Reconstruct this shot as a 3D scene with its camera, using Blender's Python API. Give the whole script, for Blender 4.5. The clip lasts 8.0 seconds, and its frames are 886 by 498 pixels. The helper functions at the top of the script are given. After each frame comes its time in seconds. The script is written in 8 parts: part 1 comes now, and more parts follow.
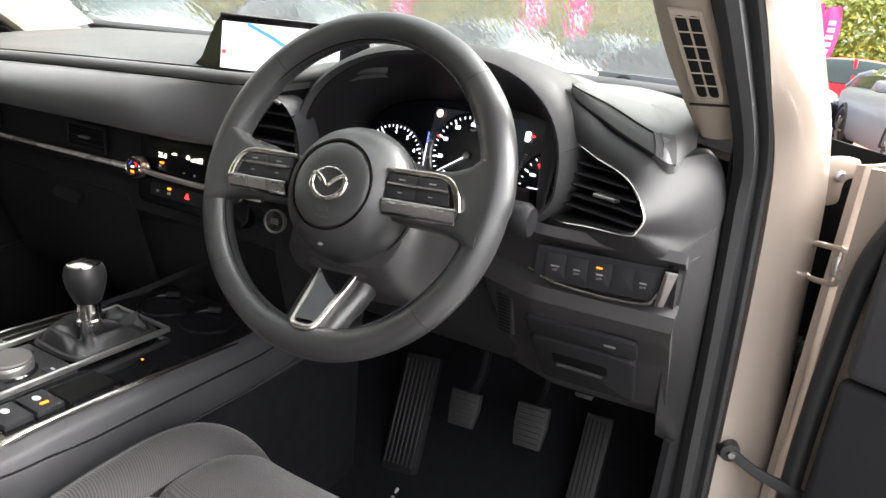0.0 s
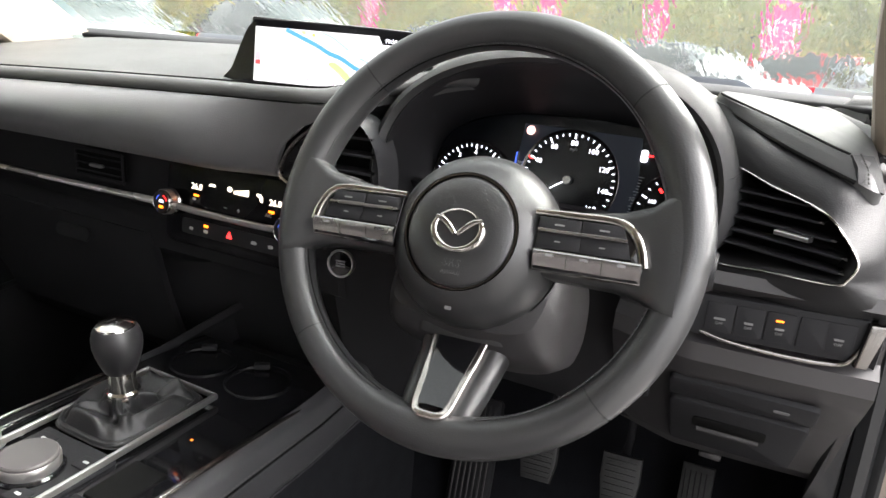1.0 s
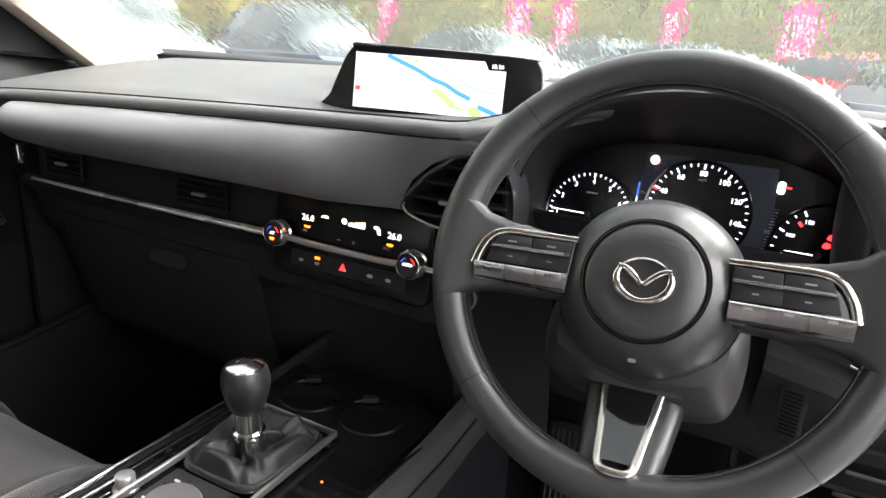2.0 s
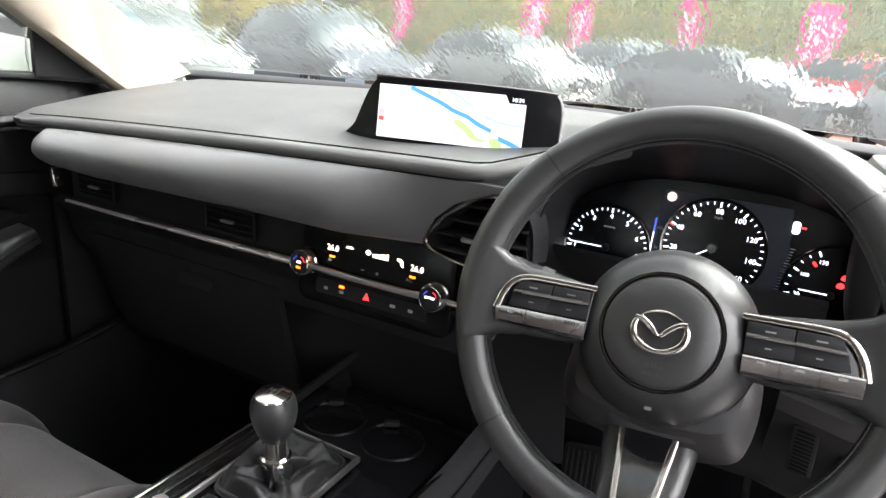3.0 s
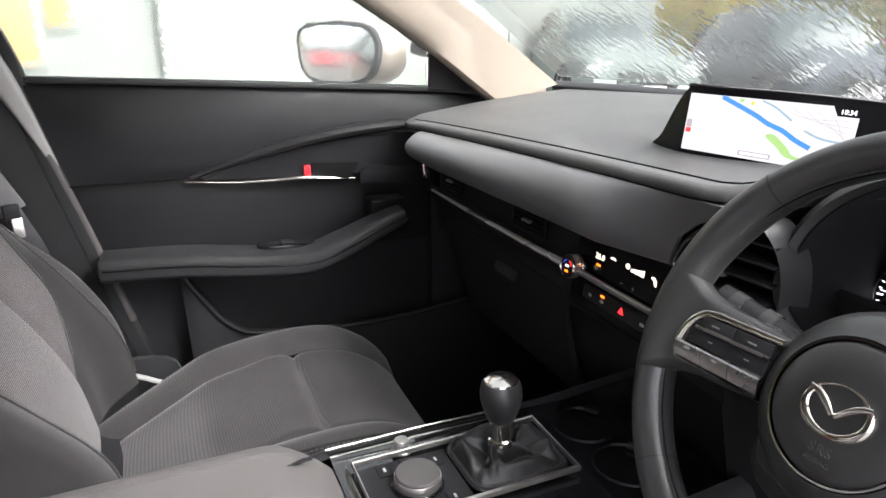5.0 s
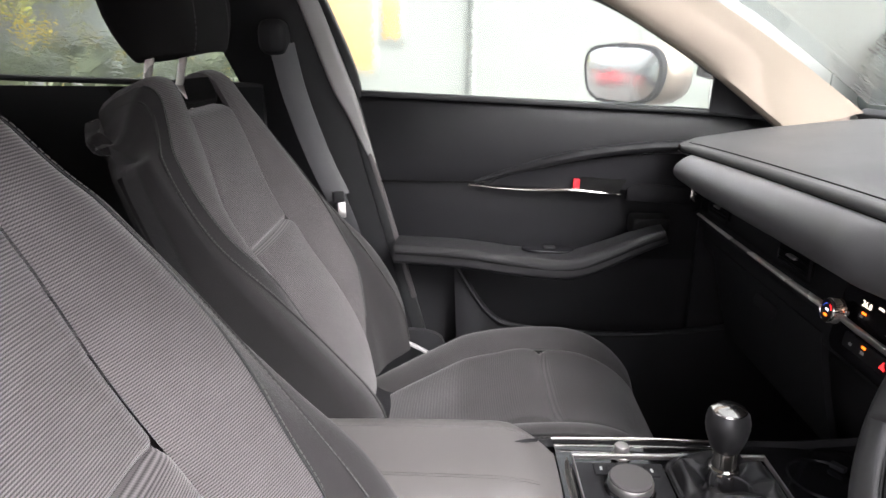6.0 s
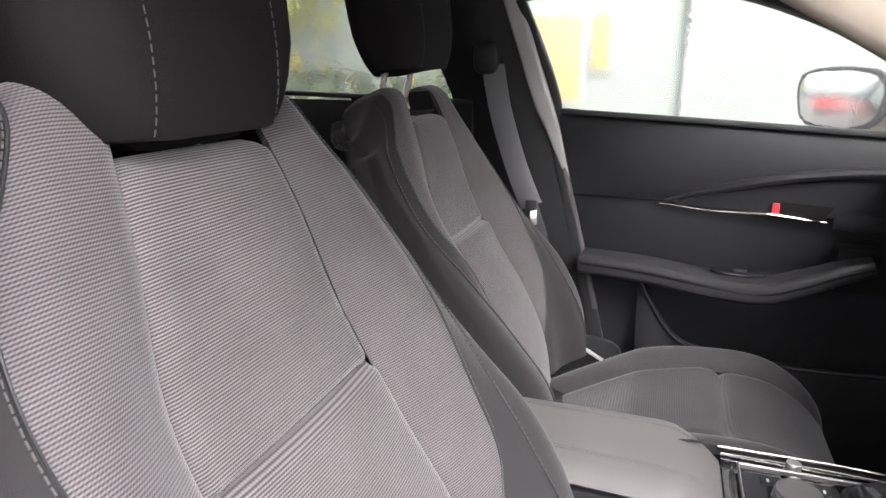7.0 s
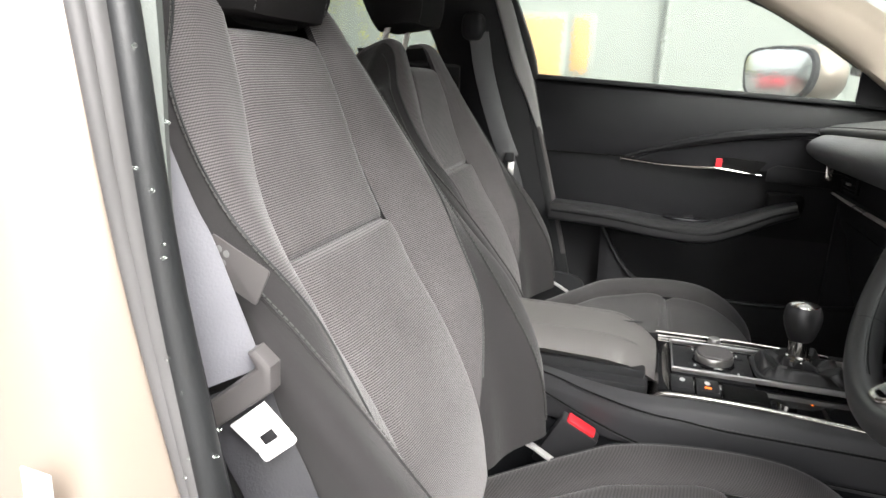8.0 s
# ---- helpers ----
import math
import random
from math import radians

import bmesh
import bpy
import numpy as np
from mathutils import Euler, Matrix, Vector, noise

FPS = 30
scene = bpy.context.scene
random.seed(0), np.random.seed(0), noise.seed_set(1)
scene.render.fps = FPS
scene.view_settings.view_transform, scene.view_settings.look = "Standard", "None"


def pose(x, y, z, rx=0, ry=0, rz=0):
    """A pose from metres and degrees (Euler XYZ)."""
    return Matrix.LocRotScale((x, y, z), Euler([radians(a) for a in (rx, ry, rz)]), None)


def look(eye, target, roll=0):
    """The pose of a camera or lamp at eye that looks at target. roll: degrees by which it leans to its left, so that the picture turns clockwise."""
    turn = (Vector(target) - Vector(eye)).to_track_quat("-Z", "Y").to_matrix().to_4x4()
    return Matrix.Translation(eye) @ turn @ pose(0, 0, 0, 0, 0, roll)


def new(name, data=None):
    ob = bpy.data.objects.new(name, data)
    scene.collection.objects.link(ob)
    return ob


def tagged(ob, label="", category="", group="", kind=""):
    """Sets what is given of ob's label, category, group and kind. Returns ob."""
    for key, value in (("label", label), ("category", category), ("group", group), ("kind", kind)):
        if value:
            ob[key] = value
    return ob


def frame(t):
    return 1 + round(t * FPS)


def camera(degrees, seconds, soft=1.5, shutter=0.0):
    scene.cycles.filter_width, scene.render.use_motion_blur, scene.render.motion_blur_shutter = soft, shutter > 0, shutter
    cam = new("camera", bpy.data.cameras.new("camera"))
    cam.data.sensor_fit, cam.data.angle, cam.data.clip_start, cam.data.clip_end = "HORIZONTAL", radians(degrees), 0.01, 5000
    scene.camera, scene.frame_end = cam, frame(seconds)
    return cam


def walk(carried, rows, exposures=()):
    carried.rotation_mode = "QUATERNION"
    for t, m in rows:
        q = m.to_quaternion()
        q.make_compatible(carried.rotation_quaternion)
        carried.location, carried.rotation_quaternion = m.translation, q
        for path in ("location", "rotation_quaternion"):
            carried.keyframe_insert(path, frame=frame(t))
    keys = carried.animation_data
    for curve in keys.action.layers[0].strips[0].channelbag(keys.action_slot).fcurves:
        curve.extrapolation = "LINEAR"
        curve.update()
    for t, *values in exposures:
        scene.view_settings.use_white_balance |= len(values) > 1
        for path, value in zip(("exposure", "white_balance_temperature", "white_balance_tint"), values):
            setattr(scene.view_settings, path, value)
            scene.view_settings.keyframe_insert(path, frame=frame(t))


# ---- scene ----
cam = camera(68.5, 8.0, shutter=0.08)
PATH = [
    (0, (0.769, -0.526, 1.119), (-0.108, 1.162, 0.501), 5.66),
    (0.5, (0.665, -0.472, 1.117), (-0.166, 1.242, 0.507), 5.1),
    (1, (0.568, -0.465, 1.108), (-0.241, 1.262, 0.505), 4.62),
    (1.5, (0.504, -0.479, 1.116), (-0.328, 1.236, 0.511), 4.3),
    (2, (0.439, -0.499, 1.128), (-0.406, 1.212, 0.529), 4.08),
    (2.2, (0.42, -0.5, 1.133), (-0.431, 1.205, 0.527), 4.28),
    (3.5, (0.444, -0.52, 1.187), (-0.52, 1.13, 0.599), 3.57),
    (4, (0.46, -0.497, 1.177), (-0.759, 0.979, 0.596), 3.05),
    (4.2, (0.48, -0.475, 1.179), (-0.875, 0.868, 0.578), 2.23),
    (5.3, (0.631, -0.365, 1.191), (-1.191, 0.158, 0.553), 0.62),
    (5.5, (0.653, -0.366, 1.194), (-1.208, -0.004, 0.559), 0.73),
    (6, (0.681, -0.367, 1.217), (-1.22, -0.415, 0.597), 0.32),
    (6.5, (0.712, -0.35, 1.217), (-1.169, -0.725, 0.649), 0.26),
    (7, (0.786, -0.342, 1.194), (-1.038, -0.964, 0.658), 0.54),
    (7.5, (0.876, -0.305, 1.152), (-0.917, -1.019, 0.625), 0.99),
    (8, (1.01, -0.29, 1.1), (-0.839, -0.846, 0.578), 2.46),
]
walk(cam, [(t, look(eye, target, roll)) for t, eye, target, roll in PATH], [(0, 2.93, 6550, 12), (0.5, 3.0, 6600, 12), (2, 2.95, 6500, 12), (3.5, 2.78, 6450, 12), (5.5, 2.28, 6400, 17), (7, 2.27, 6420, 18), (7.5, 2.32, 6450, 13), (8, 2.0, 6550, 10)])

# ---- daylight: overcast sky and a wide, weak sun ----
world = bpy.data.worlds.new("overcast_sky")
scene.world = world
world.use_nodes = True
wn, wl = world.node_tree.nodes, world.node_tree.links
sky = wn.new("ShaderNodeTexSky")
sky.sky_type = "NISHITA"
sky.sun_disc = False
sky.sun_elevation = radians(46)
sky.sun_rotation = radians(58)
sky.dust_density = 6.0
sky.air_density = 1.0
grey = wn.new("ShaderNodeHueSaturation")
grey.inputs["Saturation"].default_value = 0.12
wl.new(sky.outputs[0], grey.inputs["Color"])
wl.new(grey.outputs[0], wn["Background"].inputs["Color"])
wn["Background"].inputs["Strength"].default_value = 0.15
sun = new("sun", bpy.data.lights.new("sun", "SUN"))
sun.data.energy, sun.data.angle, sun.data.color = 1.0, radians(40), (1.0, 0.97, 0.93)
sun.matrix_world = look((3.0, 4.0, 5.6), (0, 0, 1))

# ---- materials ----
def material(name, color, rough=0.5, metal=0.0, grain=None, bump=0.0, bump_scale=400.0, vary=0.12, vary_scale=9.0,
             coat=0.0, sheen=0.0, spec=0.5, wear=0.0, detail=3.0):
    m = bpy.data.materials.new(name)
    m.use_nodes = True
    n, l = m.node_tree.nodes, m.node_tree.links
    p = n["Principled BSDF"]
    p.inputs["Roughness"].default_value = rough
    p.inputs["Metallic"].default_value = metal
    p.inputs["Coat Weight"].default_value = coat
    p.inputs["Sheen Weight"].default_value = sheen
    p.inputs["Specular IOR Level"].default_value = spec
    tc = n.new("ShaderNodeTexCoord")
    big = n.new("ShaderNodeTexNoise")
    big.inputs["Scale"].default_value, big.inputs["Detail"].default_value = vary_scale, 4
    l.new(tc.outputs["Object"], big.inputs["Vector"])
    mix = n.new("ShaderNodeMix")
    mix.data_type = "RGBA"
    mix.inputs[6].default_value = (*[c * (1 - vary) for c in color], 1)
    mix.inputs[7].default_value = (*[min(1, c * (1 + vary)) for c in color], 1)
    l.new(big.outputs["Fac"], mix.inputs[0])
    l.new(mix.outputs[2], p.inputs["Base Color"])
    if wear:
        rr = n.new("ShaderNodeMapRange")
        rr.inputs["To Min"].default_value, rr.inputs["To Max"].default_value = max(0, rough - wear), min(1, rough + wear)
        l.new(big.outputs["Fac"], rr.inputs["Value"])
        l.new(rr.outputs[0], p.inputs["Roughness"])
    if bump:
        if grain == "cells":
            fine = n.new("ShaderNodeTexVoronoi")
            fine.inputs["Scale"].default_value = bump_scale
            out = fine.outputs["Distance"]
        else:
            fine = n.new("ShaderNodeTexNoise")
            fine.inputs["Scale"].default_value, fine.inputs["Detail"].default_value = bump_scale, detail
            out = fine.outputs["Fac"]
        l.new(tc.outputs["Object"], fine.inputs["Vector"])
        b = n.new("ShaderNodeBump")
        b.inputs["Strength"].default_value, b.inputs["Distance"].default_value = bump, 0.0006
        l.new(out, b.inputs["Height"])
        l.new(b.outputs[0], p.inputs["Normal"])
    return m


def cloth(name, dark, light, across, pitch, strength=0.6, cross=0.0):
    """Ribbed seat cloth: fine ridges every pitch metres along the object's axis named, with a weave across."""
    m = bpy.data.materials.new(name)
    m.use_nodes = True
    n, l = m.node_tree.nodes, m.node_tree.links
    p = n["Principled BSDF"]
    p.inputs["Roughness"].default_value = 0.85
    p.inputs["Sheen Weight"].default_value = 0.25
    p.inputs["Sheen Roughness"].default_value = 0.4
    p.inputs["Specular IOR Level"].default_value = 0.25
    tc = n.new("ShaderNodeTexCoord")
    uv = tc.outputs["UV"]
    wobble = n.new("ShaderNodeTexNoise")
    wobble.inputs["Scale"].default_value = 14
    l.new(tc.outputs["Object"], wobble.inputs["Vector"])
    wave = n.new("ShaderNodeTexWave")
    wave.bands_direction = across
    wave.inputs["Scale"].default_value = 0.314 / pitch
    wave.inputs["Distortion"].default_value = 0.0
    l.new(uv, wave.inputs["Vector"])
    wave2 = n.new("ShaderNodeTexWave")
    wave2.bands_direction = "DIAGONAL"
    wave2.inputs["Scale"].default_value = 0.314 / (pitch * 0.55)
    l.new(uv, wave2.inputs["Vector"])
    h = n.new("ShaderNodeMix")
    h.inputs[0].default_value = cross
    l.new(wave.outputs["Fac"], h.inputs[2])
    l.new(wave2.outputs["Fac"], h.inputs[3])
    cm = n.new("ShaderNodeMix")
    cm.data_type = "RGBA"
    cm.inputs[6].default_value, cm.inputs[7].default_value = (*dark, 1), (*light, 1)
    l.new(h.outputs[0], cm.inputs[0])
    stain = n.new("ShaderNodeMix")
    stain.data_type, stain.blend_type = "RGBA", "MULTIPLY"
    stain.inputs[0].default_value = 0.35
    l.new(cm.outputs[2], stain.inputs[6])
    l.new(wobble.outputs["Fac"], stain.inputs[7])
    l.new(stain.outputs[2], p.inputs["Base Color"])
    b = n.new("ShaderNodeBump")
    b.inputs["Strength"].default_value, b.inputs["Distance"].default_value = strength, 0.0007
    l.new(h.outputs[0], b.inputs["Height"])
    l.new(b.outputs[0], p.inputs["Normal"])
    return m


def glow(name, color, strength):
    m = bpy.data.materials.new(name)
    m.use_nodes = True
    p = m.node_tree.nodes["Principled BSDF"]
    p.inputs["Base Color"].default_value = (*[0.3 * c for c in color], 1)
    p.inputs["Emission Color"].default_value = (*color, 1)
    p.inputs["Emission Strength"].default_value = strength
    return m


def pane(name, rain, scale, stretch, tint=(0.97, 0.985, 0.97), haze=0.0, film=0.0):
    """Window glass; rain is the relief of the water that runs down its outer face."""
    m = bpy.data.materials.new(name)
    m.use_nodes = True
    n, l = m.node_tree.nodes, m.node_tree.links
    n.remove(n["Principled BSDF"])
    g = n.new("ShaderNodeBsdfGlass")
    g.inputs["Color"].default_value = (*tint, 1)
    g.inputs["Roughness"].default_value = haze
    g.inputs["IOR"].default_value = 1.33
    l.new(g.outputs[0], n["Material Output"].inputs["Surface"])
    if film:
        tr, ms = n.new("ShaderNodeBsdfTranslucent"), n.new("ShaderNodeMixShader")
        tr.inputs["Color"].default_value = (0.93, 0.95, 0.95, 1)
        ms.inputs[0].default_value = film
        l.new(g.outputs[0], ms.inputs[1])
        l.new(tr.outputs[0], ms.inputs[2])
        l.new(ms.outputs[0], n["Material Output"].inputs["Surface"])
    if rain:
        tc = n.new("ShaderNodeTexCoord")
        mp = n.new("ShaderNodeMapping")
        mp.inputs["Scale"].default_value = stretch
        l.new(tc.outputs["UV"], mp.inputs["Vector"])
        a = n.new("ShaderNodeTexNoise")
        a.inputs["Scale"].default_value, a.inputs["Detail"].default_value = scale, 3.0
        a.inputs["Distortion"].default_value = 0.6
        l.new(mp.outputs[0], a.inputs["Vector"])
        v = n.new("ShaderNodeTexVoronoi")
        v.feature = "SMOOTH_F1"
        v.inputs["Scale"].default_value = scale * 3.0
        l.new(mp.outputs[0], v.inputs["Vector"])
        mx = n.new("ShaderNodeMix")
        mx.inputs[0].default_value = 0.35
        l.new(a.outputs["Fac"], mx.inputs[2])
        l.new(v.outputs["Distance"], mx.inputs[3])
        b = n.new("ShaderNodeBump")
        b.inputs["Strength"].default_value, b.inputs["Distance"].default_value = 1.0, rain
        l.new(mx.outputs[0], b.inputs["Height"])
        l.new(b.outputs[0], g.inputs["Normal"])
    return m


# black vinyls: tones set apart to carry the light falling on each part
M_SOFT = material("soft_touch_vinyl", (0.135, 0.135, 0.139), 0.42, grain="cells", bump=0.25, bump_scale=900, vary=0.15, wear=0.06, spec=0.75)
# darker than the hood's cover: shade inside the hood is in this colour
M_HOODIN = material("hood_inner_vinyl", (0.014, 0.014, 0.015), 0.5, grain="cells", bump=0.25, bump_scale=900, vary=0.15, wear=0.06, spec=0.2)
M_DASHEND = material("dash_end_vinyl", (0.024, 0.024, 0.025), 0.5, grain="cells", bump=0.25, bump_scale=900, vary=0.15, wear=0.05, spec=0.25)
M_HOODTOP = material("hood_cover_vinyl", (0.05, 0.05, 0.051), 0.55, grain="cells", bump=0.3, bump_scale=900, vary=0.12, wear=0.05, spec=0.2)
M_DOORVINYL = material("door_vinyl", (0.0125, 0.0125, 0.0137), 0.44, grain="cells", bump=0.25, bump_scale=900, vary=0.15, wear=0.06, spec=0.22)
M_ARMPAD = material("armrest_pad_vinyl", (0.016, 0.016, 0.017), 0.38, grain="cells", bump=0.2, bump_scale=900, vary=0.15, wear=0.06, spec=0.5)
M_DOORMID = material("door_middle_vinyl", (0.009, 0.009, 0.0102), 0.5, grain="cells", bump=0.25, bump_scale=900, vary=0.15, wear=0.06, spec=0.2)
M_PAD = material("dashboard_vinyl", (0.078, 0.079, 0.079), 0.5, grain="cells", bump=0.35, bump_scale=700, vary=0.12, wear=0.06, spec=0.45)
M_HARD = material("hard_plastic", (0.021, 0.021, 0.0228), 0.6, bump=0.4, bump_scale=900, vary=0.15, wear=0.05, spec=0.18)
M_FLANK = material("console_vinyl", (0.042, 0.042, 0.045), 0.48, grain="cells", bump=0.25, bump_scale=900, vary=0.15, wear=0.06, spec=0.4)
M_BROWN = material("grey_brown_plastic", (0.036, 0.034, 0.035), 0.45, bump=0.35, bump_scale=900, vary=0.12, wear=0.05)
M_LEATHER = material("wheel_leather", (0.030, 0.0304, 0.031), 0.35, grain="cells", bump=0.12, bump_scale=800, vary=0.15, wear=0.08, spec=0.7)
M_KNOB = material("knob_leather", (0.018, 0.018, 0.019), 0.36, bump=0.1, bump_scale=900, vary=0.12, wear=0.06, spec=0.6)
M_GAITER = material("gaiter_leather", (0.016, 0.016, 0.017), 0.42, grain="cells", bump=0.4, bump_scale=700, vary=0.2)
M_GLOSS = material("gloss_black_plastic", (0.006, 0.006, 0.007), 0.06, vary=0.1, coat=0.5, wear=0.03)
# near-black for joints, and for the shade painted into vents, recesses and gaps
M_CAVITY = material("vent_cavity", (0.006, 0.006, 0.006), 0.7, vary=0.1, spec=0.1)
M_PANEL = material("satin_black_panel", (0.006, 0.006, 0.007), 0.22, vary=0.1, spec=0.2)
# only half metal: chrome's bright reflection is put into the base colour
M_BRIGHT = material("bright_satin_trim", (0.72, 0.69, 0.65), 0.28, metal=0.55, vary=0.05, wear=0.06)
# belt webbing where little light reaches it: shade is put into the colour
M_WEB_SHADE = material("shaded_belt_webbing", (0.032, 0.032, 0.036), 0.42, bump=0.6, bump_scale=500, vary=0.12, spec=0.5)
M_EMBOSS = material("embossed_grey", (0.055, 0.055, 0.056), 0.5, vary=0.03)
M_CHROME = material("satin_chrome", (0.72, 0.69, 0.65), 0.14, metal=1.0, vary=0.04, wear=0.05)
M_SATINTRIM = material("satin_chrome_trim", (0.62, 0.59, 0.56), 0.24, metal=1.0, vary=0.05, wear=0.05)
M_SATIN = material("dark_satin_metal", (0.36, 0.35, 0.34), 0.26, metal=0.95, vary=0.06, wear=0.05)
M_SILVER = material("brushed_silver", (0.46, 0.45, 0.44), 0.3, metal=0.9, vary=0.08, bump=0.15, bump_scale=1500)
M_DARKCHROME = material("dark_chrome", (0.25, 0.24, 0.23), 0.2, metal=1.0, vary=0.06)
M_CREAM = material("cream_pillar_trim", (0.29, 0.247, 0.20), 0.75, bump=0.3, bump_scale=900, vary=0.05)
M_LINING = material("headliner_cloth", (0.6, 0.53, 0.45), 0.9, bump=0.4, bump_scale=1200, vary=0.05)
M_PAINT = material("champagne_metallic_paint", (0.34, 0.285, 0.241), 0.35, metal=0.35, vary=0.04, coat=0.7, vary_scale=3)
M_RUBBER = material("door_rubber", (0.016, 0.017, 0.018), 0.5, bump=0.3, bump_scale=500, vary=0.25, wear=0.12)
M_SEAL = material("grey_door_seal", (0.085, 0.082, 0.083), 0.55, bump=0.4, bump_scale=260, vary=0.25, wear=0.12)
M_POSTTRIM = material("pale_post_trim", (0.15, 0.165, 0.155), 0.5, bump=0.3, bump_scale=500, vary=0.1, wear=0.1)
M_CARPET = material("black_carpet", (0.010, 0.0105, 0.0125), 0.95, bump=0.9, bump_scale=600, vary=0.4, vary_scale=40, spec=0.15)
M_PEDAL = material("worn_pedal_rubber", (0.032, 0.032, 0.031), 0.6, bump=0.8, bump_scale=300, vary=0.5, vary_scale=180)
# one ribbed cloth in three tones; bolsters and cushions carry shade in theirs
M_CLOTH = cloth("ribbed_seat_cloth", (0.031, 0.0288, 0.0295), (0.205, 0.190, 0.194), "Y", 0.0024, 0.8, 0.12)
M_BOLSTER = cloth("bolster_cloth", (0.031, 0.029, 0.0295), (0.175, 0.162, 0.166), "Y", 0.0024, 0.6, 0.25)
M_GREYTRIM = material("grey_trim", (0.34, 0.335, 0.33), 0.5, vary=0.06)
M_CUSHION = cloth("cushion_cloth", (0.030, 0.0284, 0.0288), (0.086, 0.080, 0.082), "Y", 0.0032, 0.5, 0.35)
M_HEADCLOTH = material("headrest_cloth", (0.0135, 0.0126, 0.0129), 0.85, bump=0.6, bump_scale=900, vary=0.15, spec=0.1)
M_HOUSING = material("grey_brown_housing", (0.085, 0.079, 0.079), 0.45, vary=0.08, bump=0.2, bump_scale=700)
M_SIDE = material("plain_seat_cloth", (0.021, 0.0195, 0.0202), 0.85, bump=0.5, bump_scale=1400, vary=0.15, sheen=0.2, spec=0.25)
M_THREAD = material("grey_thread", (0.08, 0.08, 0.077), 0.8, vary=0.1)
# same webbing where daylight strikes it: the light is put into the colour
M_WEB_LIT = material("lit_belt_webbing", (0.125, 0.125, 0.14), 0.5, bump=0.6, bump_scale=500, vary=0.12, sheen=0.2)
M_WHITE = material("white_plastic", (0.75, 0.75, 0.74), 0.4, vary=0.03)
M_RED = material("red_plastic", (0.6, 0.02, 0.03), 0.4, vary=0.05)
M_INK = material("pale_printed_marks", (0.55, 0.55, 0.55), 0.6, vary=0.03)
M_DIMINK = material("grey_printed_marks", (0.2, 0.2, 0.2), 0.6, vary=0.03)
G_WHITE = glow("lit_white", (0.9, 0.92, 1.0), 0.55)
G_WARM = glow("lit_warm_white", (1.0, 0.86, 0.66), 0.5)
G_AMBER = glow("lit_amber", (1.0, 0.17, 0.01), 0.7)
G_RED = glow("lit_red", (1.0, 0.02, 0.02), 0.9)
G_BLUE = glow("lit_blue", (0.05, 0.12, 0.8), 0.3)
M_FACE = material("gauge_face_black", (0.004, 0.005, 0.007), 0.25, vary=0.05)
G_MAP = glow("map_ground", (1.0, 0.985, 1.0), 0.165)
G_RIVER = glow("map_river", (0.08, 0.36, 0.85), 0.17)
G_ROAD = glow("map_grey_road", (0.35, 0.52, 0.6), 0.2)
G_GREEN = glow("map_park", (0.45, 0.72, 0.25), 0.2)
G_GREY = glow("map_grey", (0.55, 0.5, 0.55), 0.16)
M_SCREENPANE = pane("windscreen_rain", 0.00022, 62.0, (1.0, 0.35, 1.0), (0.72, 0.745, 0.73), 0.015, 0.014)
M_SIDEPANE = pane("side_window_rain", 0.00016, 90.0, (0.5, 1.0, 1.0), (0.93, 0.96, 0.93), 0.03, 0.07)
M_REARPANE = pane("rear_window_rain", 0.0004, 80.0, (0.5, 1.0, 1.0), (0.74, 0.77, 0.75), 0.02, 0.03)
M_CLEAR = pane("clear_glass", 0.0, 1.0, (1, 1, 1))

# ---- shapes ----
def cat(*geos):
    V, F = [], []
    for v, f in geos:
        k = len(V)
        V += [tuple(p) for p in v]
        F += [tuple(i + k for i in q) for q in f]
    return V, F


def moved(geo, m):
    return [tuple(m @ Vector(p)) for p in geo[0]], geo[1]


def curve(points, n, closed=False):
    """A smooth line of n points through the given ones."""
    P = [Vector(p) for p in points]
    k = len(P)
    out = []
    spans = k if closed else k - 1
    for i in range(n):
        s = i * spans / (n if closed else n - 1)
        a = min(int(s), spans - 1)
        t = s - a
        if closed:
            p0, p1, p2, p3 = P[(a - 1) % k], P[a % k], P[(a + 1) % k], P[(a + 2) % k]
        else:
            p1, p2 = P[a], P[a + 1]
            p0 = P[a - 1] if a > 0 else p1 * 2 - p2
            p3 = P[a + 2] if a + 2 < k else p2 * 2 - p1
        out.append(0.5 * ((2 * p1) + (p2 - p0) * t + (2 * p0 - 5 * p1 + 4 * p2 - p3) * t * t + (3 * p1 - p0 - 3 * p2 + p3) * t ** 3))
    return out


def stitch_rows(rows, close_row=False, close_all=False):
    n = len(rows[0])
    V = [tuple(p) for r in rows for p in r]
    F = []
    R = len(rows)
    for i in range(R if close_all else R - 1):
        j = (i + 1) % R
        for a in range(n if close_row else n - 1):
            b = (a + 1) % n
            F.append((i * n + a, i * n + b, j * n + b, j * n + a))
    return V, F


def grid(fn, nu, nv):
    return stitch_rows([[fn(u / (nu - 1), v / (nv - 1)) for u in range(nu)] for v in range(nv)])


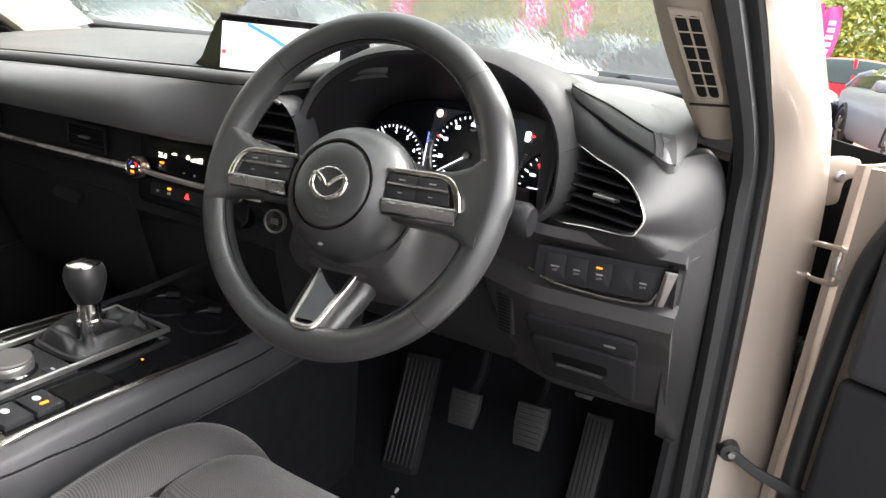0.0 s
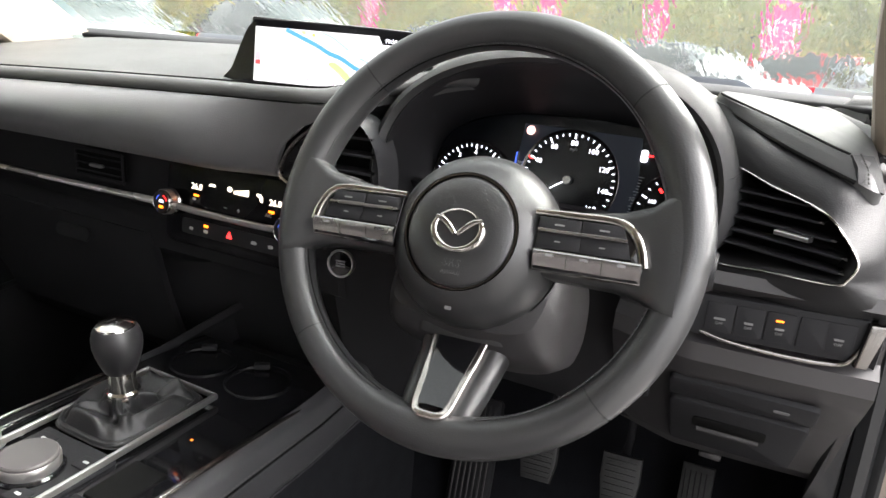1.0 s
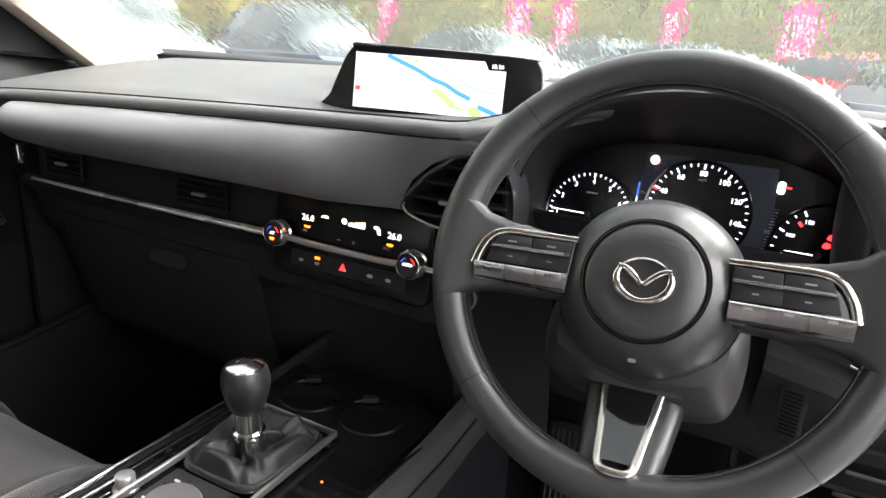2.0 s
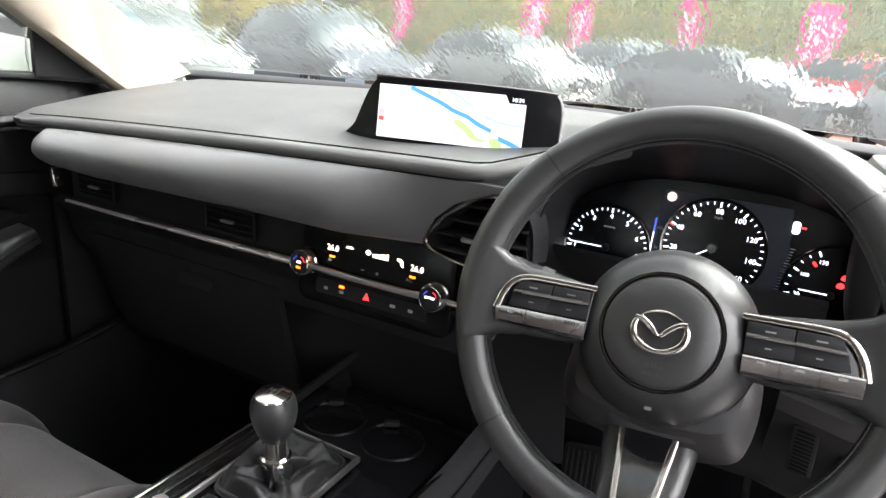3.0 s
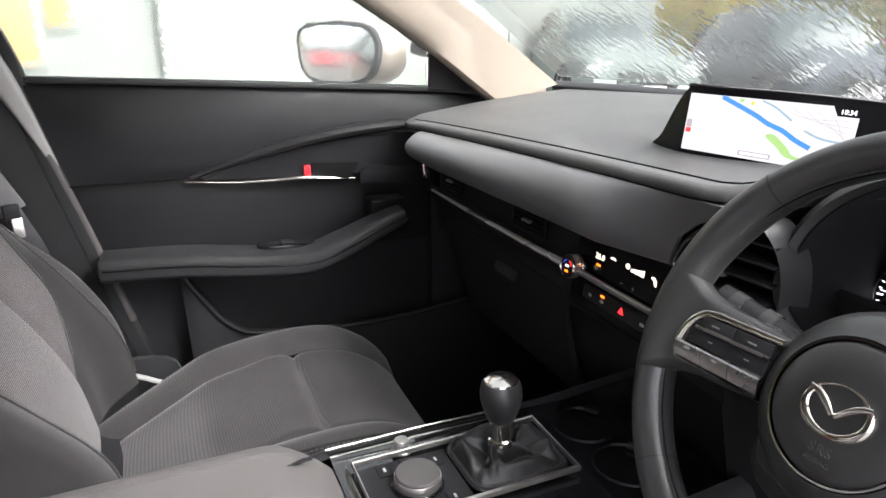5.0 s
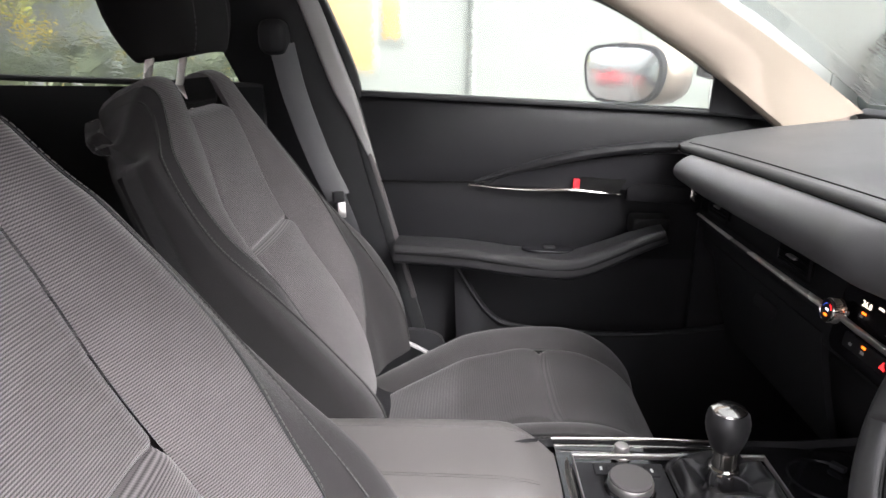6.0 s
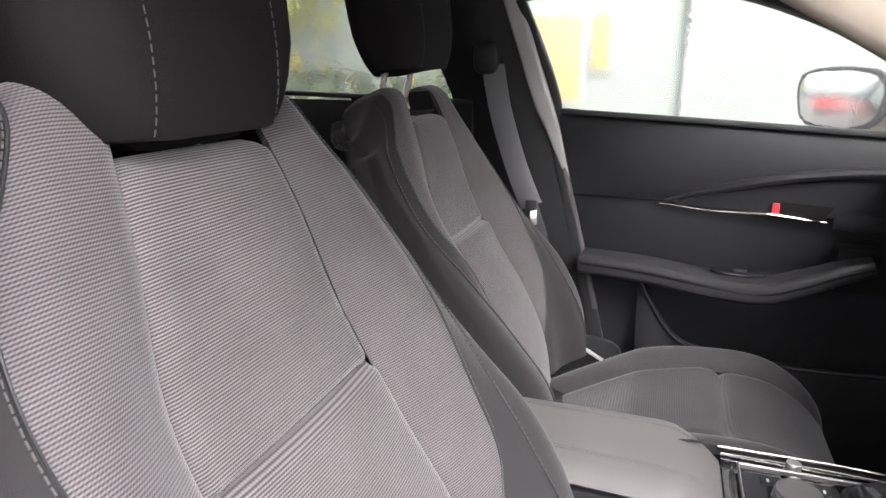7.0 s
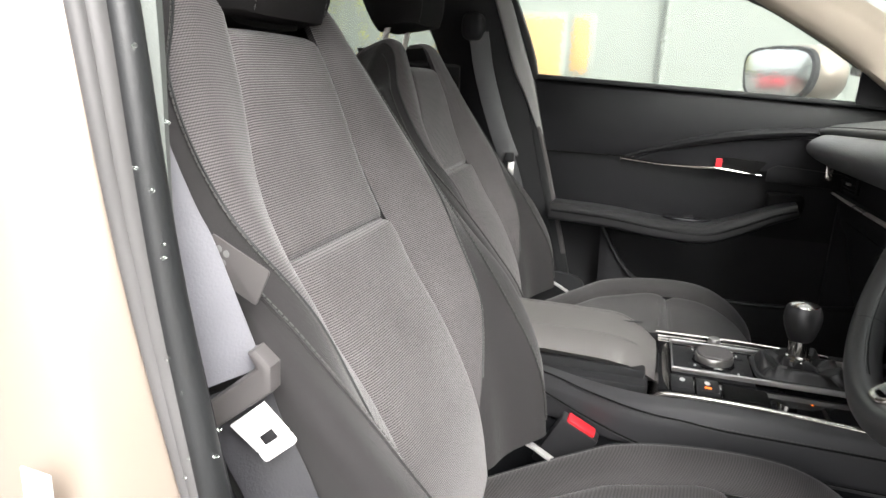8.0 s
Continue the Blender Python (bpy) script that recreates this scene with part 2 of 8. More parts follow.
def shell(rows, thick):
    """A sheet of rows of points with real thickness."""
    R, n = len(rows), len(rows[0])
    P = [[Vector(p) for p in r] for r in rows]
    back = []
    for i in range(R):
        b = []
        for a in range(n):
            du = P[i][min(a + 1, n - 1)] - P[i][max(a - 1, 0)]
            dv = P[min(i + 1, R - 1)][a] - P[max(i - 1, 0)][a]
            w = du.cross(dv)
            w = w.normalized() if w.length > 1e-12 else Vector((0, 0, 1))
            b.append(P[i][a] - w * thick)
        back.append(b)
    V1, F1 = stitch_rows(P)
    V2, F2 = stitch_rows(back)
    k = len(V1)
    F = F1 + [tuple(reversed([i + k for i in f])) for f in F2]
    edge = [a for a in range(n)] + [i * n + n - 1 for i in range(1, R)] + [(R - 1) * n + a for a in range(n - 2, -1, -1)] + [i * n for i in range(R - 2, 0, -1)]
    for a, b in zip(edge, edge[1:] + edge[:1]):
        F.append((b, a, a + k, b + k))
    return V1 + V2, F


def sheet(fn, nu, nv, thick):
    return shell([[fn(u / (nu - 1), v / (nv - 1)) for u in range(nu)] for v in range(nv)], thick)


def sweep(path, section, closed=False, up=(0, 0, 1), scale=None):
    """Carries a closed 2D section along a path; section x lies sideways, y along up."""
    P = [Vector(p) for p in path]
    n = len(P)
    rows = []
    for i in range(n):
        if closed:
            d = P[(i + 1) % n] - P[i - 1]
        else:
            d = P[min(i + 1, n - 1)] - P[max(i - 1, 0)]
        d.normalize()
        u = Vector(up) if not callable(up) else Vector(up(i / (n - 1)))
        s = d.cross(u)
        s = s.normalized() if s.length > 1e-9 else Vector((1, 0, 0))
        w = s.cross(d)
        k = scale(i / (n - 1)) if scale else 1.0
        rows.append([P[i] + s * (x * k) + w * (y * k) for x, y in section])
    V, F = stitch_rows(rows, True, closed)
    if not closed:
        m = len(section)
        F.append(tuple(range(m))[::-1])
        F.append(tuple((n - 1) * m + a for a in range(m)))
    return V, F


def circle(rx, ry=None, n=12):
    ry = ry or rx
    return [(rx * math.cos(2 * math.pi * i / n), ry * math.sin(2 * math.pi * i / n)) for i in range(n)]


def roundrect(w, h, r, k=4):
    pts = []
    for cx, cy, a0 in ((w / 2 - r, h / 2 - r, 0), (-w / 2 + r, h / 2 - r, 90), (-w / 2 + r, -h / 2 + r, 180), (w / 2 - r, -h / 2 + r, 270)):
        for i in range(k + 1):
            a = radians(a0 + 90 * i / k)
            pts.append((cx + r * math.cos(a), cy + r * math.sin(a)))
    return pts


def tube(path, r, n=10, closed=False):
    return sweep(path, circle(r, n=n), closed)


def lathe(profile, n=40, m=None):
    """Turns a profile of (radius, height) round z."""
    rows = [[(r * math.cos(2 * math.pi * i / n), r * math.sin(2 * math.pi * i / n), z) for i in range(n)] for r, z in profile]
    V, F = stitch_rows(rows, True)
    if profile[0][0] > 1e-6:
        F.append(tuple(range(n))[::-1])
    if profile[-1][0] > 1e-6:
        F.append(tuple((len(profile) - 1) * n + i for i in range(n)))
    return moved((V, F), m) if m else (V, F)


def prism(outline, depth, bevel=0.0, m=None):
    """A flat outline (x, y) raised to depth along z, its upper edge chamfered twice."""
    n = len(outline)
    area = sum(outline[i][0] * outline[(i + 1) % n][1] - outline[(i + 1) % n][0] * outline[i][1] for i in range(n))
    if area < 0:
        outline = outline[::-1]
    cx, cy = sum(p[0] for p in outline) / n, sum(p[1] for p in outline) / n
    size = max(max(abs(p[0] - cx) for p in outline), max(abs(p[1] - cy) for p in outline))
    rows = [[(x, y, 0) for x, y in outline]]
    if bevel:
        rows.append([(x, y, depth - bevel) for x, y in outline])
        for k, (ins, up) in enumerate(((0.3, 0.3), (1.0, 0.0))):
            r = []
            for i in range(n):
                a, b, c = (Vector(outline[(i + d) % n]) for d in (-1, 0, 1))
                e1, e2 = (b - a), (c - b)
                n1, n2 = Vector((-e1.y, e1.x)), Vector((-e2.y, e2.x))
                w = (n1.normalized() + n2.normalized()) if n1.length > 0 and n2.length > 0 else n1 + n2
                w = w.normalized() if w.length > 1e-9 else Vector((cx - b.x, cy - b.y)).normalized()
                q = b + w * bevel * ins
                r.append((q.x, q.y, depth - bevel * up))
            rows.append(r)
    else:
        rows.append([(x, y, depth) for x, y in outline])
    V, F = stitch_rows(rows, True)
    F.append(tuple(range(n))[::-1])
    F.append(tuple((len(rows) - 1) * n + i for i in range(n)))
    return moved((V, F), m) if m else (V, F)


def block(x0, x1, y0, y1, z0, z1, bevel=0.003, seg=2):
    bm = bmesh.new()
    bmesh.ops.create_cube(bm, size=1.0)
    bmesh.ops.scale(bm, vec=(x1 - x0, y1 - y0, z1 - z0), verts=bm.verts)
    if bevel:
        bmesh.ops.bevel(bm, geom=bm.edges[:], offset=bevel, segments=seg, profile=0.5, affect="EDGES")
    bmesh.ops.translate(bm, vec=((x0 + x1) / 2, (y0 + y1) / 2, (z0 + z1) / 2), verts=bm.verts)
    bm.verts.index_update()
    geo = ([tuple(v.co) for v in bm.verts], [tuple(v.index for v in f.verts) for f in bm.faces])
    bm.free()
    return geo


def axes(origin, x, y):
    """A frame whose x and y run along the given ways."""
    X = Vector(x).normalized()
    Z = X.cross(Vector(y)).normalized()
    Y = Z.cross(X)
    return Matrix.Translation(origin) @ Matrix((X, Y, Z)).transposed().to_4x4()


def build(name, geo, mat, smooth=38, uv=None):
    me = bpy.data.meshes.new(name)
    me.from_pydata(geo[0], [], geo[1])
    me.validate()
    bm = bmesh.new()
    bm.from_mesh(me)
    bmesh.ops.recalc_face_normals(bm, faces=bm.faces)
    bm.to_mesh(me)
    bm.free()
    me.materials.append(mat)
    if smooth:
        me.shade_smooth()
        me.set_sharp_from_angle(angle=radians(smooth))
    return me


def flat_uv(me, fn):
    layer = me.uv_layers.new(name="UVMap")
    co = [fn(v.co) for v in me.vertices]
    for lp in me.loops:
        layer.data[lp.index].uv = co[lp.vertex_index]


def thing(name, at, label, category, group="", kind=""):
    ob = new(name)
    ob.empty_display_size = 0.05
    ob.location = at
    return tagged(ob, label, category, group, kind)


def world_of(ob):
    own = ob.matrix_parent_inverse @ Matrix.LocRotScale(ob.location, ob.rotation_euler, ob.scale)
    return world_of(ob.parent) @ own if ob.parent else Matrix.LocRotScale(ob.location, ob.rotation_euler, ob.scale)


def part(name, geo, mat, parent, label="", smooth=38, uv=None, m=None):
    me = build(name, geo, mat, smooth) if isinstance(geo, tuple) else geo
    if uv:
        flat_uv(me, uv)
    ob = new(name, me)
    ob.parent = parent
    ob.matrix_parent_inverse = world_of(parent).inverted()
    if m:
        ob.matrix_basis = m
    if label:
        ob["label"] = label
    return ob


def single(name, geo, mat, label, category, kind="", group="", smooth=38, uv=None):
    me = build(name, geo, mat, smooth)
    if uv:
        flat_uv(me, uv)
    return tagged(new(name, me), label, category, group, kind)


def words(text, size, m, depth=0.0003, spread=1.0):
    """Raised letters in the built-in font, centred on the frame m."""
    cu = bpy.data.curves.new("words", "FONT")
    cu.body, cu.size, cu.extrude, cu.align_x, cu.align_y, cu.resolution_u = text, size, depth, "CENTER", "CENTER", 2
    cu.space_character = spread
    ob = bpy.data.objects.new("words", cu)
    scene.collection.objects.link(ob)
    bpy.context.view_layer.update()
    me = bpy.data.meshes.new_from_object(ob.evaluated_get(bpy.context.evaluated_depsgraph_get()))
    geo = ([tuple(m @ v.co) for v in me.vertices], [tuple(p.vertices) for p in me.polygons])
    bpy.data.objects.remove(ob)
    bpy.data.meshes.remove(me)
    return geo


def dashes(path, every, length, r):
    """Stitches: short threads along a path."""
    P = [Vector(p) for p in path]
    out, want, run = [], 0.0, 0.0
    for a, b in zip(P, P[1:]):
        d = (b - a).length
        while d > 0 and want <= run + d:
            c = a + (b - a) * ((want - run) / d)
            w = (b - a).normalized() * (length / 2)
            out.append(tube([c - w, c, c + w], r, 5))
            want += every
        run += d
    return cat(*out)

# ---- the car's shell: floor, roof, pillars, glass ----
def mirror(geo):
    return [(-x, y, z) for x, y, z in geo[0]], [tuple(reversed(f)) for f in geo[1]]


def floor_rows():
    rows = []
    for y, z in ((-1.75, 0.62), (-1.25, 0.60), (-1.2, 0.34), (-0.6, 0.30), (0.15, 0.28), (0.33, 0.30), (0.52, 0.42), (0.66, 0.62), (0.72, 0.95)):
        rows.append([(x, y, z + 0.012 * math.sin(9 * x + 5 * y)) for x in np.linspace(-0.74, 0.74, 24)])
    return rows


single("floor", shell(floor_rows(), 0.02), M_CARPET, "black fitted carpet of the car floor, slightly dusty", "carpet", "structure")

# crumbs and grit on the driver's carpet
grit = []
for i in range(60):
    x, y = random.uniform(0.16, 0.62), random.uniform(-0.05, 0.36)
    s = random.uniform(0.0008, 0.0022)
    grit.append(block(x - s, x + s, y - s, y + s * 1.5, 0.315, 0.319 + s, 0))
single("grit", cat(*grit), M_INK, "pale grit and crumbs scattered on the carpet", "debris", "stuff")


def roof_pt(u, v):
    x = -0.62 + 1.24 * u
    y = -0.12 - 1.75 * v
    return (x, y, 1.455 + 0.045 * math.sin(math.pi * (0.15 + 0.7 * v)) - 0.10 * (2 * u - 1) ** 4)


single("ceiling", sheet(roof_pt, 18, 18, 0.03), M_LINING, "pale cloth headliner under the car roof", "headliner", "structure")


def roof_skin(u, v):
    x, y, z = roof_pt(u, v)
    return (x * 1.06, y * 1.02, z + 0.045)


single("roof", sheet(roof_skin, 18, 18, 0.01), M_PAINT, "champagne metallic painted roof skin of the car", "roof", "structure")


# windscreen: a leaning pane, wet outside
def ws(u, v):
    s = 2 * u - 1
    x = s * (0.705 - 0.12 * v)
    y = 0.63 - 0.165 * s * s - v * (0.80 - 0.11 * s * s)
    return Vector((x, y, 1.080 + 0.36 * v + 0.03 * math.sin(math.pi * v)))


def rain_uv(c):
    return (c.x, c.y)


windscreen = thing("windscreen", (0, 0.6, 1.13), "rain-streaked laminated windscreen with water running down it", "windscreen", kind="structure")
g = part("wet_outer_pane", sheet(lambda u, v: ws(u, v) + Vector((0, 0.006, 0.01)), 31, 21, 0.002), M_SCREENPANE, windscreen,
         "outer glass covered with running rainwater", uv=rain_uv)
g.visible_shadow = False
edge = [ws(u / 30, 0) + Vector((0, -0.005, 0.002)) for u in range(31)]
part("lower_seal", sweep([p - Vector((0, 0, 0.009)) for p in edge], roundrect(0.03, 0.010, 0.004), up=(0, -0.4, 1)), M_RUBBER, windscreen, "black ceramic edge and seal")
edge = [ws(u / 30, 1) for u in range(31)]
part("upper_seal", sweep(edge, roundrect(0.05, 0.012, 0.004), up=(0, -0.4, 1)), M_RUBBER, windscreen, "black upper seal")


# front pillars: cream inside, painted outside
def pillar_inner(side):
    path_in = [ws(1, k / 23) + Vector((-0.012, -0.012, -0.006)) for k in range(24)]
    path_out = curve([(0.712, 0.30, 1.045), (0.716, 0.15, 1.158), (0.70, 0.05, 1.220), (0.672, -0.093, 1.297), (0.64, -0.22, 1.362), (0.60, -0.32, 1.41)], 24)
    ridge = curve([(0.666, 0.292, 1.044), (0.668, 0.15, 1.148), (0.652, 0.05, 1.210), (0.625, -0.093, 1.286), (0.595, -0.22, 1.350), (0.56, -0.32, 1.40)], 24)
    if side > 0:
        path_out = curve([(0.701, 0.292, 1.044), (0.686, 0.185, 1.122), (0.671, 0.115, 1.175), (0.660, 0.03, 1.235), (0.650, -0.07, 1.293), (0.632, -0.22, 1.362), (0.60, -0.32, 1.41)], 24)
        ridge = curve([(0.668, 0.269, 1.046), (0.640, 0.165, 1.122), (0.626, 0.095, 1.180), (0.614, 0.02, 1.232), (0.603, -0.07, 1.286), (0.585, -0.22, 1.350), (0.56, -0.32, 1.40)], 24)
    rows = []
    for a, c, b in zip(path_in, ridge, path_out):
        r = [a.lerp(c, k / 6) + Vector((-0.006, 0, 0)) * math.sin(math.pi * k / 6) for k in range(6)] + [c + Vector((0.002, 0.004, 0))] + [c.lerp(b, k / 6) + Vector((0, -0.003, -0.003)) * math.sin(math.pi * k / 6) for k in range(1, 7)]
        rows.append([(side * p.x, p.y, p.z) for p in r])
    return shell(rows if side < 0 else [r[::-1] for r in rows], 0.006)


pil_l = thing("a_pillar_passenger", (-0.68, 0.35, 1.1), "cream textured trim of the front pillar beside the wet windscreen", "pillar", kind="structure")
part("pillar_trim", pillar_inner(-1), M_CREAM, pil_l)
pil_r = thing("a_pillar_driver", (0.68, 0.35, 1.1), "cream pillar trim with a slotted grille above the dashboard", "pillar", kind="structure")
part("pillar_trim", pillar_inner(1), M_CREAM, pil_r)
# slotted grille set into the trim
GX, GY = Vector((0.86, 0.50, 0.03)).normalized(), Vector((-0.25, -0.68, 0.69)).normalized()
gm = Matrix.Translation((0.6635, 0.168, 1.124)) @ Matrix((GX, GY, GX.cross(GY).normalized())).transposed().to_4x4() @ pose(0, 0, 0.009, 6)
grille = part("grille", prism([(-0.013, -0.056), (0.013, -0.056), (0.0165, -0.04), (0.0155, 0.07), (-0.0155, 0.07), (-0.0165, -0.04)], 0.0042, 0.0015, gm), M_CREAM, pil_r, "cream grille surround")
for s in (-1, 1):
    part("slot", prism(roundrect(0.0100, 0.112, 0.004), 0.0048, 0.0003, gm @ pose(s * 0.0062, 0.008, 0)), M_CAVITY, grille, "dark slot")
for i in range(6):
    part("crossbar", moved(block(-0.0125, 0.0125, -0.0006, 0.0008, 0.0030, 0.0060, 0.0005, 1), gm @ pose(0, -0.030 + 0.0185 * i, 0)), M_CREAM, grille, "cream crossbar")
part("trim_joint", moved(block(-0.024, 0.024, -0.0006, 0.0006, 0.0, 0.003, 0), gm @ pose(0.001, -0.064, 0)), M_HARD, pil_r, "thin joint line")


# bonnet, wings and wipers ahead of the windscreen
def bonnet_pt(u, v):
    s = 2 * u - 1
    x = s * (0.70 - 0.10 * v)
    y = 0.70 - 0.16 * s * s + (0.98 - 0.12 * s * s) * v
    return Vector((x, y, 1.035 - 0.045 * s * s - 0.16 * v - 0.14 * v ** 4 - 0.05 * v * s * s + 0.012 * math.exp(-((abs(s) - 0.55) / 0.12) ** 2)))


single("bonnet", sheet(bonnet_pt, 33, 17, 0.012), M_PAINT, "champagne painted bonnet wet with rain", "bonnet", "structure")
for s, nm in ((-1, "wing_left"), (1, "wing_right")):
    single(nm, sheet(lambda u, v: Vector((s * (0.715 + 0.07 * math.sin(math.pi * 0.5 * min(1, 1.6 * v)) - 0.14 * u ** 3), 0.56 + 1.0 * u, 0.985 - 0.10 * u - 0.62 * v)), 12, 10, 0.012 * s), M_PAINT, "champagne painted front wing of the car", "body panel", "structure")
single("front_panel", sheet(lambda u, v: Vector(((2 * u - 1) * 0.64, 1.50 + 0.12 * math.cos((2 * u - 1) * 1.3), 0.72 - 0.42 * v)), 16, 8, -0.012), M_PAINT, "champagne painted nose of the car", "body panel", "structure")
cowl = single("cowl", sheet(lambda u, v: ws(u, 0) + Vector((0, -0.010 + 0.10 * v, -0.014 - 0.022 * v)), 31, 4, 0.006), M_HARD, "black plastic cowl below the windscreen", "cowl", "structure")
for x0, x1 in ((0.60, 0.02), (-0.02, -0.58)):
    wp = thing("wiper", (x0, 0.6, 1.06), "black wiper arm resting along the foot of the windscreen", "wiper", "wipers")
    base = [ws(0.5 + x / 1.41, 0.0) + Vector((0, 0.055, -0.016)) for x in np.linspace(x0, x1, 14)]
    part("blade", sweep(base, roundrect(0.008, 0.014, 0.003), up=(0, 0.5, 1)), M_RUBBER, wp, "rubber blade")
    part("arm", sweep([p + Vector((0, 0.012, 0.010 * math.sin(math.pi * i / 9))) for i, p in enumerate(base[:10])], roundrect(0.012, 0.008, 0.003), up=(0, 0.5, 1)), M_HARD, wp, "wiper arm")

# ---- passenger door ----
pd = thing("passenger_door", (-0.75, -0.15, 0.35), "black vinyl door trim with a chrome pull and padded armrest, closed", "car door")
XD = -0.745


def door_x(y, z):
    """The trim's face: leans a little and swells at the middle."""
    return XD + 0.012 * math.sin(max(0, min(1, (z - 0.55) / 0.6)) * math.pi) + 0.03 * max(0, y - 0.1)


def rear_edge(z):
    return -0.585 + 0.27 * max(0.0, 1.14 - z) - 0.02


def panel(z0, z1, y1, bulge=0.0, n=22, m=10, thick=0.012, y_in=0.006):
    def fn(u, v):
        zt0 = z0(u) if callable(z0) else z0
        zt1 = z1(u) if callable(z1) else z1
        z = zt0 + (zt1 - zt0) * v
        a = rear_edge(z) + y_in
        y = a + (y1 - a) * u
        return Vector((door_x(y, z) + bulge * math.sin(math.pi * v) ** 0.6 * min(1, 8 * u), y, z))
    return sheet(fn, n, m, thick)


part("door_shell", sheet(lambda u, v: Vector((-0.775 - 0.03 * math.sin(math.pi * v), -0.62 + 1.10 * u + 0.25 * max(0, 0.8 - v) * (1 - u), 0.33 + 0.79 * v)), 12, 10, 0.01), M_PAINT, pd, "painted outer door skin")
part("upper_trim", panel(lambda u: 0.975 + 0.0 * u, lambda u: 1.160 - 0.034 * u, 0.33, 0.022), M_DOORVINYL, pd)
# darker than the upper trim: light fading down the door is coloured in
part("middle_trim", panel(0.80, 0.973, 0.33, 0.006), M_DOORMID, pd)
part("lower_trim", panel(0.36, 0.80, 0.33, -0.012), M_HARD, pd)
# sill roll under the glass
part("sill_strip", sweep(curve([(-0.742, -0.578, 1.163), (-0.742, -0.2, 1.147), (-0.736, 0.16, 1.13), (-0.70, 0.32, 1.118)], 20), roundrect(0.03, 0.012, 0.004)), M_RUBBER, pd, "black window sill strip")
# raised arc that runs from the pull towards the dashboard
arc = curve([(-0.728, -0.335, 0.974), (-0.722, -0.25, 1.003), (-0.708, -0.12, 1.038), (-0.695, 0.02, 1.060), (-0.68, 0.14, 1.066), (-0.66, 0.20, 1.068)], 30)
part("arc_roll", sweep(arc, circle(0.014, 0.011, 10), scale=lambda t: 0.35 + 0.65 * min(1, 3 * t)), M_DOORVINYL, pd, "soft arched roll")
part("arc_infill", sheet(lambda u, v: Vector((-0.725 + 0.008 * v + 0.035 * u * u, -0.31 + 0.47 * u, 0.968 + (0.085 * math.sin(math.pi * 0.5 * u) ** 0.7) * v - 0.005 * u)), 20, 6, 0.01), M_DOORMID, pd, "dark concave infill")
# chrome pull with lock and recess
pull = curve([(-0.726, -0.346, 0.968), (-0.722, -0.335, 0.9685), (-0.72, -0.25, 0.9615), (-0.716, -0.175, 0.9615), (-0.708, -0.12, 0.964), (-0.708, -0.06, 0.9585), (-0.712, -0.016, 0.954)], 40)
part("chrome_pull", sweep(pull, circle(0.0048, 0.0034, 10), scale=lambda t: 0.5 + 0.9 * math.exp(-((t - 0.62) / 0.22) ** 2) + (0.5 if t < 0.05 else 0.15)), M_SATINTRIM, pd, "chrome door pull")
part("recess", prism([(0, 0), (0.10, 0.0), (0.118, 0.03), (0.02, 0.034)], 0.004, 0.001, axes((-0.716, -0.125, 0.958), (0.1, 1, 0.0), (0, 0, 1))), M_CAVITY, pd, "black finger recess")
part("lock_tab", block(-0.716, -0.706, -0.121, -0.107, 0.967, 0.988, 0.002), M_RED, pd, "red lock mark")
part("front_plate", prism([(0, 0.028), (0.02, 0.04), (0.155, 0.036), (0.155, 0.0), (0, 0.0)], 0.008, 0.002, axes((-0.715, -0.003, 0.942), (0.18, 1, -0.03), (0, 0, 1))), M_DOORMID, pd, "matt grey plate")
# armrest
arm_top = curve([(-0.705, -0.505, 0.826), (-0.690, -0.36, 0.822), (-0.668, -0.23, 0.812), (-0.644, -0.13, 0.815), (-0.628, -0.06, 0.844), (-0.615, 0.01, 0.880), (-0.611, 0.055, 0.896)], 44)
part("armrest", sweep(arm_top, [(x, y) for x, y in roundrect(0.092, 0.046, 0.013, 5)], scale=lambda t: 0.97 - 0.36 * max(0, t - 0.60) / 0.40), M_ARMPAD, pd, "padded black armrest")
face = lambda t: 0.97 - 0.36 * max(0, t - 0.60) / 0.40
seam = [p + Vector((0.0462 * face(i / 43), 0, 0.006 * face(i / 43))) for i, p in enumerate(arm_top)]
part("armrest_piping", tube(seam[:-1], 0.0016, 6), M_DOORVINYL, pd, "raised seam along the armrest")
part("armrest_groove", tube([p + Vector((0.0003, 0, -0.0030)) for p in seam[:-1]], 0.0013, 6), M_CAVITY, pd, "dark groove below the seam")
part("armrest_stitching", dashes([p + Vector((-0.002, 0, 0.0050)) for p in seam[:-1]], 0.006, 0.004, 0.0006), M_DIMINK, pd, "grey stitching")
part("trim_joint", tube([(door_x(y, 0.9745) + 0.0075, y, 0.9745) for y in np.linspace(-0.54, -0.33, 12)], 0.0022, 6), M_CAVITY, pd, "dark joint between the trims")
part("switch_plate", prism([(p.x, p.y) for p in curve([(-0.055, 0.0, 0), (-0.04, 0.017, 0), (0.03, 0.02, 0), (0.058, 0.008, 0), (0.045, -0.012, 0), (-0.03, -0.014, 0)], 26, True)],
     0.006, 0.002, axes((-0.672, -0.175, 0.8365), (0.06, 1, -0.02), (-1, 0, 0.12))), M_GLOSS, pd, "gloss black switch plate")
part("window_switch", prism(roundrect(0.026, 0.013, 0.004), 0.006, 0.002, axes((-0.674, -0.17, 0.841), (0.06, 1, -0.02), (-1, 0, 0.12))), M_HARD, pd)
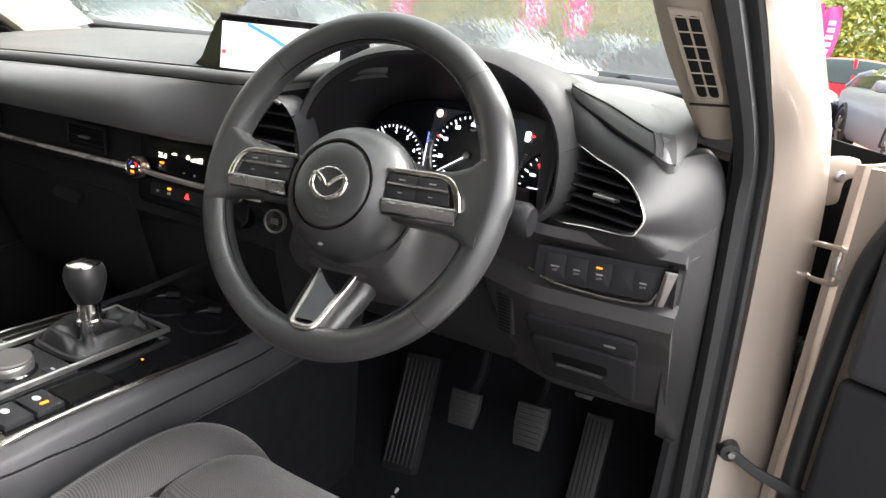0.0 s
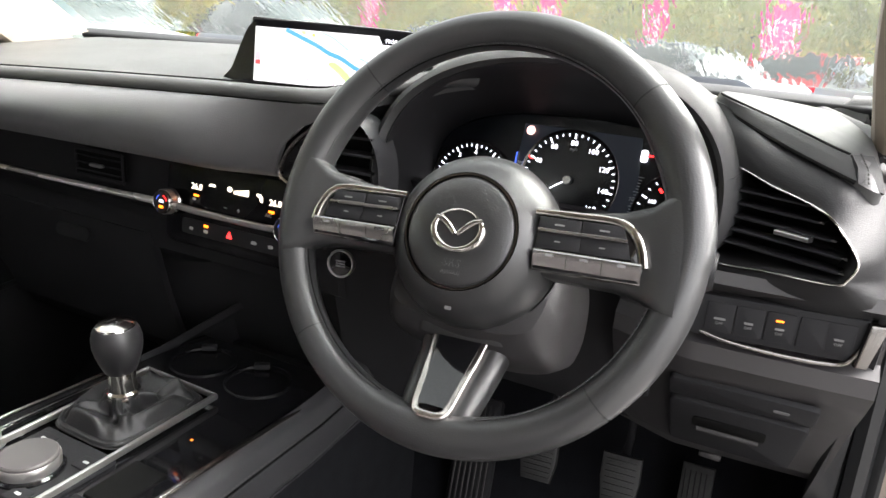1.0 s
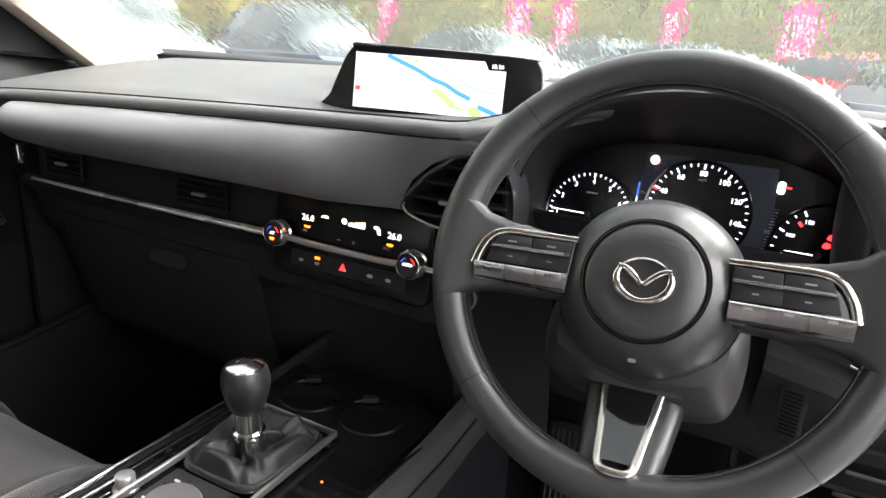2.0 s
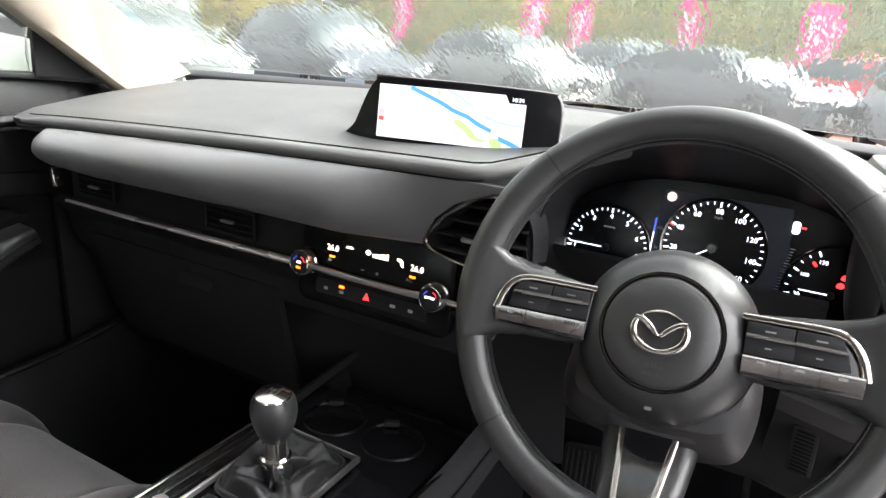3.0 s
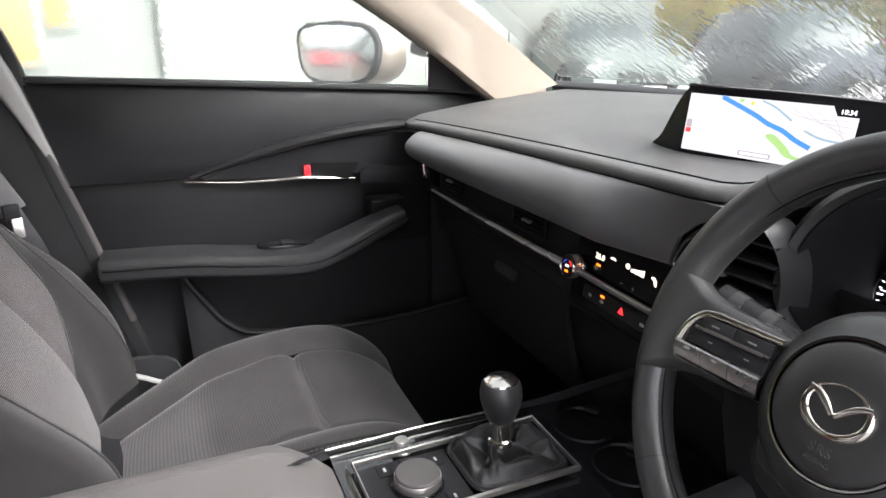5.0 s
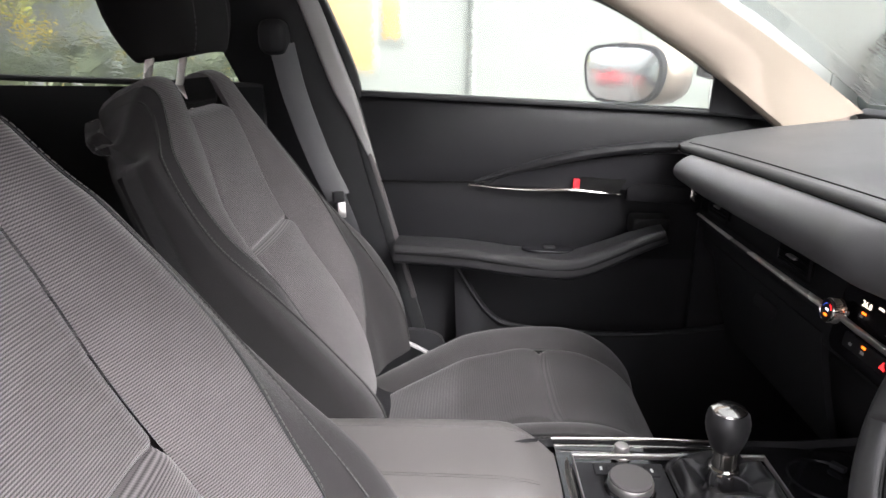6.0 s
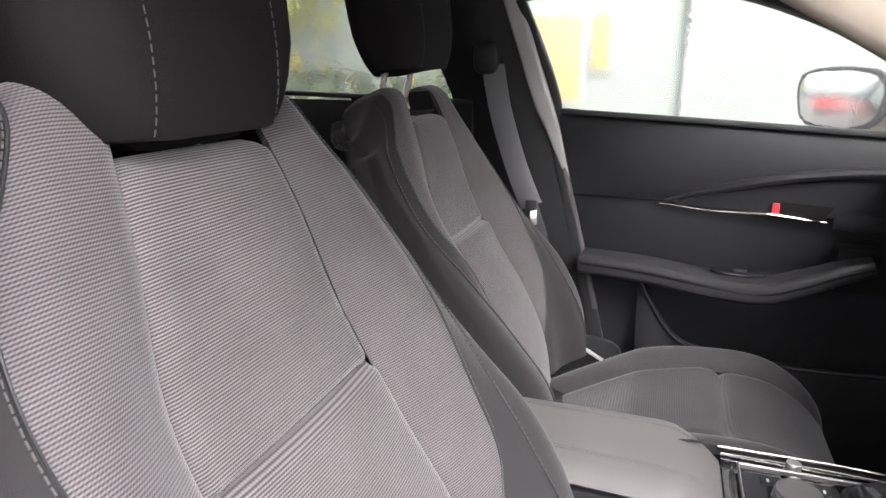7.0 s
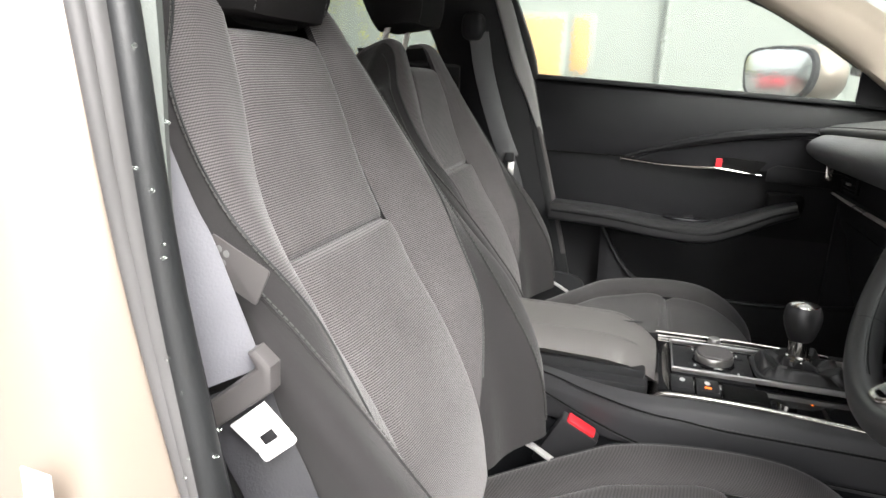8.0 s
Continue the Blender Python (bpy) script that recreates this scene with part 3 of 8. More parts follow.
# solid black block in place of a shaded hollow
part("grab_shade", block(-0.690, -0.636, -0.005, 0.075, 0.880, 0.922, 0.010), M_CAVITY, pd, "black block for the hollow's shade behind the armrest tip")
# pocket lip and speaker panel
lip = curve([(-0.715, -0.375, 0.80), (-0.70, -0.345, 0.745), (-0.685, -0.29, 0.675), (-0.675, -0.22, 0.652), (-0.665, -0.06, 0.643), (-0.66, 0.10, 0.65), (-0.66, 0.26, 0.672)], 34)
part("pocket_lip", sweep(lip, circle(0.008, 0.006, 8)), M_DOORVINYL, pd, "rounded pocket lip")
part("pocket_wall", shell([[(p.x - 0.004, p.y, p.z - 0.004) for p in lip], [(p.x + 0.012, p.y + 0.01, min(p.z, 0.70) - 0.16) for p in lip], [(p.x - 0.005, p.y + 0.02, min(p.z, 0.70) - 0.30) for p in lip]], 0.006), M_HARD, pd, "pocket front")
part("rear_flange", sweep(curve([(-0.735, -0.60, 1.15), (-0.735, -0.525, 0.86), (-0.735, -0.46, 0.62), (-0.735, -0.41, 0.42)], 16), roundrect(0.03, 0.02, 0.006), up=(1, 0, 0)), M_RUBBER, pd, "black door seal")
# glass and its frame
fr_low = [(-0.742, -0.568, 1.160), (-0.742, -0.2, 1.147), (-0.733, 0.155, 1.13)]
glass_top = curve([(-0.726, 0.155, 1.214), (-0.705, 0.06, 1.272), (-0.672, -0.09, 1.348), (-0.645, -0.28, 1.405), (-0.635, -0.50, 1.42), (-0.645, -0.655, 1.40)], 26)
low = curve([(-0.742, 0.160, 1.128), (-0.745, -0.2, 1.145), (-0.745, -0.575, 1.160)], 26)
rows = []
for k in range(12):
    t = k / 11
    rows.append([a.lerp(b, t) + Vector((-0.012 * math.sin(math.pi * t), 0, 0)) for a, b in zip(low, glass_top)])
g = part("window_glass", shell(rows, 0.004), M_SIDEPANE, pd, "side window glass beaded with rain", uv=lambda c: (c.y, c.z))
g.visible_shadow = False
part("window_frame", sweep([p + Vector((0.004, 0, 0.004)) for p in glass_top], roundrect(0.022, 0.028, 0.006), up=(1, 0, 0.3)), M_RUBBER, pd, "black window frame")
part("rear_window_post", sweep(curve([(-0.745, -0.585, 1.155), (-0.735, -0.60, 1.22), (-0.70, -0.635, 1.32), (-0.65, -0.665, 1.40)], 12), roundrect(0.02, 0.026, 0.006), up=(1, 0, 0)), M_RUBBER, pd, "black window post")
part("mirror_sail", prism([(0, 0), (0.165, -0.012), (0.0, 0.085)], 0.012, 0.003, axes((-0.728, 0.156, 1.13), (0.1, 1, 0.0), (0.05, 0.0, 1))), M_HARD, pd, "triangular black sail panel")

SILL_DROP = 0.061
pd.location.z -= SILL_DROP

# ---- passenger door mirror, outside ----
mir = thing("door_mirror", (-0.86, 0.2, 1.13), "champagne door mirror with rain-spotted glass", "mirror")
mm = axes((-0.955, 0.035, 1.135), (0.79, 0.61, 0.0), (0.0, 0.0, 1.0))


def blob(a, b, c, e=2.6, nu=28, nv=14):
    def fn(u, v):
        th, ph = 2 * math.pi * u, math.pi * (v - 0.5)
        sg = lambda w: math.copysign(abs(w) ** (2 / e), w)
        return Vector((a * sg(math.cos(th)) * abs(math.cos(ph)) ** (2 / e), b * sg(math.sin(th)) * abs(math.cos(ph)) ** (2 / e), c * sg(math.sin(ph))))
    return grid(fn, nu, nv)


part("mirror_cap", moved(blob(0.125, 0.078, 0.075), mm @ pose(0, 0, -0.055)), M_PAINT, mir, "painted mirror cap")
part("mirror_bezel", prism([(p.x, p.y) for p in curve([(-0.105, 0.06, 0), (0.06, 0.068, 0), (0.112, 0.03, 0), (0.10, -0.04, 0), (0.04, -0.07, 0), (-0.08, -0.066, 0), (-0.118, -0.02, 0)], 40, True)], 0.016, 0.005, mm @ pose(0, 0, 0.005)), M_HARD, mir, "black mirror bezel")
part("mirror_glass", prism([(p.x, p.y) for p in curve([(-0.095, 0.052, 0), (0.055, 0.059, 0), (0.102, 0.026, 0), (0.09, -0.036, 0), (0.036, -0.062, 0), (-0.072, -0.058, 0), (-0.107, -0.018, 0)], 40, True)], 0.003, 0.001, mm @ pose(0, 0, 0.0195)), material("wet_mirror_glass", (0.78, 0.8, 0.8), 0.03, metal=1.0, bump=0.9, bump_scale=160, vary=0.03), mir, "rain-spotted mirror glass")
part("mirror_foot", sweep([(-0.76, 0.23, 1.135), (-0.82, 0.215, 1.145), (-0.87, 0.20, 1.15)], roundrect(0.07, 0.03, 0.01)), M_HARD, mir, "black mirror foot")

# ---- rear body on the passenger's side ----
rb = thing("b_pillar_passenger", (-0.7, -0.68, 0.4), "dark centre pillar trim with grey edge beside the door", "pillar", kind="structure")
part("pillar_trim", sheet(lambda u, v: Vector((-0.728 + 0.085 * max(0, v - 0.6) ** 2 * 6 + 0.018 * math.sin(math.pi * u), (rear_edge(0.45 + v) if v < 0.71 else -0.600 - 0.42 * (v - 0.71)) - 0.002 - 0.22 * u, 0.45 + v)), 12, 20, -0.02), M_DOORVINYL, rb)
part("pillar_edge", sweep(curve([(-0.733, -0.545, 0.985), (-0.732, -0.572, 1.06), (-0.729, -0.597, 1.13), (-0.722, -0.625, 1.20), (-0.692, -0.665, 1.33), (-0.645, -0.70, 1.46)], 22), roundrect(0.040, 0.05, 0.010), up=(1, 0, 0.2), scale=lambda t: min(1.0, 0.12 + 1.7 * t)), M_GREYTRIM, rb, "grey pillar edge strip")
part("pillar_edge_low", sweep(curve([(-0.73, -0.47, 0.70), (-0.733, -0.53, 0.92), (-0.730, -0.592, 1.13)], 22), roundrect(0.012, 0.016, 0.004), up=(1, 0, 0.2)), M_HOUSING, rb, "dark grey pillar edge strip")
rd = thing("rear_passenger_door", (-0.75, -1.2, 0.4), "black rear door trim with rain-wet window", "car door")
part("door_trim", sheet(lambda u, v: Vector((-0.72 + 0.015 * math.sin(math.pi * v), -0.78 - 0.95 * u, 0.40 + 0.775 * v)), 12, 8, 0.02), M_DOORVINYL, rd)
part("sill_strip", sweep([(-0.722, -0.78, 1.178), (-0.722, -1.3, 1.19), (-0.70, -1.75, 1.21)], roundrect(0.03, 0.012, 0.004)), M_RUBBER, rd)
g = part("window_glass", sheet(lambda u, v: Vector((-0.722 + 0.09 * v * v, -0.78 - 0.95 * u - 0.05 * v, 1.175 + 0.02 * u + 0.235 * v)), 14, 8, 0.004), M_REARPANE, rd, "rain-wet rear window", uv=lambda c: (c.y, c.z))
g.visible_shadow = False

for ob in (rb, rd):
    ob.location.z -= SILL_DROP

# ---- driver's door opening: seals, painted posts, hinge, open door ----
ap = thing("a_post_driver", (0.76, 0.4, 0.4), "champagne painted front door post with black rubber seal", "door post", kind="structure")
seal_path = curve([(0.60, -0.30, 1.42), (0.645, -0.08, 1.315), (0.677, 0.07, 1.215), (0.702, 0.19, 1.12), (0.721, 0.285, 1.03), (0.727, 0.315, 0.95), (0.735, 0.315, 0.80), (0.742, 0.315, 0.62), (0.750, 0.31, 0.42), (0.755, 0.25, 0.34)], 60)
part("door_seal", sweep(seal_path, [(-0.020, -0.012), (0.006, -0.014), (0.020, -0.006), (0.021, 0.006), (0.012, 0.013), (-0.006, 0.010), (-0.018, 0.012)], up=(0.85, -0.5, 0.2)), M_RUBBER, ap, "black rubber door seal")
part("door_seal_lip", sweep([p + Vector((0.016, 0.004, 0.004)) for p in seal_path], circle(0.006, 0.009, 8), up=(0.85, -0.5, 0.2)), M_RUBBER, ap, "outer rubber lip")


def post(u, v):
    c = curve_post[int(round(v * 40))]
    d = curve_edge[int(round(v * 40))]
    p = c.lerp(d, u)
    return p + Vector((0.010, -0.012, 0)) * math.sin(math.pi * u)


curve_post = curve([(0.62, -0.22, 1.41), (0.665, 0.0, 1.30), (0.698, 0.14, 1.20), (0.722, 0.22, 1.110), (0.738, 0.30, 1.04), (0.748, 0.335, 0.95), (0.756, 0.345, 0.80), (0.765, 0.345, 0.55), (0.772, 0.34, 0.34)], 41)
curve_edge = curve([(0.645, -0.10, 1.42), (0.705, 0.12, 1.29), (0.742, 0.30, 1.19), (0.766, 0.36, 1.12), (0.789, 0.43, 1.05), (0.806, 0.455, 0.95), (0.815, 0.455, 0.80), (0.832, 0.45, 0.60), (0.862, 0.45, 0.34)], 41)
part("painted_post", sheet(post, 9, 41, 0.012), M_PAINT, ap, "champagne painted post")
part("painted_return", shell([[p for p in curve_edge], [p + Vector((0.012, 0.012, 0)) for p in curve_edge], [p + Vector((0.006, 0.09, 0)) for p in curve_edge]], 0.006), M_PAINT, ap)
part("drip_bead", sweep([p + Vector((0.002, -0.002, 0)) for p in curve_edge], circle(0.004, n=8)), M_PAINT, ap)
# hinge
hm = axes((0.817, 0.488, 0.984), (0.75, 0.66, 0), (0, 0, 1))
hinge = part("hinge", prism([(p.x, p.y) for p in curve([(-0.016, 0.03, 0), (0.03, 0.032, 0), (0.034, 0.01, 0), (0.016, 0.0, 0), (0.014, -0.028, 0), (-0.012, -0.03, 0), (-0.02, 0.0, 0)], 28, True)], 0.008, 0.002, hm), M_PAINT, ap, "painted steel hinge")
part("hinge_bolt", lathe([(0.0, 0.014), (0.0055, 0.014), (0.0075, 0.012), (0.0078, 0.008)], 20, hm @ pose(0.004, 0.008, 0)), M_SILVER, hinge, "steel bolt head")
bracket = thing("door_bracket", (0.83, 0.46, 0.86), "cream painted loop bracket on the door edge", "bracket")
part("loop", tube(curve([(0.815, 0.425, 0.909), (0.833, 0.405, 0.914), (0.847, 0.388, 0.917), (0.850, 0.386, 0.910), (0.849, 0.386, 0.893), (0.849, 0.388, 0.873), (0.835, 0.405, 0.867), (0.821, 0.425, 0.864), (0.814, 0.432, 0.871), (0.811, 0.434, 0.892)], 48, True), 0.0038, 8, True), M_PAINT, bracket)
part("bracket_pin", lathe([(0.004, 0), (0.006, 0.004), (0.006, 0.022), (0.003, 0.026)], 14, pose(0.845, 0.392, 0.880)), M_SILVER, bracket)
# check strap
ck = thing("door_check_strap", (0.78, 0.41, 0.59), "black door check arm bolted to the painted post", "door check")
part("check_arm", sweep(curve([(0.776, 0.335, 0.626), (0.792, 0.335, 0.624), (0.821, 0.348, 0.604), (0.878, 0.36, 0.584)], 20), roundrect(0.010, 0.022, 0.004), scale=lambda t: 0.9 - 0.25 * math.sin(math.pi * t)), M_RUBBER, ck)
part("check_head", lathe([(0.004, 0.022), (0.013, 0.02), (0.015, 0.012), (0.015, 0.0)], 24, axes((0.778, 0.348, 0.627), (1, 0.4, 0), (0, 0, 1)) @ pose(0, 0, -0.004)), M_RUBBER, ck, "round rubber head")
part("check_bolt", lathe([(0.0, 0.026), (0.005, 0.026), (0.006, 0.022), (0.006, 0.018)], 6, axes((0.778, 0.348, 0.627), (1, 0.4, 0), (0, 0, 1)) @ pose(0, 0, -0.004)), M_DARKCHROME, ck, "steel bolt")
grom = thing("wiring_grommet", (0.835, 0.47, 0.74), "black ribbed rubber wiring boot between post and door", "grommet")
part("boot", sweep(curve([(0.812, 0.480, 0.748), (0.842, 0.478, 0.732), (0.878, 0.475, 0.722)], 25), circle(0.021, n=14), scale=lambda t: 1.0 + 0.14 * math.sin(38 * t)), M_RUBBER, grom)
base_in = curve([(0.60, -0.32, 1.41), (0.650, -0.07, 1.293), (0.660, 0.03, 1.235), (0.671, 0.115, 1.175), (0.686, 0.185, 1.122), (0.701, 0.292, 1.044), (0.709, 0.30, 0.95), (0.714, 0.30, 0.80), (0.719, 0.30, 0.55), (0.725, 0.29, 0.34)], 41)
part("seal_base", shell([[p + Vector((0.0, 0.006, -0.002)) for p in base_in], [p.lerp(q, 0.5) + Vector((0.002, 0.004, 0)) for p, q in zip(base_in, curve_post)], [q + Vector((0.002, 0.004, 0)) for q in curve_post]], 0.006), M_HARD, ap, "dark band under the seal")
# black sheet standing in for the shade of the gap behind the hinges
part("hinge_gap_shade", sheet(lambda u, v: Vector((0.800 + 0.17 * u, 0.552 + 0.02 * u, 0.30 + 0.735 * v - 0.03 * u)), 4, 8, 0.01), M_CAVITY, ap, "black sheet for the shade behind the hinges")

# open driver's door, swung well out and forwards
dd = thing("driver_door", (0.86, 0.48, 0.35), "champagne driver's door standing wide open with dark inner trim", "car door")
dm = Matrix.Translation((0.875, 0.49, 0)) @ Matrix.Rotation(radians(-18), 4, "Z")
# local: x runs along the door away from the hinge, y is the door's depth, z up


def dloc(geo):
    return moved(geo, dm)


part("door_edge", dloc(sheet(lambda u, v: Vector((0.0 + 0.012 * math.sin(math.pi * u), -0.10 + 0.17 * u, 0.36 + 0.66 * v)), 8, 16, 0.01)), M_PAINT, dd, "painted door end with rain marks")
part("inner_skin", dloc(sheet(lambda u, v: Vector((0.01 + 1.0 * u, -0.115 + 0.012 * math.sin(math.pi * v), 0.38 + 0.64 * v)), 10, 8, 0.012)), M_PAINT, dd, "painted inner door frame")
part("outer_skin", dloc(sheet(lambda u, v: Vector((0.01 + 1.02 * u, 0.085 + 0.02 * math.sin(math.pi * v), 0.34 + 0.70 * v)), 10, 8, -0.012)), M_PAINT, dd, "painted outer door skin")
part("inner_seal", dloc(sweep(curve([(0.30, -0.123, 1.02), (0.10, -0.123, 1.0), (0.045, -0.123, 0.94), (0.03, -0.123, 0.80), (0.03, -0.123, 0.55), (0.06, -0.123, 0.42), (0.2, -0.123, 0.40)], 40), circle(0.013, 0.011, 10), up=(0, 1, 0))), M_RUBBER, dd, "black rubber door seal")
part("upper_trim", dloc(block(0.055, 0.98, -0.165, -0.125, 0.78, 1.03, 0.012, 3)), M_FLANK, dd, "black upper trim")
part("lower_trim", dloc(block(0.050, 0.98, -0.160, -0.125, 0.42, 0.775, 0.012, 3)), M_HARD, dd, "dark lower trim")
part("window_frame", dloc(tube(curve([(0.02, -0.02, 1.03), (0.16, -0.02, 1.14), (0.40, -0.02, 1.28), (0.70, -0.02, 1.36), (1.0, -0.02, 1.36), (1.05, -0.02, 1.03)], 40), 0.016, 8)), M_RUBBER, dd, "black window frame")
g = part("window_glass", dloc(shell([[(0.05 + 0.95 * u / 8, -0.02, 1.02) for u in range(9)], [(0.10 + 0.92 * u / 8, -0.02, 1.03 + 0.33 * min(1, (0.15 + u / 8 * 1.1)) ** 0.7) for u in range(9)]], 0.004)), M_CLEAR, dd)
g.visible_shadow = False

# ---- centre post on the driver's side ----
bp = thing("b_post_driver", (0.78, -0.55, 0.4), "champagne painted centre post with wet rubber seals", "door post", kind="structure")


def bline(dx, dy, lean=0.0):
    """A line down the front of the centre post, shifted sideways and lengthways; it leans inwards towards the sill."""
    return [p + Vector((dx - lean * max(0.0, min(1.0, (1.14 - p.z) / 0.30)), dy, 0)) for p in curve([(0.765, -0.425, 0.36), (0.765, -0.475, 0.56), (0.757, -0.522, 0.80), (0.745, -0.560, 0.98), (0.730, -0.585, 1.12), (0.695, -0.628, 1.27), (0.645, -0.665, 1.41)], 36)]


part("painted_post", shell([bline(0.022, -0.17), bline(0.026, -0.10), bline(0.022, -0.05), bline(0.010, -0.010, 0.012), bline(-0.012, 0.006, 0.027)], -0.012), M_PAINT, bp, "champagne painted post")
part("outer_seal", sweep(bline(-0.014, 0.010, 0.017), circle(0.007, 0.010, 14), up=(1, 0.1, 0)), M_SEAL, bp, "dark grey rubber seal")
part("seal_lip", sweep(bline(-0.004, 0.006, 0.023), circle(0.0055, 0.007, 12), up=(1, 0.1, 0)), M_SEAL, bp, "outer lip of the seal")
part("inner_seal", sweep(bline(-0.024, 0.018, 0.008), circle(0.0085, 0.0105, 14), up=(1, 0.1, 0)), M_RUBBER, bp, "grey rubber seal wet with rain")
wide = [max(0, min(1, (p.z - 0.93) / 0.30)) for p in bline(0, 0)]
part("pale_trim", shell([bline(-0.033, 0.006), [p + Vector((-0.004 * f, 0.008 * f, 0)) for p, f in zip(bline(-0.033, 0.014), wide)], [p + Vector((-0.012 * f, 0.014 * f, 0)) for p, f in zip(bline(-0.036, 0.014), wide)], [p + Vector((-0.03 * f, 0.006 * f, 0)) for p, f in zip(bline(-0.043, 0.008), wide)]], -0.004), M_POSTTRIM, bp, "pale grey-green trim edge with rain drops")
drops = []
for i in range(46):
    q = bline(-0.010, 0.0)[random.randint(8, 30)] + Vector((random.uniform(-0.026, 0.000), random.uniform(0.014, 0.030), random.uniform(-0.012, 0.012)))
    r = random.uniform(0.0009, 0.0019)
    drops.append(lathe([(0.0, r * 0.8), (r * 0.6, r * 0.6), (r, 0.0), (r * 0.6, -r * 0.6), (0.0, -r * 0.8)], 8, Matrix.Translation(q)))
part("water_drops", cat(*drops), M_CLEAR, bp, "rain drops on the seal").visible_shadow = False
part("inner_post_trim", sheet(lambda u, v: Vector((0.720 - 0.03 * u - 0.09 * v * v, -0.40 - 0.27 * v - 0.14 * u, 0.40 + 1.02 * v)), 8, 12, 0.012), M_HARD, bp, "dark inner post trim")
part("paper_label", prism(roundrect(0.022, 0.06, 0.001), 0.0006, 0, axes((0.786, -0.575, 0.86), (0.06, 1, 0), (0.0, 0.12, 1))), M_WHITE, bp, "small white paper label")
# rear flank behind the driver, and the tail
single("wall_rear_right", sheet(lambda u, v: Vector((0.74 - 0.10 * v * v, -0.70 - 1.12 * u, 0.36 + 1.07 * v)), 8, 8, 0.03), M_HARD, "dark rear side trim behind the driver", "trim", "structure")
single("wall_tail", sheet(lambda u, v: Vector((-0.74 + 1.48 * u, -1.82 + 0.10 * v, 0.5 + 0.68 * v)), 8, 6, 0.03), M_HARD, "dark tailgate trim below the rear window", "trim", "structure")
tg = thing("tailgate_window", (0, -1.75, 1.2), "sloping rear window of the tailgate", "window", kind="structure")
g = part("pane", sheet(lambda u, v: Vector((-0.62 + 1.24 * u, -1.73 - 0.14 * (1 - v) + 0.05, 1.17 + 0.27 * v)), 8, 4, 0.004), M_CLEAR, tg)
g.visible_shadow = False
single("wall_rear_left_low", sheet(lambda u, v: Vector((-0.76, -0.62 - 1.2 * u, 0.34 + 0.75 * v)), 6, 4, 0.02), M_PAINT, "champagne painted rear flank of the car", "body panel", "structure")

for s_, nm in ((-1, "wall_footwell_left"), (1, "wall_footwell_right")):
    single(nm, sheet(lambda u, v: Vector((s_ * (0.715 + 0.006 * v) + (0.012 if s_ > 0 else 0), (0.31 if s_ > 0 else 0.16) + (0.41 if s_ > 0 else 0.56) * u, 0.27 + 0.72 * v)), 6, 6, 0.012 * s_), M_HARD, "dark kick panel beside the footwell", "trim", "structure")
single("wall_bulkhead", sheet(lambda u, v: Vector((-0.73 + 1.46 * u, 0.70 - 0.02 * v, 0.40 + 0.66 * v)), 6, 6, -0.02), M_HARD, "dark bulkhead behind the dashboard", "bulkhead", "structure")

# ---- dashboard ----
dash = thing("dashboard", (0, 0.4, 0.65), "black padded dashboard with a chrome strip and slatted vents", "dashboard")


def front_z(x):
    t = max(0, min(1, (x + 0.62) / 0.76))
    return 1.019 + 0.034 * t ** 0.8


def front_y(x):
    t = max(0, min(1, (x - 0.13) / 0.13))
    e = max(0, min(1, (x - 0.47) / 0.08))
    under = max(0, min(1, (x - 0.255) / 0.05))
    return 0.085 + 0.012 * math.cos(x * 3) + 0.10 * t * t * (3 - 2 * t) + 0.12 * under * under * (3 - 2 * under) + 0.19 * e * e * (3 - 2 * e)


def top_pt(u, v):
    x = -0.665 + 1.345 * u
    yb, zb = 0.625 - 0.33 * x * x, 1.078 - 0.012 * (x / 0.7) ** 2
    yf, zf = front_y(x), front_z(x) + 0.03 * max(0, min(1, (x - 0.15) / 0.1))
    y = yb + (yf - yb) * v
    hollow = -0.034 * math.exp(-((x - 0.02) / 0.21) ** 6) * math.exp(-((v - 0.70) / 0.22) ** 6)
    z = zb + (zf - zb) * v + 0.006 * math.sin(math.pi * v) + hollow - 0.008 * max(0, v - 0.93) / 0.07
    e = max(0, min(1, (x - 0.46) / 0.06))
    return Vector((x, y, z - 0.018 * e))


part("top_pad", sheet(top_pt, 60, 24, -0.02), M_PAD, dash, "grained black upper pad")
edge = [Vector((x, front_y(x) - 0.002, front_z(x) - 0.010 + 0.03 * max(0, min(1, (x - 0.15) / 0.1)))) for x in np.linspace(-0.635, 0.27, 56)]
part("edge_roll", sweep(edge, circle(0.0105, 0.0095, 12), scale=lambda t: 0.5 + 0.5 * min(1, 12 * t)), M_PAD, dash, "rolled front edge of the pad")


def lower_z(x):
    e = max(0, min(1, (-0.45 - x) / 0.2))
    return 0.939 + 0.012 * e


# section of the wraparound panel: how far it swells, how far it has come down
PANEL = [(p.x, p.y) for p in curve([(0.0, 0.0, 0), (0.010, 0.02, 0), (0.023, 0.10, 0), (0.035, 0.24, 0), (0.040, 0.40, 0), (0.037, 0.56, 0), (0.026, 0.72, 0), (0.006, 0.87, 0), (-0.045, 1.0, 0)], 30)]


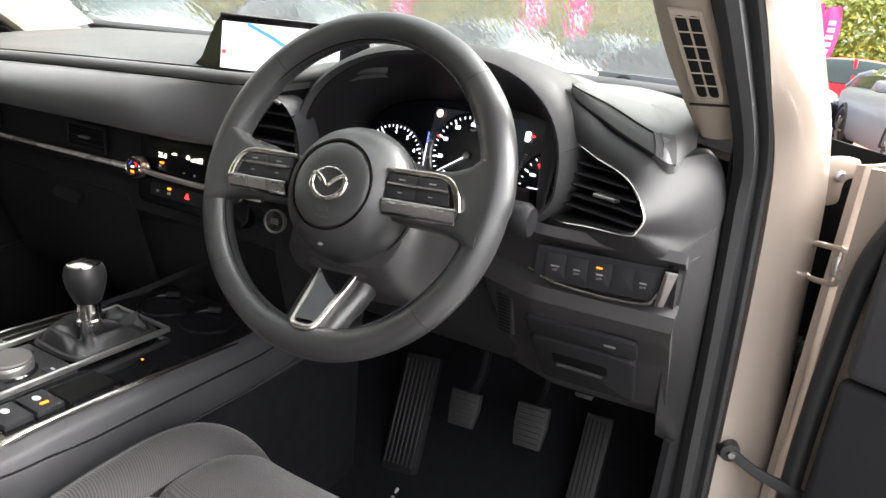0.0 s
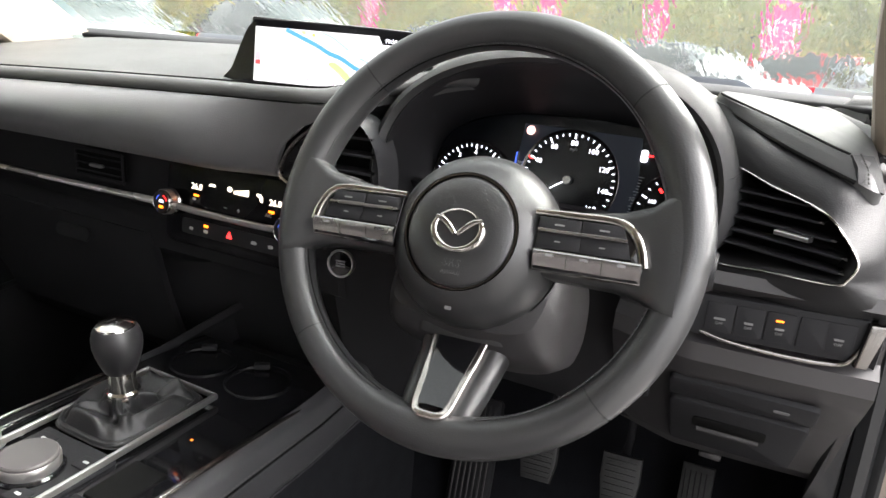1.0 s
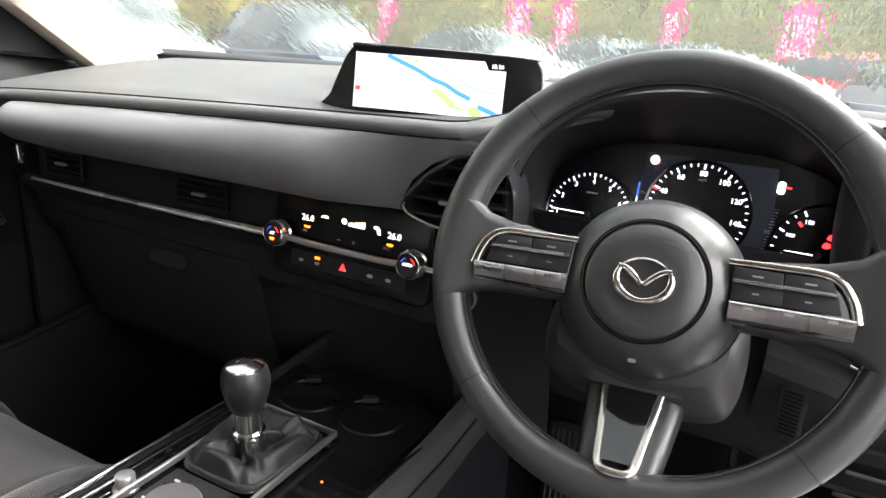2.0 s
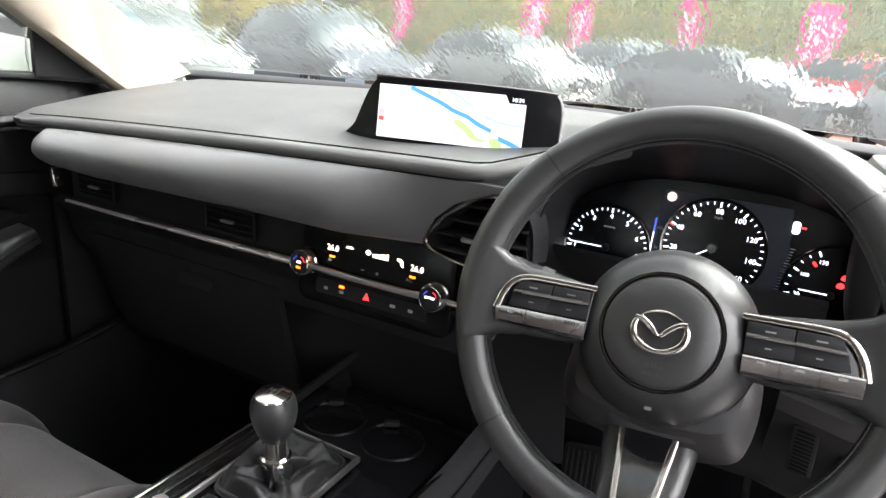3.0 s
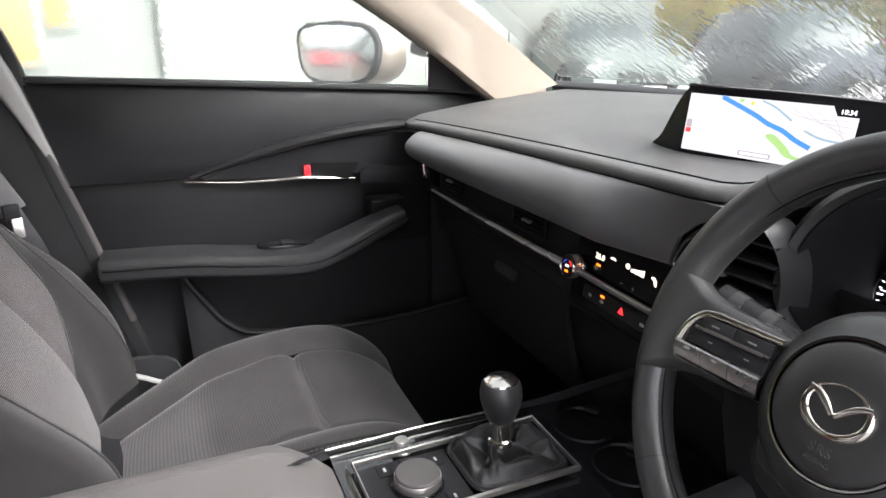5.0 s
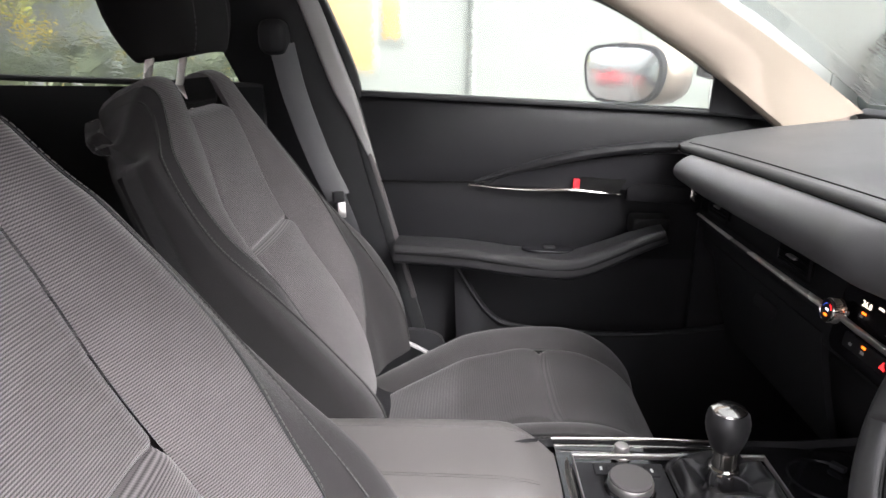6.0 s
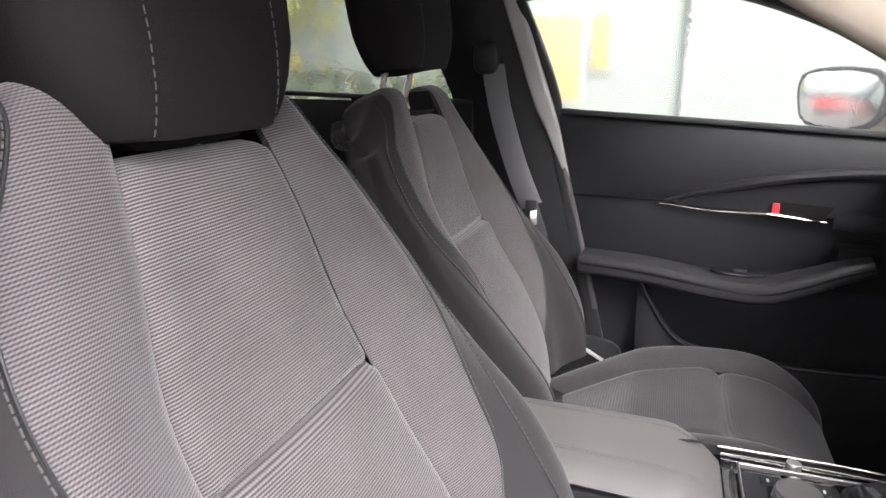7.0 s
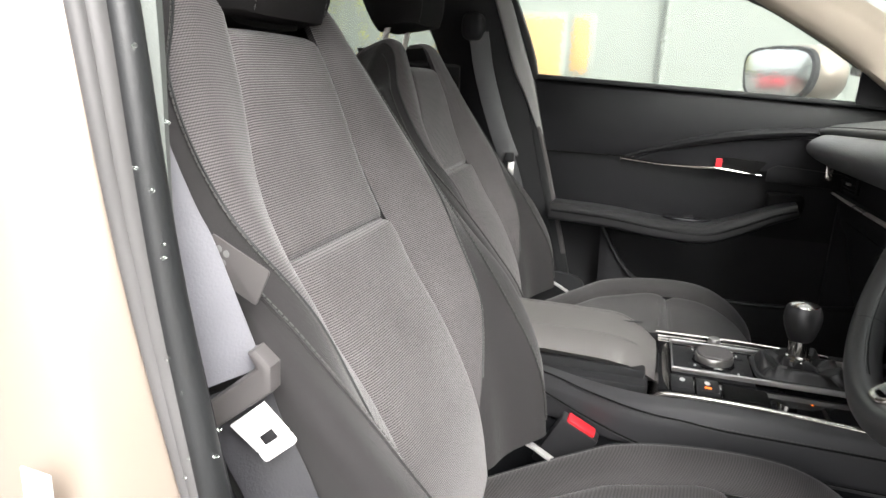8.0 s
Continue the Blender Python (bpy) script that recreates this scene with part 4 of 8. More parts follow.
def panel_pt(u, v):
    s_ = v * (len(PANEL) - 1)
    i = min(int(s_), len(PANEL) - 2)
    d, h = (PANEL[i][j] + (PANEL[i + 1][j] - PANEL[i][j]) * (s_ - i) for j in (0, 1))
    right = float(np.interp(1.034 - 0.095 * h, (0.939, 0.950, 0.985, 1.008, 1.021, 1.034), (0.086, 0.079, 0.100, 0.129, 0.162, 0.190)))
    x = -0.600 + (right + 0.600) * u
    zt, zb = front_z(x) - 0.0155, lower_z(x)
    end = max(0, 1 - u / 0.09)
    k = (1 - 0.45 * end) * (1 - 0.30 * max(0, min(1, (x + 0.25) / 0.2))) * (1 - 0.9 * max(0, min(1, (x + 0.02) / 0.12)))
    return Vector((x, 0.085 + 0.012 * math.cos(x * 3) - 0.011 - (d * k if d > 0 else d * 0.8) + 0.030 * h * max(0, min(1, (x + 0.02) / 0.1)) + 0.045 * end ** 2.2, zt + (zb - zt) * h))


groove = [p + Vector((0, -0.0095, -0.0055)) for p in edge]
part("edge_groove", tube(groove, 0.0011, 6), M_CAVITY, dash, "thin dark groove")
part("edge_groove_top", tube([p + Vector((0, 0.0125, 0.0105)) for p in edge], 0.0010, 6), M_CAVITY, dash, "thin dark groove along the pad")


# paler vinyl here, daylight on the panel being part of its colour
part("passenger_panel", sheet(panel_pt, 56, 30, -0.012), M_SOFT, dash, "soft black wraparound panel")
# dark band with slim vents, chrome strip below
part("vent_band", sheet(lambda u, v: Vector((-0.625 + 0.727 * u, 0.142 + 0.004 * math.sin(4 * u), 0.945 - 0.075 * v)), 20, 4, -0.02), M_HARD, dash, "dark vent band")
for x0, x1 in ((-0.592, -0.505), (-0.298, -0.203)):
    v = part("slim_vent", sweep([(x0, 0.133, 0.890), (x1, 0.133, 0.890), (x1, 0.133, 0.928), (x0, 0.133, 0.928)], roundrect(0.006, 0.004, 0.0015, 2), True, up=(0, -1, 0)), M_HARD, dash, "slim air vent")
    part("cavity", block(x0 + 0.002, x1 - 0.002, 0.134, 0.1405, 0.891, 0.927, 0), M_CAVITY, v)
    for k in range(3):
        part("fin", block(x0 + 0.003, x1 - 0.003, 0.130, 0.1395, 0.8975 + 0.0105 * k, 0.8990 + 0.0105 * k, 0.0005, 1), M_HARD, v)
    part("tab", block((x0 + x1) / 2 - 0.012, (x0 + x1) / 2 + 0.012, 0.126, 0.133, 0.9065, 0.9105, 0.001), M_SILVER, v, "satin tab")
part("end_accent", block(-0.606, -0.598, 0.094, 0.110, 0.906, 0.938, 0.002), M_CHROME, dash, "chrome end accent")
strip = curve([(-0.605, 0.116, 0.880), (-0.45, 0.113, 0.881), (-0.25, 0.112, 0.883), (-0.115, 0.112, 0.885)], 30)
part("chrome_strip", sweep(strip, roundrect(0.010, 0.0065, 0.0025, 3), scale=lambda t: 0.5 + 0.5 * t, up=(0, -0.5, 1)), M_BRIGHT, dash, "thin chrome strip")
part("chrome_strip_short", sweep([(0.112, 0.118, 0.884), (0.15, 0.119, 0.883)], roundrect(0.006, 0.008, 0.002, 3)), M_CHROME, dash, "short chrome strip")


def low_pt(u, v):
    x = -0.66 + 0.80 * u
    c = math.exp(-(x / 0.16) ** 4)
    prof = [(0.128, 0.868), (0.150, 0.845), (0.158, 0.80), (0.185 + 0.07 * c, 0.765), (0.215 + 0.05 * c, 0.66), (0.27, 0.56), (0.42, 0.52)]
    t = v * (len(prof) - 1)
    i = min(int(t), len(prof) - 2)
    f = t - i
    y, z = (prof[i][k] + (prof[i + 1][k] - prof[i][k]) * f for k in (0, 1))
    return Vector((x, y, z))


part("lower_dash", sheet(low_pt, 40, 25, -0.015), M_HARD, dash, "matt black lower dash")
gl = part("glovebox_lid", sheet(lambda u, v: Vector((-0.60 + 0.42 * u, 0.152 + 0.055 * v - 0.004 * math.sin(math.pi * v), 0.818 - 0.20 * v)), 12, 8, -0.01), M_HARD, dash, "closed glovebox lid")
part("latch", prism(roundrect(0.075, 0.022, 0.010, 5), 0.004, 0.0015, axes((-0.345, 0.151, 0.79), (1, 0, 0), (0, 0.25, 0.97))), M_HARD, gl, "oval latch")
# tray wall under the climate panel
part("tray_wall", sheet(lambda u, v: Vector((-0.17 + 0.225 * u, 0.262 - 0.012 * math.sin(math.pi * u), 0.56 + 0.072 * v)), 10, 5, -0.012), M_HARD, dash, "low tray wall")

# ---- climate panel ----
clim = thing("climate_panel", (0, 0.13, 0.87), "gloss black climate panel with lit digits and two chrome knobs", "climate control")
part("panel", prism(roundrect(0.232, 0.112, 0.016, 5), 0.016, 0.004, axes((0.0, 0.144, 0.885), (1, 0, 0), (0, 0.12, 1))), M_PANEL, clim, "gloss black panel")
CF = axes((0.0, 0.1275, 0.885), (1, 0, 0), (0, 0.12, 1))
part("chrome_bar", sweep(curve([(-0.084, 0.116, 0.884), (-0.06, 0.118, 0.8815), (-0.03, 0.1185, 0.881), (0.03, 0.1185, 0.881), (0.06, 0.118, 0.8815), (0.084, 0.116, 0.884)], 30), roundrect(0.006, 0.008, 0.002, 3), up=(0, 0, 1)), M_SILVER, clim, "satin chrome bar")
for s, txt in ((-1, "A/C"), (1, "AUTO")):
    kx = 0.098 * s
    km = axes((kx, 0.122, 0.886), (1, 0, 0), (0, 0.12, 1))
    knob = part("knob", lathe([(0.0175, 0.0), (0.0175, 0.003), (0.0158, 0.005), (0.0154, 0.0165), (0.0150, 0.0185), (0.0142, 0.0192), (0.0138, 0.0186), (0.0137, 0.012)], 48, km), M_CHROME, clim, "chrome rotary knob")
    part("knob_face", lathe([(0.0137, 0.013), (0.0135, 0.0178), (0.0, 0.0180)], 40, km), M_HARD, knob, "black knob face")
    teeth = [moved(block(-0.0004, 0.0004, -0.0006, 0.0006, 0.006, 0.0155, 0), km @ Matrix.Rotation(2 * math.pi * k / 44, 4, "Z") @ pose(0, 0.0157, 0)) for k in range(44)]
    part("knurl", cat(*teeth), M_SILVER, knob, "fine knurling")
    fm = km @ pose(0, 0, 0.0183) @ Matrix.Diagonal((0.82, 0.82, 1, 1))
    arcs = lambda a0, a1: [(0.011 * math.cos(radians(a)), 0.011 * math.sin(radians(a)), 0) for a in np.linspace(a0, a1, 12)]
    part("blue_arc", moved(tube(arcs(165, 110), 0.0005, 5), fm), G_BLUE, knob, "blue arc")
    part("red_arc", moved(tube(arcs(70, 15), 0.0005, 5), fm), G_RED, knob, "red arc")
    part("lettering", words(txt, 0.0058, fm @ pose(0, 0.001, 0)), G_WHITE, knob, "white lettering")
    if s < 0:
        part("lamp", prism(roundrect(0.009, 0.004, 0.001), 0.0004, 0, fm @ pose(0, -0.0075, 0)), G_AMBER, knob, "amber lamp")
seg = CF @ pose(0, 0, 0)
part("digits", words("26.0", 0.0110, seg @ pose(-0.063, 0.0245, 0.0003)), G_WARM, clim, "lit digits")
part("digits", words("26.0", 0.0110, seg @ pose(0.064, 0.0245, 0.0003)), G_WARM, clim, "lit digits")
part("air_icon", prism([(-0.006, 0), (0.006, 0), (0.004, 0.003), (-0.003, 0.003)], 0.0004, 0, seg @ pose(-0.037, 0.029, 0.0003)), G_WARM, clim, "lit car icon")
for k in range(7):
    part("fan_bar", prism([(-0.0012, 0), (0.0012, 0), (0.0012, 0.004 + 0.0007 * k), (-0.0012, 0.004 + 0.0007 * k)], 0.0004, 0, seg @ pose(0.0 + 0.0035 * k, 0.0255, 0.0003)), G_WARM, clim)
part("fan_icon", prism([(0.004 * math.cos(a), 0.0035 * math.sin(a)) for a in np.linspace(0, 6.0, 10)], 0.0004, 0, seg @ pose(-0.008, 0.030, 0.0003)), G_WARM, clim, "lit fan icon")
part("flow_icon", prism([(-0.006, 0.004), (0.0, 0.004), (0.003, 0.001), (0.004, -0.006), (0.0, -0.005), (-0.002, 0.0), (-0.006, 0.001)], 0.0004, 0, seg @ pose(0.041, 0.028, 0.0003)), G_WARM, clim, "lit airflow icon")
for x in (-0.063, 0.059):
    part("lamp", prism(roundrect(0.009, 0.003, 0.001), 0.0004, 0, seg @ pose(x, 0.0135, 0.0003)), G_AMBER, clim, "amber lamp")
part("mark", prism(roundrect(0.006, 0.003, 0.001), 0.0003, 0, seg @ pose(-0.066, 0.0085, 0.0003)), M_INK, clim)
part("mark", words("A/C", 0.006, seg @ pose(0.055, 0.0085, 0.0003)), M_INK, clim)
part("minus", prism(roundrect(0.005, 0.001, 0.0004), 0.0003, 0, seg @ pose(-0.014, 0.006, 0.0003)), M_INK, clim)
part("plus", cat(prism(roundrect(0.005, 0.001, 0.0004), 0.0003, 0, seg @ pose(0.008, 0.006, 0.0003)), prism(roundrect(0.001, 0.005, 0.0004), 0.0004, 0, seg @ pose(0.008, 0.006, 0.0003))), M_INK, clim)
low = axes((0.0, 0.1238, 0.857), (1, 0, 0), (0, 0.12, 1))
part("button_strip", prism(roundrect(0.17, 0.020, 0.004), 0.0025, 0.0008, low @ pose(0, 0, -0.0022)), M_HARD, clim, "black button row")
part("hazard_triangle", prism([(-0.005, -0.0042), (0.005, -0.0042), (0, 0.005)], 0.0004, 0, low @ pose(-0.004, 0.001, 0.0004)), G_RED, clim, "red hazard triangle")
part("lamp", prism(roundrect(0.008, 0.0035, 0.001), 0.0004, 0, low @ pose(-0.043, 0.005, 0.0004)), G_AMBER, clim, "amber lamp")
for x, w in ((-0.068, 0.006), (-0.043, 0.007), (0.036, 0.008), (0.062, 0.007)):
    part("icon", prism(roundrect(w, 0.004, 0.0012), 0.0004, 0, low @ pose(x, -0.002 if x < 0 else -0.001, 0.0004)), M_INK, clim, "pale icon")

# ---- display ----
disp = thing("display_screen", (0.01, 0.32, 1.02), "wide central display showing a bright street map", "display")
SX = Vector((0.265, 0.061, -0.001)).normalized()
SU = Vector((0.01, 0.12, 1)).normalized()
SF = axes((0.0065, 0.319, 1.071), SX, SU)
outline = [(p.x, p.y) for p in curve([(-0.128, 0.046, 0), (-0.118, 0.0505, 0), (0, 0.0515, 0), (0.124, 0.0485, 0), (0.138, 0.043, 0), (0.145, 0.029, 0), (0.147, 0.0, 0), (0.146, -0.030, 0), (0.138, -0.052, 0), (0, -0.055, 0), (-0.168, -0.052, 0), (-0.158, -0.02, 0), (-0.140, 0.028, 0)], 72, True)]
part("housing", prism(outline, 0.016, 0.004, SF @ pose(0, 0, -0.018)), M_HOUSING, disp, "matt black housing")
part("bezel", prism([(x * 0.985, y * 0.97) for x, y in outline], 0.002, 0.0008, SF @ pose(0, 0, -0.0022)), M_PANEL, disp, "gloss black bezel")
W, H = 0.2155, 0.0755
part("map", prism([(-W / 2, -H / 2), (W / 2, -H / 2), (W / 2, H / 2 - 0.011), (W / 2 - 0.024, H / 2 - 0.011), (W / 2 - 0.030, H / 2), (-W / 2, H / 2)], 0.0006, 0, SF @ pose(-0.0125, 0.0012, 0)), G_MAP, disp, "white lit map")
MF = SF @ pose(-0.0125 - W / 2, 0.0012 + H / 2, 0.0008)


def mapped(pts):
    return [(x * W, -y * H) for x, y in pts]


def river(name, pts, width, mat, label):
    line = curve([(x * W, -y * H, 0) for x, y in pts], 30)
    part(name, moved(sweep(line, [(-width / 2, 0), (width / 2, 0), (width / 2, 0.0003), (-width / 2, 0.0003)]), MF), mat, disp, label)


river("river", [(0.22, 0.02), (0.35, 0.16), (0.45, 0.27), (0.53, 0.38), (0.62, 0.46), (0.70, 0.58), (0.79, 0.68)], 0.0058, G_RIVER, "blue river on the map")
river("river", [(0.84, 0.80), (0.92, 0.87), (0.985, 0.95)], 0.0065, G_RIVER, "blue river on the map")
river("main_road", [(0.47, 0.02), (0.55, 0.10), (0.61, 0.20), (0.66, 0.29)], 0.0026, G_ROAD, "grey road on the map")
river("main_road", [(0.74, 0.42), (0.82, 0.50), (0.90, 0.53), (0.99, 0.54)], 0.0026, G_ROAD, "grey road on the map")
for a in range(5):
    river("lane", [(0.55 + 0.08 * a, 0.03 + 0.02 * a), (0.72 + 0.05 * a, 0.22 + 0.03 * a), (0.97, 0.20 + 0.1 * a)], 0.0005, G_GREY, "thin lane on the map")
part("park", prism(mapped([(p.x, p.y) for p in curve([(0.53, 0.58, 0), (0.58, 0.54, 0), (0.67, 0.72, 0), (0.70, 0.82, 0), (0.76, 0.86, 0), (0.74, 0.90, 0), (0.66, 0.86, 0), (0.61, 0.74, 0)], 24, True)]), 0.0003, 0, MF), G_GREEN, disp, "green park on the map")
part("park", prism(mapped([(p.x, p.y) for p in curve([(0.78, 0.84, 0), (0.83, 0.80, 0), (0.87, 0.90, 0), (0.86, 0.97, 0), (0.80, 0.97, 0)], 18, True)]), 0.0003, 0, MF), G_GREEN, disp, "green park on the map")
part("wood", prism(mapped([(0.325, 0.02), (0.36, 0.02), (0.36, 0.07), (0.34, 0.08)]), 0.0003, 0, MF), G_GREEN, disp)
part("star", prism(mapped([(0.415 + (0.018 if k % 2 else 0.008) * math.cos(k * 0.628), 0.08 + (0.055 if k % 2 else 0.024) * math.sin(k * 0.628)) for k in range(10)]), 0.0003, 0, MF), glow("map_yellow", (0.95, 0.7, 0.1), 0.2), disp, "yellow marker")
part("name_bar", prism(mapped([(0.385, 0.87), (0.585, 0.87), (0.585, 0.955), (0.385, 0.955)]), 0.0003, 0, MF), G_GREY, disp, "grey street name bar")
part("name_mark", prism(mapped([(0.40, 0.895), (0.57, 0.895), (0.57, 0.93), (0.40, 0.93)]), 0.0005, 0, MF), G_WHITE, disp, "pale unreadable bar")
part("compass", prism(mapped([(0.01, 0.46), (0.045, 0.46), (0.045, 0.60), (0.01, 0.60)]), 0.0003, 0, MF), G_GREY, disp)
part("red_tag", prism(mapped([(0.01, 0.61), (0.045, 0.61), (0.045, 0.69), (0.01, 0.69)]), 0.0003, 0, MF), G_RED, disp, "small red tag")
part("clock", words("10:34", 0.0078, SF @ pose(0.083, 0.033, 0.0004)), G_WHITE, disp, "clock digits")

# ---- round-cornered vent beside the wheel ----
def ring_rows(loops, n=48):
    return stitch_rows([curve(l, n, True) for l in loops], True)


cv = [(0.083, 0.124, 0.955), (0.105, 0.116, 0.985), (0.135, 0.109, 1.008), (0.160, 0.106, 1.021), (0.190, 0.112, 1.020), (0.207, 0.123, 0.985), (0.202, 0.128, 0.937), (0.155, 0.124, 0.934), (0.102, 0.121, 0.942)]


def grown(loop, k, dy):
    c = sum((Vector(p) for p in loop), Vector()) / len(loop)
    return [(c.x + (p[0] - c.x) * k, p[1] + dy, c.z + (p[2] - c.z) * k) for p in loop]


vc = thing("centre_vent", (0.16, 0.12, 0.95), "teardrop air vent with black slats and a chrome rim", "air vent")
part("surround", ring_rows([grown(cv, 1.12, 0.03), grown(cv, 1.09, 0.004), grown(cv, 1.055, -0.006), grown(cv, 0.98, 0.002), grown(cv, 0.93, 0.045)]), M_FLANK, vc, "soft black surround")
part("cavity", prism([(p.x, p.z) for p in curve(grown(cv, 0.95, 0), 40, True)], 0.004, 0, axes((0, 0.165, 0), (1, 0, 0), (0, 0, 1))), M_CAVITY, vc)
rim = curve(grown(cv, 1.015, -0.0065), 60, True)
part("chrome_rim", sweep(rim[-6:] + rim[:28], circle(0.0028, 0.0035, 8), up=(0, -1, 0)), M_CHROME, vc, "chrome rim")
rim2 = curve(grown(cv, 1.015, -0.0065), 60, True)
part("chrome_rim_low", sweep(rim2[44:56], circle(0.0022, 0.003, 8), up=(0, -1, 0)), M_CHROME, vc, "chrome rim")
for k in range(4):
    z = 0.948 + 0.0185 * k
    x0 = 0.094 + max(0, (z - 0.96)) * 0.75
    part("slat", sweep([(x0, 0.126, z), (0.155, 0.118, z + 0.003), (0.204, 0.126, z + 0.002)], roundrect(0.026, 0.003, 0.0012, 2)), M_HARD, vc)
part("tab", block(0.132, 0.160, 0.103, 0.112, 0.9645, 0.9695, 0.0012), M_SILVER, vc, "satin tab")

# ---- instrument hood and dials ----
hood = thing("instrument_hood", (0.37, 0.2, 0.9), "deep black hood round the lit instrument dials", "instrument hood")


def lip(k=1.0, dy=0.0, dz=0.0, n=64):
    pts = []
    for i in range(n):
        a = radians(-48 + 276 * i / (n - 1))
        c, s = math.cos(a), math.sin(a)
        e = 2 / 2.35
        x = 0.386 + k * (0.166 if c > 0 else 0.188) * math.copysign(abs(c) ** e, c)
        z = 0.975 + dz + k * (0.130 if s > 0 else 0.075) * math.copysign(abs(s) ** e, s)
        y = 0.148 + 0.022 * max(0, s) + 0.014 * c + dy
        pts.append(Vector((x, y, z)))
    return pts


def cluster_edge(n=64):
    pts = []
    for i in range(n):
        a = radians(-48 + 276 * i / (n - 1))
        c, s = math.cos(a), math.sin(a)
        e = 2 / 2.6
        pts.append(Vector((0.372 + (0.166 if c > 0 else 0.182) * math.copysign(abs(c) ** e, c), 0.292 + 0.012 * s, 0.955 + (0.085 if s > 0 else 0.085) * math.copysign(abs(s) ** e, s))))
    return pts


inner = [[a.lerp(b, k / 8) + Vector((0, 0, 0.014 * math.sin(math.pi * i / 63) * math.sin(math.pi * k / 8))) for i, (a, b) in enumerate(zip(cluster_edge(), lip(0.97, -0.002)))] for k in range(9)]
# inner wall, with the hood's own shade put into its black
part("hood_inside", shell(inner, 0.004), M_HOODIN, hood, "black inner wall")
outer = [lip(0.972, -0.003), lip(0.985, -0.008), lip(1.0, -0.004), lip(1.03, 0.02, 0.002), lip(1.06, 0.07, -0.004), lip(1.1, 0.16, -0.02)]
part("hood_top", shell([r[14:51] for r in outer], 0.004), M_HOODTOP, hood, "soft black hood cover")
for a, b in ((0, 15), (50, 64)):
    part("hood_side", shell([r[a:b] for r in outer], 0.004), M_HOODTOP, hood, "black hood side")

ic = thing("instrument_cluster", (0.37, 0.28, 0.9), "three lit dials with white figures and red warning lamps", "instrument cluster")
IU = Vector((0, 0.22, 1)).normalized()
IF = axes((0.372, 0.283, 0.955), (1, 0, 0), IU)
part("face", prism(roundrect(0.38, 0.19, 0.06, 8), 0.004, 0, IF @ pose(0, 0, -0.010)), M_FACE, ic, "black cluster face")
part("centre_display", prism([(-0.072, -0.05), (0.085, -0.05), (0.075, 0.062), (-0.066, 0.062)], 0.0012, 0, IF @ pose(0, 0.008, -0.006)), glow("dim_display", (0.02, 0.025, 0.035), 0.06), ic, "dark blue lit display panel")


def dial(cx, cy, r, a0, a1, n_major, n_minor, figures, fig_size, name, fig_k=0.76):
    m = IF @ pose(cx, cy, 0)
    d = part("dial", lathe([(r, -0.004), (r, 0.0), (0.0, 0.0005)], 48, m), M_FACE, ic, name)
    part("ring", lathe([(r * 1.0, -0.002), (r * 1.04, 0.0035), (r * 1.025, 0.0045), (r * 0.985, 0.003), (r * 0.985, 0.0)], 64, m), M_DARKCHROME, d, "thin metal ring")
    part("dial_ring", lathe([(r * 1.045, 0.0), (r * 1.045, 0.0022), (r * 1.03, 0.0026), (r * 1.015, 0.0018), (r * 1.015, 0.0)], 64, m), M_SATIN, d, "thin grey ring")
    total = (n_major - 1) * n_minor
    for i in range(total + 1):
        a = radians(a0 + (a1 - a0) * i / total)
        big = i % n_minor == 0
        l, w = (0.11, 0.0009) if big else (0.06, 0.0005)
        part("tick", prism([(r * (0.96 - l), -w), (r * 0.96, -w), (r * 0.96, w), (r * (0.96 - l), w)], 0.0005, 0, m @ Matrix.Rotation(a, 4, "Z") @ pose(0, 0, 0.0009)), G_WHITE, d)
    for i, f in enumerate(figures):
        a = radians(a0 + (a1 - a0) * i / (len(figures) - 1))
        if f:
            part("figure", words(f, fig_size, m @ pose(r * fig_k * math.cos(a), r * fig_k * math.sin(a), 0.0009), 0.0002), G_WHITE, d)
    return d, m


def needle(d, m, r, ang, hub):
    a = Matrix.Rotation(radians(ang), 4, "Z")
    part("needle", prism([(-0.001, -0.0007), (r * 0.88, -0.0004), (r * 0.88, 0.0004), (-0.001, 0.0007)], 0.0012, 0.0003, m @ a @ pose(0, 0, 0.004)), G_WHITE, d, "white needle")
    part("needle_hub", lathe([(hub, 0.001), (hub, 0.005), (hub * 0.8, 0.0062), (0.0, 0.0064)], 24, m), M_HARD, d)
    part("hub_ring", lathe([(hub * 0.62, 0.0064), (hub * 0.85, 0.0064), (hub * 0.85, 0.0068), (hub * 0.62, 0.0068)], 24, m), M_DARKCHROME, d)


d, m = dial(-0.122, -0.014, 0.052, 218, -38, 9, 4, ["0", "1", "2", "3", "4", "5", "6", "7", "8"], 0.0084, "rev counter dial")
needle(d, m, 0.052, 180, 0.0048)
part("unit_mark", prism(roundrect(0.014, 0.0018, 0.0004), 0.0003, 0, m @ pose(0, 0.026, 0.0009)), M_INK, d, "small unreadable mark")
part("red_zone", moved(tube([(0.043 * math.cos(radians(a)), 0.043 * math.sin(radians(a)), 0) for a in np.linspace(-38, -8, 8)], 0.0011, 5), m @ pose(0, 0, 0.001)), G_RED, d, "red zone")
d, m = dial(0.000, 0.010, 0.0570, 222, -42, 9, 4, ["0", "20", "40", "60", "80", "100", "120", "140", "160"], 0.0086, "speedometer dial")
needle(d, m, 0.0570, 214, 0.0058)
part("unit_word", words("mph", 0.0052, m @ pose(0, 0.0365, 0.0009)), M_INK, d)
